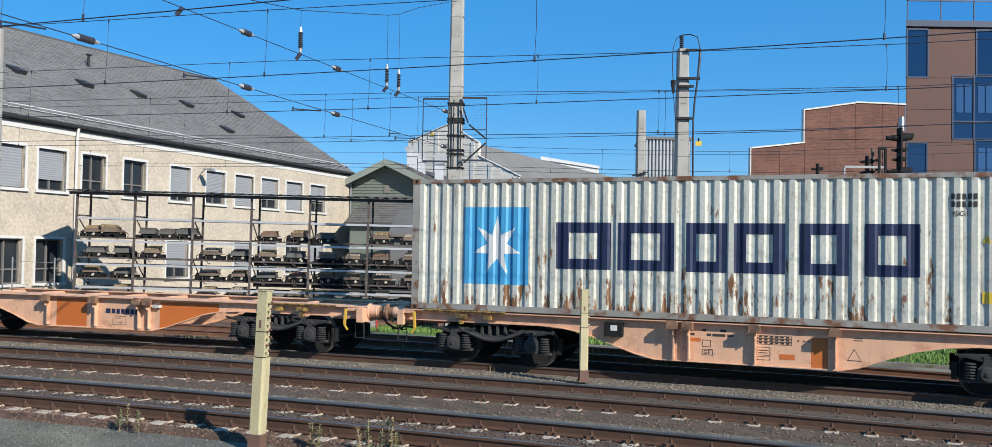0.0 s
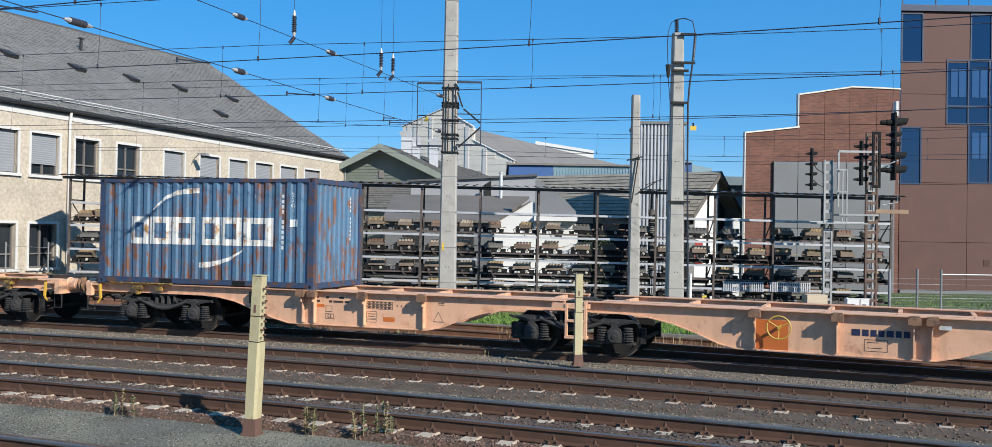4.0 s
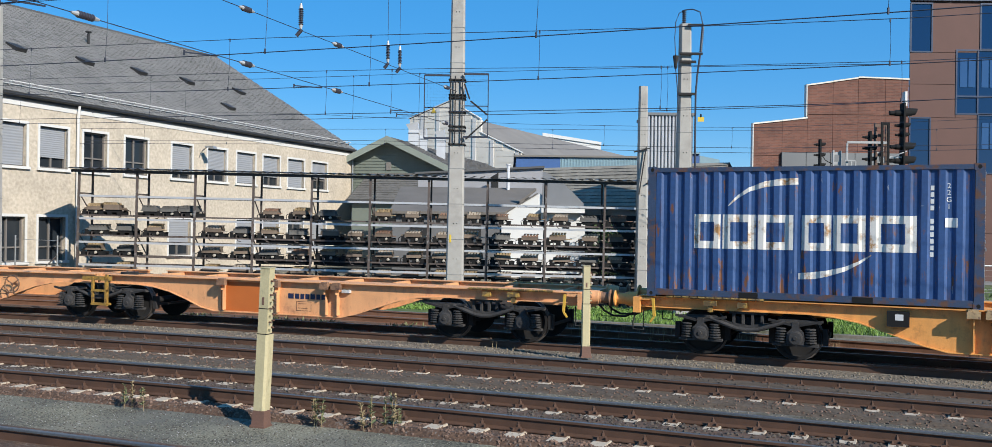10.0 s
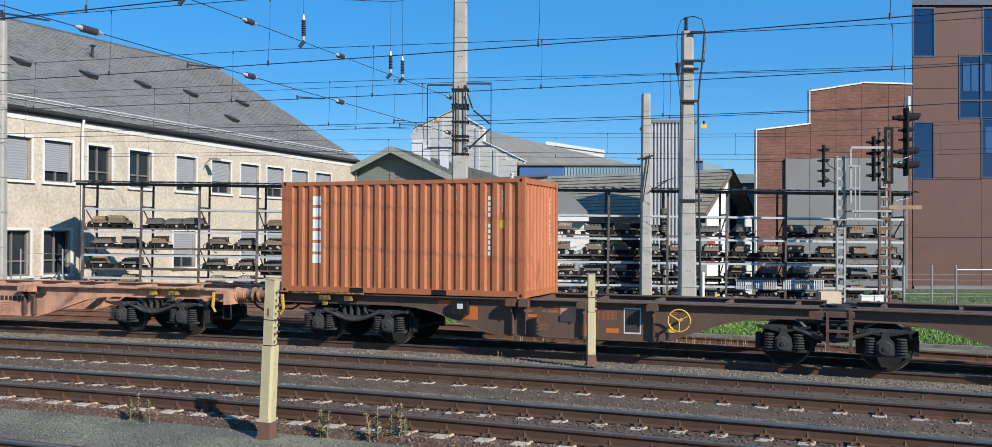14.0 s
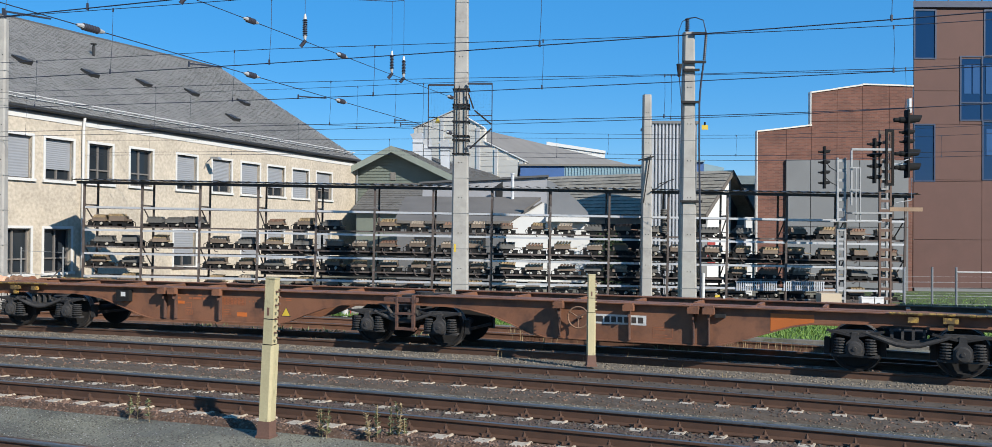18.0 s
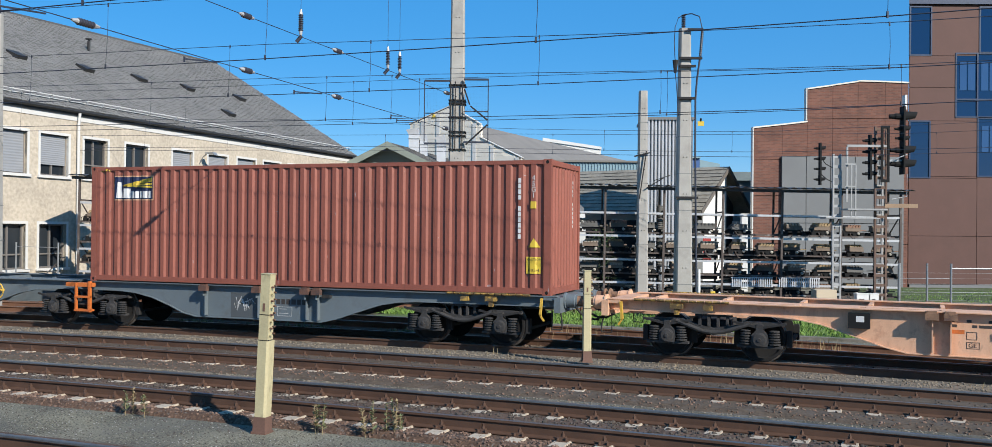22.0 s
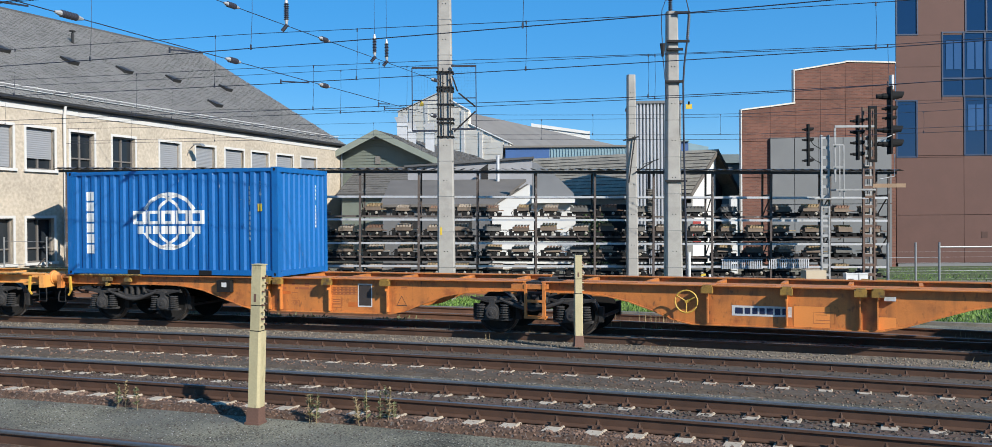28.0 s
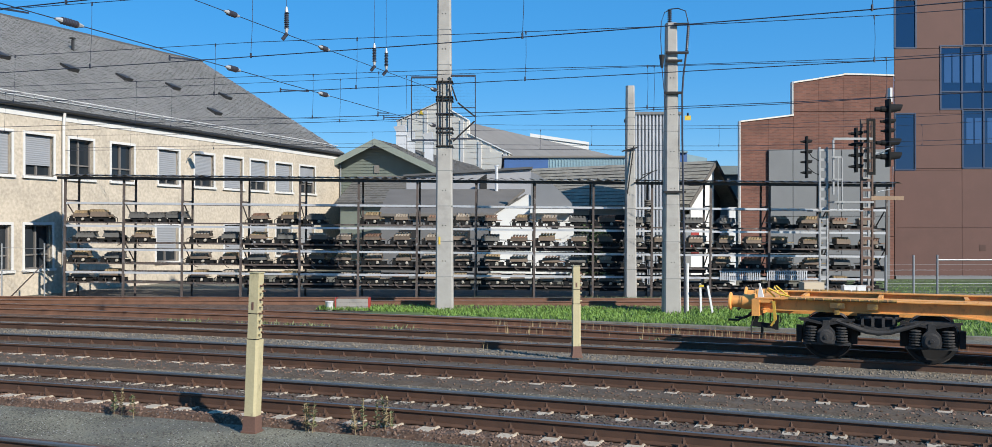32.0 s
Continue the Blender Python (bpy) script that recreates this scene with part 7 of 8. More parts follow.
def insulator(a, b, r=0.075, sheds=7):
    a, b = Vector(a), Vector(b)
    n = (b - a).length
    prof = [(0, 0.02)]
    for i in range(sheds):
        z = n * (i + 0.2) / sheds
        prof += [(z, 0.035), (z + n / sheds * 0.35, r), (z + n / sheds * 0.55, r), (z + n / sheds * 0.75, 0.035)]
    prof.append((n, 0.02))
    me = Mesher()
    me.lathe(a, b, prof, 10)
    return me


m1 = mast(-1.69, 30.58, 0.58, 0.40, 13.0, "tall grey concrete mast with cable cage")
cage = Mesher()
X0, X1 = -1.05, 1.02
for z in (5.58, 7.62):
    part("cage_beam", Mesher().box(X0, -0.22, -0.36, -0.30, z - 0.03, z + 0.03), M_DARKWIRE, m1)
    part("cage_beam", Mesher().box(0.22, X1, -0.36, -0.30, z + 0.02, z + 0.08), M_DARKWIRE, m1)
part("cage_frame", Mesher().box(X0 - 0.015, X0 + 0.015, -0.34, -0.31, 5.58, 7.62).box(X0, -0.22, -0.335, -0.315, 6.55, 6.58), M_DARKWIRE, m1)
part("cage_frame", Mesher().box(X1 - 0.015, X1 + 0.015, -0.34, -0.31, 5.62, 7.7).box(0.22, X1, -0.335, -0.315, 6.62, 6.65), M_DARKWIRE, m1)
me = Mesher()
for i in range(21):
    x = X0 + i * 0.1
    if abs(x) > 0.24:
        me.box(x - 0.0007, x + 0.0007, -0.327, -0.323, 6.6, 7.6)
for i in range(11):
    z = 6.6 + i * 0.1
    me.box(X0, -0.24, -0.327, -0.323, z - 0.0007, z + 0.0007).box(0.24, X1, -0.327, -0.323, z - 0.0007, z + 0.0007)
part("wire_mesh", me, M_DARKWIRE, m1, "fine wire mesh")
for x in (-0.2, -0.05, 0.18):
    part("upright_bar", Mesher().box(x - 0.018, x + 0.018, -0.355, -0.325, 5.4, 7.6), M_STEEL, m1)
for z in (7.5, 7.0, 6.9, 6.45, 5.98, 5.85, 5.4):
    part("clamp", Mesher().box(-0.27, 0.29, -0.31, 0.31, z - 0.02, z + 0.02), M_STEEL, m1)
me = Mesher()
me.bar((0.25, -0.34, 7.35), (0.42, -0.34, 6.85), 0.05).bar((0.45, -0.34, 6.8), (1.0, -0.34, 6.35), 0.05).bar((1.0, -0.34, 6.2), (0.3, -0.34, 5.55), 0.05)
part("strut", me, M_STEEL, m1)
part("yellow_mark", Mesher().box(-0.18, -0.12, -0.285, -0.272, 2.2, 2.45), M_YELLOW, m1)

m2 = mast(5.50, 29.3, 0.54, 0.34, 9.15, "grey concrete mast with cable head")
part("insulator", insulator((-0.04, 0, 9.125), (-0.04, 0, 9.6), 0.075, 8), M_INSUL, m2, smooth=True)
me = Mesher()
me.tube([(-0.04, 0, 9.58), (-0.2, -0.02, 9.5), (-0.31, -0.05, 9.2), (-0.34, -0.1, 8.7), (-0.33, -0.2, 8.15)], 0.014)
me.tube([(-0.04, 0, 9.6), (0.2, -0.1, 9.61), (0.42, -0.2, 9.5), (0.5, -0.25, 9.1)], 0.018)
me.tube([(0.43, -0.25, 8.2), (0.34, -0.26, 7.5), (0.30, -0.26, 6.9), (0.3, -0.27, 5.5), (0.33, -0.27, 3.5), (0.36, -0.28, 1.5), (0.36, -0.28, 0.0)], 0.03, 8)
me.tube([(-0.33, -0.25, 7.75), (-0.28, -0.26, 7.2), (-0.22, -0.27, 6.4)], 0.014)
part("cable", me, M_DARKWIRE, m2, "black power cable")
for x0, x1, z in ((0.05, 0.52, 9.08), (-0.2, 0.5, 8.19), (-0.2, 0.3, 7.94), (-0.26, 0.3, 6.94), (-0.28, 0.4, 3.85)):
    part("bracket", Mesher().box(x0, x1, -0.29, -0.2, z - 0.035, z + 0.035), M_STEEL, m2)
part("cable_head", insulator((0.5, -0.25, 9.04), (0.44, -0.25, 8.24), 0.05, 12), M_INSUL, m2, smooth=True)
part("cable_head", Mesher().rod((-0.33, -0.25, 8.12), (-0.33, -0.25, 7.72), 0.09, 8, 0.04), M_STEEL, m2)
m3 = mast(5.09, 35.4, 0.44, 0.31, 8.1, "short grey concrete mast")
me = Mesher()
me.bar((-0.35, -0.25, 5.6), (0.25, -0.25, 5.75), 0.05).bar((0.1, -0.28, 5.8), (-0.15, -0.28, 4.0), 0.04).bar((0.1, -0.28, 4.4), (0.75, -0.28, 4.8), 0.04).bar((0.4, -0.28, 4.7), (1.0, -0.28, 4.9), 0.03)
part("bracket", me, M_STEEL, m3)
mast(-16.85, 30.5, 0.36, 0.26, 9.75, "slim grey concrete mast beside the house")
mast(-16.0, -13.0, 0.58, 0.4, 13.0, "tall grey concrete mast across the yard")
sg = thing("hanging_sign", "small yellow number plate hung from a wire", "sign")
part("plate", Mesher().box(6.05, 6.25, 29.9, 29.91, 5.92, 6.07), M_YELLOW, sg)
part("hook", Mesher().rod((6.15, 29.905, 6.07), (6.15, 29.905, 6.16), 0.03, 6), M_BLACK, sg)

wires = thing("overhead_line", "contact wires, carrying cables and droppers over the tracks", "overhead line")


# each line: sideways place, then heights of contact wire and carrying cable along the track, and where the droppers hang
LINES = [
    (-11.3, [(-74, 5.3), (-11, 5.215), (0, 5.2)], [(-74, 6.9), (-12, 6.4), (0, 6.2)], (-22.6, -17.0, -11.25, -9.83, -3.0)),
    (-7.42, [(-74, 5.3), (-16, 5.26), (-6, 5.21), (1, 5.18), (50, 5.2)], [(-74, 6.6), (-15, 6.38), (-10, 6.3), (-5, 6.15), (0, 6.06), (12, 6.0), (50, 6.9)], (-25.0, -19.2, -13.29, -9.94, -5.16, -0.36, 5.0)),
    (-3.56, [(-74, 5.6), (-20, 5.38), (-13, 5.3), (-7.5, 5.25), (-3, 5.21), (1, 5.17), (50, 5.2)], [(-74, 6.9), (-20, 6.44), (-13, 6.37), (-8.8, 6.23), (-4, 6.04), (-0.5, 5.92), (12, 5.75), (50, 6.9)], (-24.5, -19.0, -13.58, -10.17, -6.55, -0.43, 5.4)),
    (0.0, [(-74, 5.6), (-15.5, 5.23), (-9.3, 5.15), (-4.9, 5.07), (-2, 5.04), (50, 5.1)], [(-74, 6.9), (-15.5, 6.32), (-10.5, 6.2), (-4.7, 5.97), (-0.2, 5.82), (12, 5.7), (50, 6.7)], (-24.0, -18.5, -13.29, -11.51, -5.03, -0.3, 5.6)),
    (branch_off, [(-74, 5.8), (-17.8, 5.55), (-10.6, 5.48), (-5.5, 5.38), (-2.3, 5.32), (50, 5.2)], [(-74, 7.2), (-17.8, 6.78), (-12, 6.7), (-5.6, 6.46), (-0.2, 6.13), (12, 5.8), (50, 6.7)], (-26.0, -20.0, -14.41, -12.35, -5.49, 1.5)),
    (12.5, [(-74, 6.3), (-19, 5.63), (-8.6, 5.22), (-4.8, 5.05), (50, 5.0)], [(-74, 7.2), (-13, 6.1), (-8.6, 5.94), (0, 5.7), (50, 6.4)], (-30.0, -24.0, -17.5, -11.25, -6.49, 0.5)),
    (13.1, [(-74, 6.4), (-19, 5.82), (-13, 5.6), (-4.8, 5.27), (50, 5.0)], [(-74, 8.0), (-22, 7.0), (-13, 6.35), (-4.8, 5.97), (50, 6.6)], (-28.0, -21.5, -15.0, -9.61, -5.41)),
]
for off, low, high, drops in LINES:
    fn = off if callable(off) else (lambda s, o=off: o)
    ss = [-74 + 2.05 * i for i in range(61)]

    def level(q, s):
        return float(np.interp(s, [a for a, z in q], [z for a, z in q]))
    me = Mesher()
    me.tube([on_track(s, fn(s), level(low, s)).translation for s in ss], 0.0078, 5)
    part("contact_wire", me, M_DARKWIRE, wires)
    me = Mesher()
    me.tube([on_track(s, fn(s) + 0.05, level(high, s)).translation for s in ss], 0.0066, 5)
    part("carrying_cable", me, M_DARKWIRE, wires)
    for s in drops:
        a, b = on_track(s, fn(s) + 0.05, level(high, s)).translation, on_track(s, fn(s), level(low, s)).translation
        me = Mesher()
        me.tube([a, a.lerp(b, 0.5) + Vector((0.012, 0, 0)), b], 0.004, 4)
        me.rod(b - Vector((0, 0, 0.02)), b + Vector((0, 0, 0.06)), 0.016, 5).rod(a - Vector((0, 0, 0.05)), a + Vector((0, 0, 0.015)), 0.014, 5)
        part("dropper", me, M_DARKWIRE, wires)

SPAN = Vector((-0.317, -0.948, 0))


def on_span(k, z):
    """A point of the cross span, k metres out from the mast towards the platform."""
    return Vector((-1.69, 30.3, z)) + SPAN * k


M_CAP = mat("galvanised_insulator_cap", (0.42, 0.42, 0.41), rough=0.5, metal=0.3, var=0.15)


def bead(a, b, r, sheds):
    """A ribbed insulator between two pale metal caps."""
    d = (b - a).normalized()
    part("insulator", insulator(a + d * 0.06, b - d * 0.06, r, sheds), M_INSUL, wires, "dark ribbed insulator", smooth=True)
    part("end_cap", Mesher().rod(a - d * 0.06, a + d * 0.06, r * 0.35, 8, r * 0.75), M_CAP, wires)
    part("end_cap", Mesher().rod(b - d * 0.06, b + d * 0.06, r * 0.75, 8, r * 0.35), M_CAP, wires)


for z, z_end, beads in ((5.715, 5.845, (16.21, 11.73, 7.93, 0.95)), (6.85, 6.955, (11.77, 7.92, 0.86))):
    me = Mesher()
    me.tube([on_span(0, z), on_span(45, z + (z_end - z) * 2.0)], 0.0085, 5)
    part("cross_span", me, M_DARKWIRE, wires)
    for k in beads:
        h = 0.24 if k > 15 else 0.2
        zk = z + (z_end - z) * k / 22.5
        bead(on_span(k - h, zk), on_span(k + h, zk), 0.062, 6)
me = Mesher()
me.tube([on_span(0, 10.6), on_span(3.04, 9.62), on_span(4.41, 9.08), on_span(5.14, 8.88), on_span(9.65, 7.9), on_span(11.83, 7.6), on_span(22, 7.9), on_span(45, 10.5)], 0.009, 5)
part("span_cable", me, M_DARKWIRE, wires)
for k, top in ((9.65, 7.9), (5.13, 8.88), (4.37, 9.08), (13.85, 7.62)):
    p = on_span(k, 6.9)
    me = Mesher()
    me.tube([p + Vector((0, 0, 0.5)), on_span(k, top)], 0.005, 4)
    part("hanger", me, M_DARKWIRE, wires)
    if k < 12:
        bead(p + Vector((0, 0, 0.56)), p + Vector((0, 0, 0.06)), 0.06, 9)
    part("clamp", Mesher().rod(p + Vector((0.02, 0, 0.02)), p + Vector((-0.10, 0, -0.13)), 0.045, 8), M_INSUL, wires)
for k0, z0, k1, z1 in ((9.91, 5.574, 8.67, 5.731), (4.9, 5.624, 4.2, 5.723), (4.53, 5.543, 3.19, 5.71), (13.74, 5.643, 12.76, 5.775), (17.91, 5.676, 17.04, 5.785)):
    me = Mesher()
    me.bar(on_span(k0, z0 + 0.03), on_span(k1, z1), 0.025).bar(on_span(k0, z0 - 0.03), on_span(k0, z0 + 0.07), 0.03)
    part("steady_arm", me, M_DARKWIRE, wires)

# ---- signals ----


def lattice(t, x, y, w, h, material):
    for q in (-1, 1):
        part("post", Mesher().box(x + q * w - 0.03, x + q * w + 0.03, y - 0.05, y + 0.05, 0, h), material, t)
    n = int(h / 0.34)
    for i in range(n):
        z = 0.2 + i * h / n
        part("batten", Mesher().box(x - w + 0.03, x + w - 0.03, y - 0.04, y + 0.04, z, z + 0.10), material, t)


def signal_head(t, x, y, z0, z1, lamps, r):
    """A black head seen from its edge; lamps are (height from 0 to 1, hood size)."""
    part("back_board", Mesher().box(x - 0.03, x + 0.03, y - r * 1.15, y + r * 1.15, z0, z1), M_BLACK, t)
    for k, size in lamps:
        z, q = z0 + (z1 - z0) * k, r * size
        me = Mesher()
        seg, reach = 14, q * 2.6
        rim = [-0.75 + 4.64 * i / seg for i in range(seg + 1)]  # a hood longer above than below
        for a0, a1 in zip(rim, rim[1:]):
            e0, e1 = [reach * (0.86 + 0.14 * math.sin(a)) for a in (a0, a1)]
            p = [(x + 0.03, y + q * math.cos(a0), z + q * math.sin(a0)), (x + 0.03, y + q * math.cos(a1), z + q * math.sin(a1)),
                 (x + e1, y + q * 0.95 * math.cos(a1), z + 0.1 * q + q * 0.8 * math.sin(a1)), (x + e0, y + q * 0.95 * math.cos(a0), z + 0.1 * q + q * 0.8 * math.sin(a0))]
            me.poly(p)
            me.poly([(a, y + (b - y) * 0.94, z + (c - z) * 0.94) for a, b, c in reversed(p)])
        part("visor", me, M_BLACK, t)
        part("lamp_housing", Mesher().lathe((x - 0.03, y, z), (x - 1, y, z), [(0, q * 0.62), (q * 1.2, q * 0.58), (q * 1.5, q * 0.42), (q * 2.3, q * 0.4), (q * 2.35, q * 0.2)], 10), M_BLACK, t)


EVEN = [(0.13, 1.0), (0.38, 1.0), (0.62, 1.0), (0.87, 1.0)]
M_BROWNST = mat("brown_lattice_steel", (0.12, 0.072, 0.052), rough=0.75, var=0.25)
sig1 = thing("signal_mast", "grey lattice signal mast with small black signal", "railway signal", "signal masts", m=pose(11.72, 33.4, GROUND_Z))
M_GREYST = mat("grey_lattice_steel", (0.29, 0.29, 0.285), rough=0.6, var=0.2, scale=4)
lattice(sig1, 0, 0, 0.13, 5.6, M_GREYST)
signal_head(sig1, -0.60, 0, 4.5, 6.0, EVEN, 0.08)
me = Mesher()
me.tube([(-0.58, 0, 5.5), (-0.4, 0, 5.25), (-0.13, 0, 5.1)], 0.015).tube([(-0.58, 0, 4.9), (-0.35, 0, 4.7), (-0.13, 0, 4.6)], 0.015)
part("cable", me, M_BLACK, sig1)
me = Mesher()
me.box(-0.5, 1.3, -0.35, 0.25, 3.3, 3.35)
part("platform", me, M_GREYST, sig1, "grey steel maintenance platform")
me = Mesher()
for x in (0.40, 0.55):
    me.box(x - 0.02, x + 0.02, -0.35, -0.32, 3.36, 5.2)
me.box(0.17, 0.55, -0.352, -0.322, 5.2, 5.25).box(0.17, 0.55, -0.352, -0.322, 4.42, 4.46)
part("guard_rail", me, M_GREYST, sig1)
sig2 = thing("signal_mast", "brown lattice signal mast with large black signal heads", "railway signal", "signal masts", m=pose(13.27, 33.4, GROUND_Z))
lattice(sig2, 0, 0, 0.19, 6.6, M_BROWNST)
lattice(sig2, 0.08, 0.35, 0.12, 6.0, M_GREYST)
signal_head(sig2, 0.77, 0, 4.9, 7.32, [(0.15, 1.1), (0.355, 1.05), (0.53, 0.6), (0.67, 0.65), (0.853, 1.15)], 0.165)
signal_head(sig2, -0.38, 0, 4.7, 6.3, EVEN, 0.1)
part("lens_plate", Mesher().box(0.80, 0.88, -0.12, 0.12, 7.2, 7.72), M_PLATEWHITE, sig2)
me = Mesher()
me.box(-0.10, -0.02, -0.3, -0.24, 4.6, 6.6).box(0.12, 0.2, -0.3, -0.24, 4.6, 6.6).box(-0.02, 0.12, -0.3, -0.24, 6.5, 6.6).box(-0.02, 0.12, -0.3, -0.24, 4.6, 4.7)
part("cable_frame", me, M_BLACK, sig2, "black cable frame")
me = Mesher()
me.box(-1.28, 0.12, -0.28, -0.22, 5.84, 5.92).box(-1.31, -1.25, -0.28, -0.22, 3.9, 5.84).box(-1.3, 0.1, -0.4, 0.2, 3.6, 3.66)
part("gantry_arm", me, M_GREYST, sig2)
me = Mesher()
me.tube([(0.2, -0.2, 5.3), (0.6, -0.25, 5.5), (0.9, -0.1, 5.6)], 0.02).tube([(0.9, -0.1, 4.9), (0.85, -0.2, 4.1), (0.3, -0.25, 4.0)], 0.02).box(0.2, 0.9, -0.05, 0.05, 5.35, 5.42)
part("bracket", me, M_GALV, sig2)
part("name_board", Mesher().box(0.05, 1.2, -0.3, -0.26, 3.70, 3.84), mat("rusty_board", (0.288, 0.192, 0.12), rough=0.8, var=0.3), sig2)
# ribbed panels and a corrugated pipe kept in the rack
for a, b in ((8.6, 10.2), (10.4, 12.0)):
    rp = thing("ribbed_panel", "pale ribbed metal panel lying against the rack", "panel", "ribbed panels")
    part("frame", Mesher().box(a, b, 35.96, 35.99, 0.43, 0.47).box(a, b, 35.96, 35.99, 0.76, 0.80), M_PIPE, rp)
    for i in range(19):
        x = a + 0.03 + i * (b - a - 0.1) / 18
        part("rib", Mesher().box(x, x + 0.04, 35.92, 35.958, 0.43, 0.80), M_PIPE, rp)
hose = thing("corrugated_pipe", "grey corrugated pipe standing on the rack", "pipe", m=pose(5.93, 36.45, 1.15))
line = []
for i in range(30):
    line += [(i * 0.08, 0.115), (i * 0.08 + 0.02, 0.14), (i * 0.08 + 0.045, 0.14), (i * 0.08 + 0.065, 0.115)]
part("pipe", Mesher().lathe((0, 0, 0), (0, 0, 1), line, 12), M_UNITG, hose)
pil = thing("gate_pillar", "white rendered gate pillar behind the rack", "pillar")
part("pillar", Mesher().box(11.0, 11.3, 44.0, 44.3, -0.3, 3.3), M_WALLW, pil)
part("cap", Mesher().box(10.95, 11.35, 43.95, 44.35, 3.3, 3.4), M_TRIM, pil)
bank = Mesher()
bank.hexa([(15.5, 38.2, -0.3), (36, 38.2, -0.3), (36, 47.5, -0.3), (17.0, 47.5, -0.3), (15.8, 38.5, -0.235), (35.8, 38.5, -0.235), (35.8, 47.4, -0.2), (17.2, 47.4, -0.2)])
tagged(part("grass_bank", bank, mat("mown_grass_soil", (0.056, 0.08, 0.024), rough=0.95, var=0.4, scale=2, fine=20, grain=1.2), None), "green grass strip at the foot of the tower", "ground", kind="structure")
# pipe barrier beside the rack and a shrub behind it
bar = thing("pipe_barrier", "thin grey pipe barrier with a slanting stay beside the rack", "barrier")
for x in (-18.55, -16.95):
    part("post", Mesher().rod((x, 35, GROUND_Z), (x, 35, 1.9), 0.03, 8), M_GALV, bar)
part("stay", Mesher().rod((-18.3, 34.97, -0.2), (-17.0, 34.97, 1.1), 0.025, 8), M_RUSTST, bar)
part("wire", Mesher().rod((-18.55, 35, 1.75), (-16.95, 35, 1.7), 0.008, 5), M_GALV, bar)
part("wire", Mesher().rod((-18.55, 35, 0.9), (-16.95, 35, 0.8), 0.008, 5), M_GALV, bar)
shrub = thing("shrub", "dark green leafy shrub between the sheds", "shrub", m=pose(4.75, 46.3, GROUND_Z))
for a in range(5):
    part("stem", Mesher().rod((0.1 * a - 0.2, 0.05 * (a % 2), 0), (0.28 * a - 0.56, 0.1 * (a % 3), 2.1), 0.02, 5), M_RUSTST, shrub)
random.seed(77)
v, f = [], []
for i in range(1500):
    c = Vector((random.gauss(0, 0.42), random.gauss(0, 0.3), random.uniform(0.4, 2.9)))
    a, b = Vector((random.gauss(0, 1), random.gauss(0, 1), random.gauss(0, 1))).normalized(), Vector((random.gauss(0, 1), random.gauss(0, 1), random.gauss(0, 1))).normalized()
    k = len(v)
    v += [tuple(c - a * 0.07), tuple(c + b * 0.03), tuple(c + a * 0.07), tuple(c - b * 0.03)]
    f.append((k, k + 1, k + 2, k + 3))
me = bpy.data.meshes.new("leaves")
me.from_pydata(v, [], f)
me.materials.append(mat("shrub_leaf", (0.048, 0.08, 0.024), rough=0.6, var=0.4, bump=0))
part("leaves", me, None, shrub)
# small spare parts on the ground, fence
crate = thing("beige_crate", "pale beige box beside the signal mast", "box")
part("box", Mesher().box(10.7, 11.4, 32.4, 33.0, GROUND_Z, 0.56), mat("beige_board", (0.50, 0.41, 0.29), rough=0.8, var=0.1), crate)
for x, w in ((12.2, 0.42), (12.66, 0.3)):
    b = thing("white_cabinet", "small white lineside cabinet on the gravel", "cabinet", "white cabinets")
    part("body", Mesher().box(x, x + w, 32.7, 33.0, GROUND_Z, 0.39), M_WHITE, b)
    part("lid", Mesher().box(x - 0.01, x + w + 0.01, 32.69, 33.01, 0.392, 0.43), M_WHITE, b)
    part("label_bar", Mesher().box(x + 0.06, x + w * 0.6, 32.695, 32.699, 0.2, 0.24).box(x + 0.06, x + w * 0.5, 32.695, 32.699, 0.1, 0.14), M_INK, b)
fence = thing("mesh_fence", "galvanised pipe fence with thin mesh", "fence")
for x in (14.3, 15.3, 16.17, 19.5, 23.0):
    part("post", Mesher().rod((x, 34.2, GROUND_Z), (x, 34.2, 1.45), 0.04, 8), M_GALV, fence)
me = Mesher()
me.rod((16.17, 34.2, 1.27), (23.0, 34.2, 1.27), 0.03, 6).rod((14.3, 34.2, 0.9), (16.17, 34.2, 0.9), 0.01, 5).rod((14.15, 34.2, 0.4), (23, 34.2, 0.4), 0.01, 5)
part("rail", me, M_GALV, fence)
me = Mesher()
for i in range(6):
    me.box(14.2, 23, 34.215, 34.22, 0.2 * i + 0.1, 0.2 * i + 0.106)
part("mesh_wire", me, M_GALV, fence)
for x, y, z in ((5.98, 29.2, 1.62), (14.16, 33.9, 1.66)):
    p = thing("steel_pole", "pale painted steel pole", "pole", "pale poles", m=pose(x, y, GROUND_Z))
    part("pole", Mesher().rod((0, 0, 0), (0, 0, z), 0.05, 10), M_WHITE if x < 10 else M_GALV, p)
tr = thing("trestle", "two white leaning stakes with yellow tip", "trestle")
part("stake", Mesher().bar((6.35, 28.9, GROUND_Z), (6.32, 28.9, 0.65), 0.06), M_WHITE, tr)
part("stake", Mesher().bar((6.72, 28.9, GROUND_Z), (6.55, 28.9, 0.68), 0.06), M_WHITE, tr)
part("tip", Mesher().bar((6.28, 28.88, 0.66), (6.42, 28.88, 0.68), 0.06), M_YELLOW, tr)
tg = thing("wooden_trough", "weathered board box with red steel ends", "box", m=pose(-4.74, 30.95, GROUND_Z))
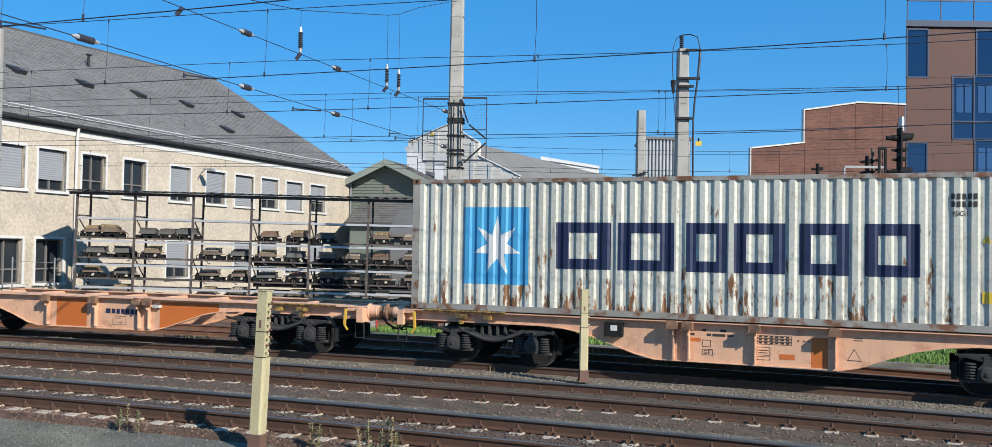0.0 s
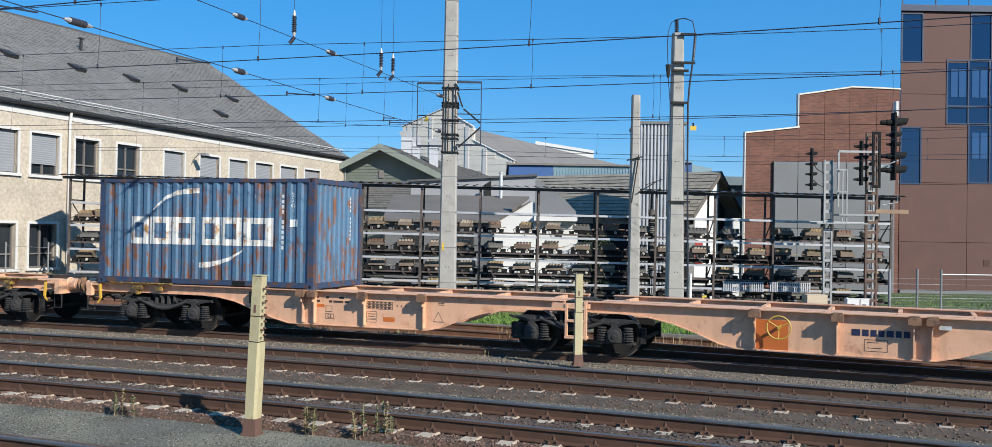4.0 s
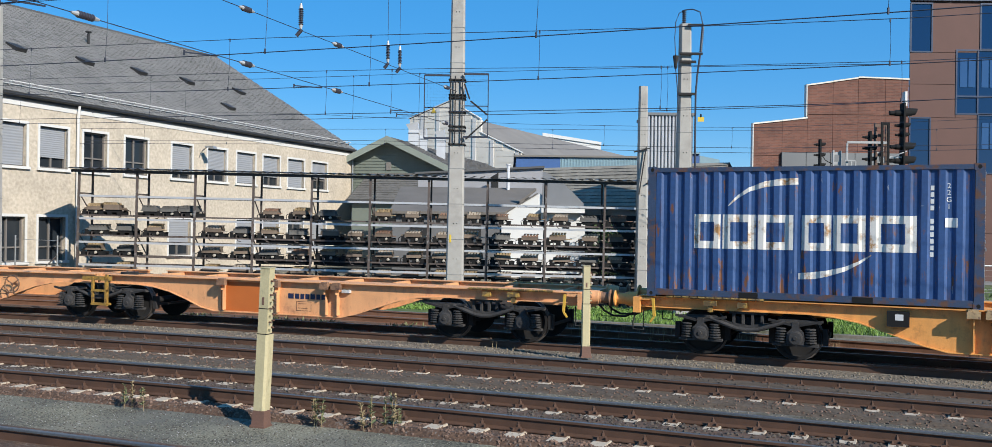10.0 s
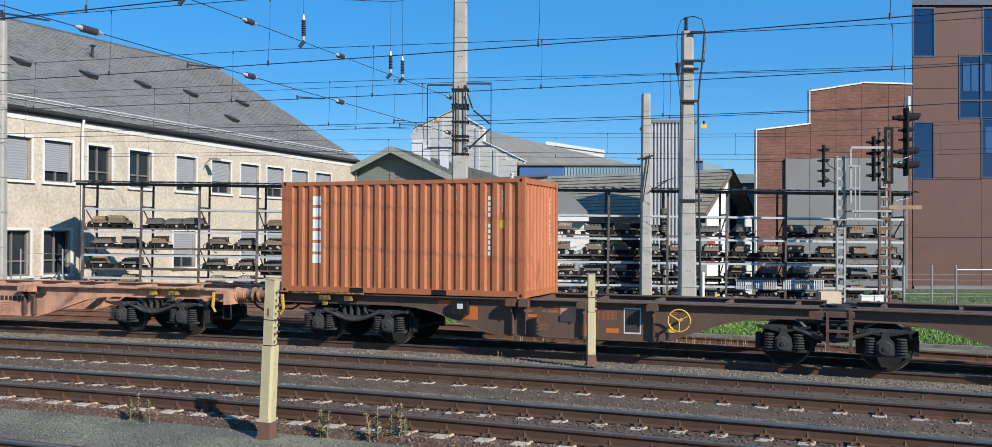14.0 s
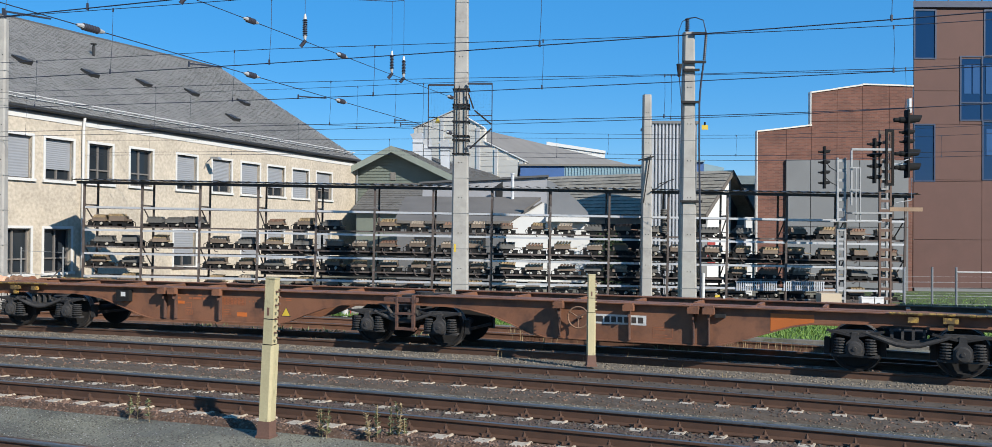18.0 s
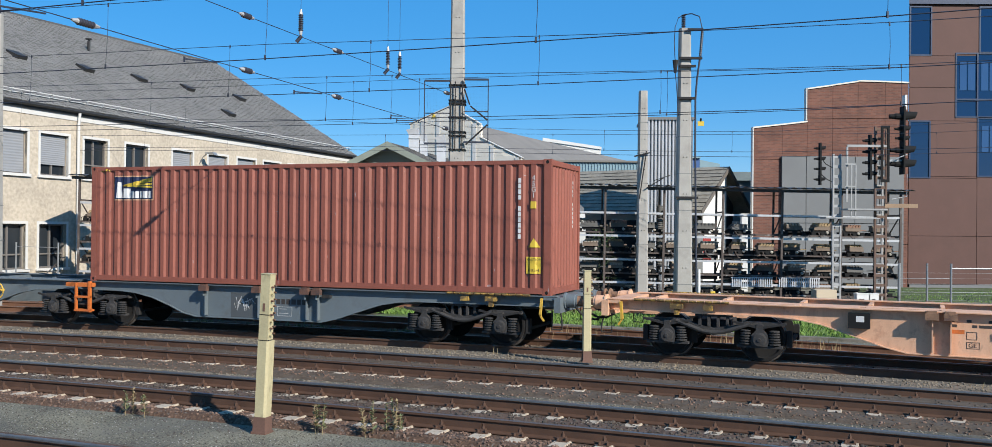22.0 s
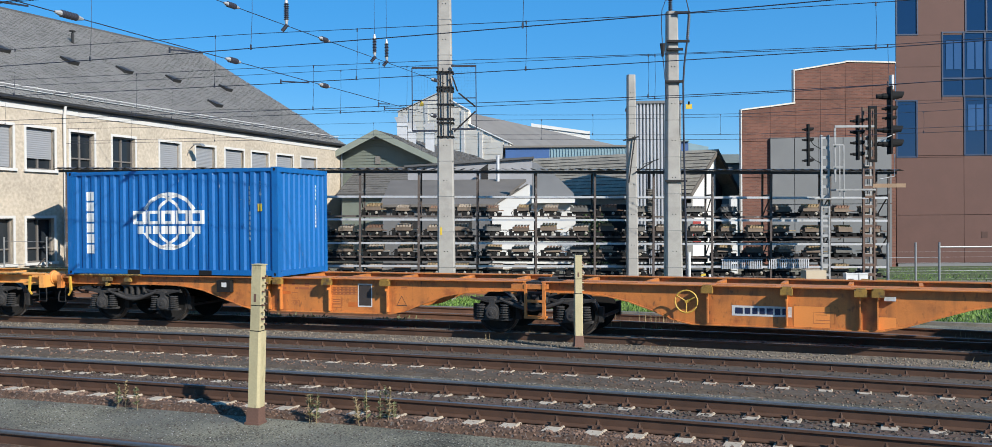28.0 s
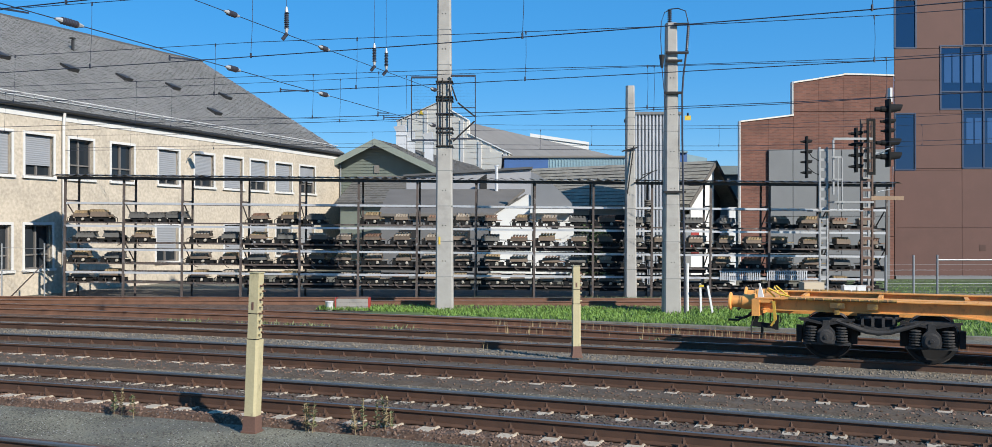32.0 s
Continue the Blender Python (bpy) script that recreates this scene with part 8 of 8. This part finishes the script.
for i in range(3):
    part("board", Mesher().box(-0.52, 0.52, -0.25, -0.21, 0.02 + i * 0.13, 0.14 + i * 0.13), mat("grey_board", (0.288, 0.264, 0.232), rough=0.9, var=0.25), tg)
for sgn in (-1, 1):
    part("end_plate", Mesher().box(*sorted((sgn * 0.53, sgn * 0.565)), -0.26, 0.1, 0.0, 0.44), M_RED, tg)
part("filling", Mesher().box(-0.5, 0.5, -0.2, 0.25, 0.02, 0.44), M_STONE_B, tg)
bk = thing("bucket", "white plastic bucket beside the board box", "bucket", m=pose(-5.5, 30.8, GROUND_Z + 0.02))
me = Mesher()
me.lathe((0, 0, 0), (0, 0, 1), [(0, 0.11), (0.28, 0.14), (0.29, 0.15), (0.30, 0.15)], 14)
part("body", me, M_WHITE, bk, smooth=True)

# ---- yellow posts with open terminal heads ----
M_BASE = mat("rust_brown_foot", (0.128, 0.068, 0.048), rough=0.8, var=0.25)


def terminal_post(x, y, h, w, label, depth, z=GROUND_Z, turn=6, lean=0.0):
    t = thing("terminal_post", label, "post", "yellow posts", m=pose(x, y, z, 0, lean, turn))
    k = w / 0.19
    me = Mesher()
    a, b = 0.115 * k, 0.1 * k
    me.hexa([(-a, -a, 0), (a, -a, 0), (a, a, 0), (-a, a, 0), (-b, -b, 0.27 * k), (b, -b, 0.27 * k), (b, b, 0.27 * k), (-b, b, 0.27 * k)])
    me.box(-0.13 * k, 0.13 * k, -0.13 * k, 0.13 * k, 0, 0.03)
    part("foot", me, M_BASE, t)
    z1 = h * 0.585
    me = Mesher()
    r = w / 2
    me.prism([(-r, -r), (r - 0.03, -r), (r, -r + 0.03), (r, r), (-r, r)], 0.27 * k, z1, axis=2)
    part("shaft", me, M_POST, t)
    for za, zb in ((z1 + 0.012, h * 0.745), (h * 0.745 + 0.012, h)):
        me = Mesher()
        me.prism([(-r * 0.92, -r), (r * 0.8, -r), (r * 0.8, depth), (-r * 0.92, depth)], za, zb, axis=2)
        part("head_box", me, M_POST, t)
        part("seam", Mesher().box(-r * 0.93, r * 0.81, -r * 1.01, depth * 0.99, za - 0.012, za), M_BLACK, t)
    part("cap", Mesher().box(-r, r * 0.9, -r * 1.1, depth + 0.02, h, h + 0.012), M_POST, t)
    part("label_plate", Mesher().box(-r * 0.35, r * 0.05, -r - 0.004, -r, h * 0.77, h * 0.82), M_BASE, t)
    for i in range(8):
        z = h * 0.62 + i * h * 0.043
        me = Mesher()
        me.rod((r * 0.8, -r * 0.4, z), (r * 1.35, -r * 0.5, z), 0.016 * k, 7)
        part("terminal", me, M_BASE if i % 2 else M_POST, t)
        part("terminal", Mesher().rod((r * 0.8, 0.04, z + 0.02), (r * 1.3, 0.03, z + 0.02), 0.014 * k, 7), M_BASE, t)
    return t


terminal_post(-3.33, 12.72, 2.17, 0.162, "tall faded yellow post leaning a little, with open terminal head", 0.06, turn=-16, lean=2.3)
terminal_post(1.595, 18.58, 1.81, 0.158, "short faded yellow post with terminals", 0.05, -0.07)

# ---- plants, stones, grass ----
M_GRASS = mat("fresh_grass", (0.125, 0.215, 0.036), rough=0.7, var=0.35, scale=2.0, bump=0)
M_STALK = mat("dry_stalk", (0.264, 0.2, 0.104), rough=0.8, var=0.3, bump=0)
M_WEED = mat("weed_leaf", (0.152, 0.168, 0.072), rough=0.7, var=0.35, bump=0)
M_PALEST = mat("pale_crushed_stone", (0.32, 0.304, 0.28), rough=0.9, var=0.35, scale=8, bump=0.3)
random.seed(21)


def tufts(name, label, n, spots, height, width, material, lean=0.35):
    v, f = [], []
    for i in range(n):
        s, off, hz = spots()
        p = on_track(s, off, GROUND_Z + hz).translation
        a = random.uniform(0, 2 * math.pi)
        h = height * random.uniform(0.45, 1.2)
        w = width * random.uniform(0.6, 1.3)
        dx, dy = math.cos(a) * w, math.sin(a) * w
        lx, ly = random.gauss(0, lean) * h, random.gauss(0, lean) * h
        k = len(v)
        v += [(p.x - dx, p.y - dy, p.z), (p.x + dx, p.y + dy, p.z), (p.x + dx * 0.7 + lx * 0.5, p.y + dy * 0.7 + ly * 0.5, p.z + h * 0.6), (p.x + lx, p.y + ly, p.z + h), (p.x - dx * 0.7 + lx * 0.5, p.y - dy * 0.7 + ly * 0.5, p.z + h * 0.6)]
        f += [(k, k + 1, k + 2, k + 4), (k + 4, k + 2, k + 3)]
    me = bpy.data.meshes.new(name)
    me.from_pydata(v, [], f)
    me.materials.append(material)
    tagged(new(name, me), label, "plants", kind="stuff")


def strip_spot():
    s = random.uniform(-17, 34)
    if s < -11 and random.random() < 0.35:
        s += 12
    top = straight_off(s) - 0.95
    o = random.uniform(6.2 if s > -13 else 6.9, max(top, 7.2))
    return s, o + 0.2 * noise.noise((s * 0.7, o, 0)), 0.06


tufts("grass", "fresh green grass strip between the tracks", 56000, strip_spot, 0.115, 0.014, M_GRASS, 0.45)
tufts("far_grass", "green verge at the foot of the tower", 3500, lambda: (random.uniform(-2, 18), random.uniform(22.5, 31), 0.02), 0.08, 0.02, M_GRASS, 0.4)
tufts("rack_weeds", "low weeds along the rack", 1800, lambda: (lambda s: (s, straight_off(s) + 1.7 + abs(random.gauss(0, 0.5)), 0.0))(random.choice((-13.5, -9.6, -8.4, -7.2)) + random.gauss(0, 0.7)), 0.2, 0.012, M_WEED, 0.4)
clumps = [random.uniform(-10, 16) for _ in range(40)]


def stalk_spot():
    if random.random() < 0.55:
        return random.uniform(-9.5, -1.5), branch_off(-5) - 0.3 + random.gauss(0, 0.35), 0.05
    s = random.choice(clumps) + random.gauss(0, 0.12)
    return s, branch_off(s) - 0.2 + random.gauss(0, 0.3), 0.05


tufts("dry_stalks", "dry tan weed stalks in the side track", 520, stalk_spot, 0.36, 0.008, M_STALK, 0.10)
tufts("track_weeds", "thin dry weeds beside the rails", 260, lambda: (random.choice(clumps) + random.gauss(0, 0.3), random.choice((-1.15, -1.5, -2.2, 0.3)) + random.gauss(0, 0.15), 0.05), 0.2, 0.006, M_STALK, 0.2)
tufts("low_weeds", "low green weeds between far rails", 420, lambda: (random.choice((-18.5, -16.0, -14.8, -5.0, -12)) + random.gauss(0, 0.4), random.choice((1.9, 2.2)) + random.gauss(0, 0.25), 0.05), 0.15, 0.02, M_WEED, 0.5)


def weed(x, y, h, n, seed):
    random.seed(seed)
    t = thing("tall_weed", "tall wispy weed growing from the gravel", "plant", "weeds by the track", m=pose(x, y, GROUND_Z))
    for q in range(n):
        ax, ay = random.uniform(-0.10, 0.10), random.uniform(-0.06, 0.06)
        lx, ly = random.uniform(-0.06, 0.06), random.uniform(-0.05, 0.05)
        hh = h * random.uniform(0.7, 1.0)
        me = Mesher()
        me.tube([(ax, ay, 0), (ax + lx * 0.4, ay + ly * 0.4, hh * 0.5), (ax + lx, ay + ly, hh)], 0.005, 5)
        part("stem", me, M_STALK, t)
        me = Mesher()
        for i in range(50):
            k = random.uniform(0.15, 1.0)
            a = random.uniform(0, 6.28)
            px_, py_, pz_ = ax + lx * k, ay + ly * k, hh * k
            ln = random.uniform(0.035, 0.095) * (1.15 - 0.6 * k)
            ex, ey, ez = px_ + math.cos(a) * ln, py_ + math.sin(a) * ln, pz_ + ln * random.uniform(0.1, 0.9)
            wx, wy = -math.sin(a) * ln * 0.28, math.cos(a) * ln * 0.28
            mx_, my_, mz_ = (px_ + ex) / 2, (py_ + ey) / 2, (pz_ + ez) / 2 + 0.006
            me.poly([(px_, py_, pz_), (mx_ + wx, my_ + wy, mz_), (ex, ey, ez), (mx_ - wx, my_ - wy, mz_)])
        part("leaves", me, M_WEED if q % 2 == 0 else M_STALK, t)
    return t


for i, (x, y, h, n) in enumerate([(-5.65, 13.82, 0.42, 2), (-5.24, 13.62, 0.45, 1), (-2.59, 12.72, 0.42, 3), (-1.81, 12.49, 0.5, 2), (-1.69, 12.58, 0.45, 1), (-1.41, 12.52, 0.55, 2), (-1.52, 12.59, 0.3, 1)]):
    weed(x, y, h, n, 50 + i)

# loose stones: low rough lumps, joined
STONE = [Vector(q) for q in ((1, 0, 0), (0.3, 0.9, 0.1), (-0.8, 0.5, 0), (-0.7, -0.6, 0.1), (0.4, -0.9, 0), (0.1, 0.1, 0.8), (0, 0, -0.5))]
SF = [(0, 1, 5), (1, 2, 5), (2, 3, 5), (3, 4, 5), (4, 0, 5), (1, 0, 6), (2, 1, 6), (3, 2, 6), (4, 3, 6), (0, 4, 6)]


def stones(name, label, n, spots, size, material):
    v, f = [], []
    for i in range(n):
        s, off, z = spots()
        p = on_track(s, off, z).translation
        r = size * random.uniform(0.5, 1.4)
        m = Euler((random.uniform(0, 6), random.uniform(0, 6), random.uniform(0, 6))).to_matrix()
        k = len(v)
        for q in STONE:
            w = m @ q
            v.append((p.x + w.x * r, p.y + w.y * r * 0.9, p.z + w.z * r * 0.8))
        f += [tuple(k + i for i in t) for t in SF]
    me = bpy.data.meshes.new(name)
    me.from_pydata(v, [], f)
    me.materials.append(material)
    tagged(new(name, me), label, "stones", kind="stuff")


random.seed(31)


def bed(key, lo, hi, a, b):
    def spot():
        q = random.uniform(a, b)
        return random.uniform(lo, hi), TRACKS[key] + q, bed_height(key, q) + 0.006
    return spot


def pale_spot():
    q = -1.95 + random.gauss(0, 0.28)
    return random.triangular(2, 24, 18), q, bed_height("train", q) + 0.008


stones("shoulder_stones", "rust stained stones along the first track", 4200, bed("first", -16, 10, -1.42, -0.86), 0.024, M_STONE_B)
stones("bed_stones", "dark ballast stones between the rails", 3400, bed("first", -16, 12, -0.65, 0.65), 0.030, M_STONE_D)
stones("far_side_stones", "grey stones beyond the first track", 1500, bed("first", -18, 14, 0.9, 1.5), 0.024, M_STONE)
stones("second_shoulder_stones", "brown stones along the second track", 2600, bed("second", -22, 16, -1.75, -0.86), 0.024, M_STONE_B)
stones("second_bed_stones", "ballast stones of the second track", 1500, bed("second", -20, 16, -0.6, 1.5), 0.026, M_STONE_D)
stones("train_shoulder_stones", "mixed stones along the train's track", 5200, bed("train", -24, 20, -2.7, -0.86), 0.026, M_STONE)
stones("train_bed_stones", "ballast stones of the train's track", 1600, bed("train", -22, 18, -0.65, 1.6), 0.03, M_STONE_B)
stones("pale_stones", "pale crushed stone beside the train's track", 4200, pale_spot, 0.036, M_PALEST)
stones("gravel_specks", "scattered light pebbles on the fine gravel", 2600, lambda: (random.uniform(-18, 10), random.uniform(-11, -8.9), GROUND_Z + 0.004), 0.009, M_PALEST)
stones("dark_specks", "scattered dark pebbles on the fine gravel", 7000, lambda: (random.uniform(-18, 10), random.uniform(-11, -8.9), GROUND_Z + 0.003), 0.011, M_STONE_D)
# denser to the left, to imitate the sun's brighter back-scatter there
stones("middle_pebbles", "scattered pebbles between the tracks", 6500, lambda: (random.triangular(-24, 14, -14), -5.45 + random.gauss(0, 0.42), GROUND_Z + 0.024), 0.017, M_STONE)


def motions():
    """Everything that rolls: each wagon and each container, from the start to the end."""
    times = [i * 0.5 for i in range(65)]
    for ob, s, z in ROLLING:
        walk(ob, [(t, on_track(s + train_at(t), 0, z)) for t in times])
    # the wheels turn with the way they roll
    for ws, x in WHEELS:
        rows = []
        for i in range(961):
            a = (train_at(i / 30.0) / 0.46) % (2 * math.pi)
            rows.append((i / 30.0, Matrix.Translation((x, 0, 0.46)) @ Matrix.Rotation(a, 4, 'Y')))
        walk(ws, rows)


motions()
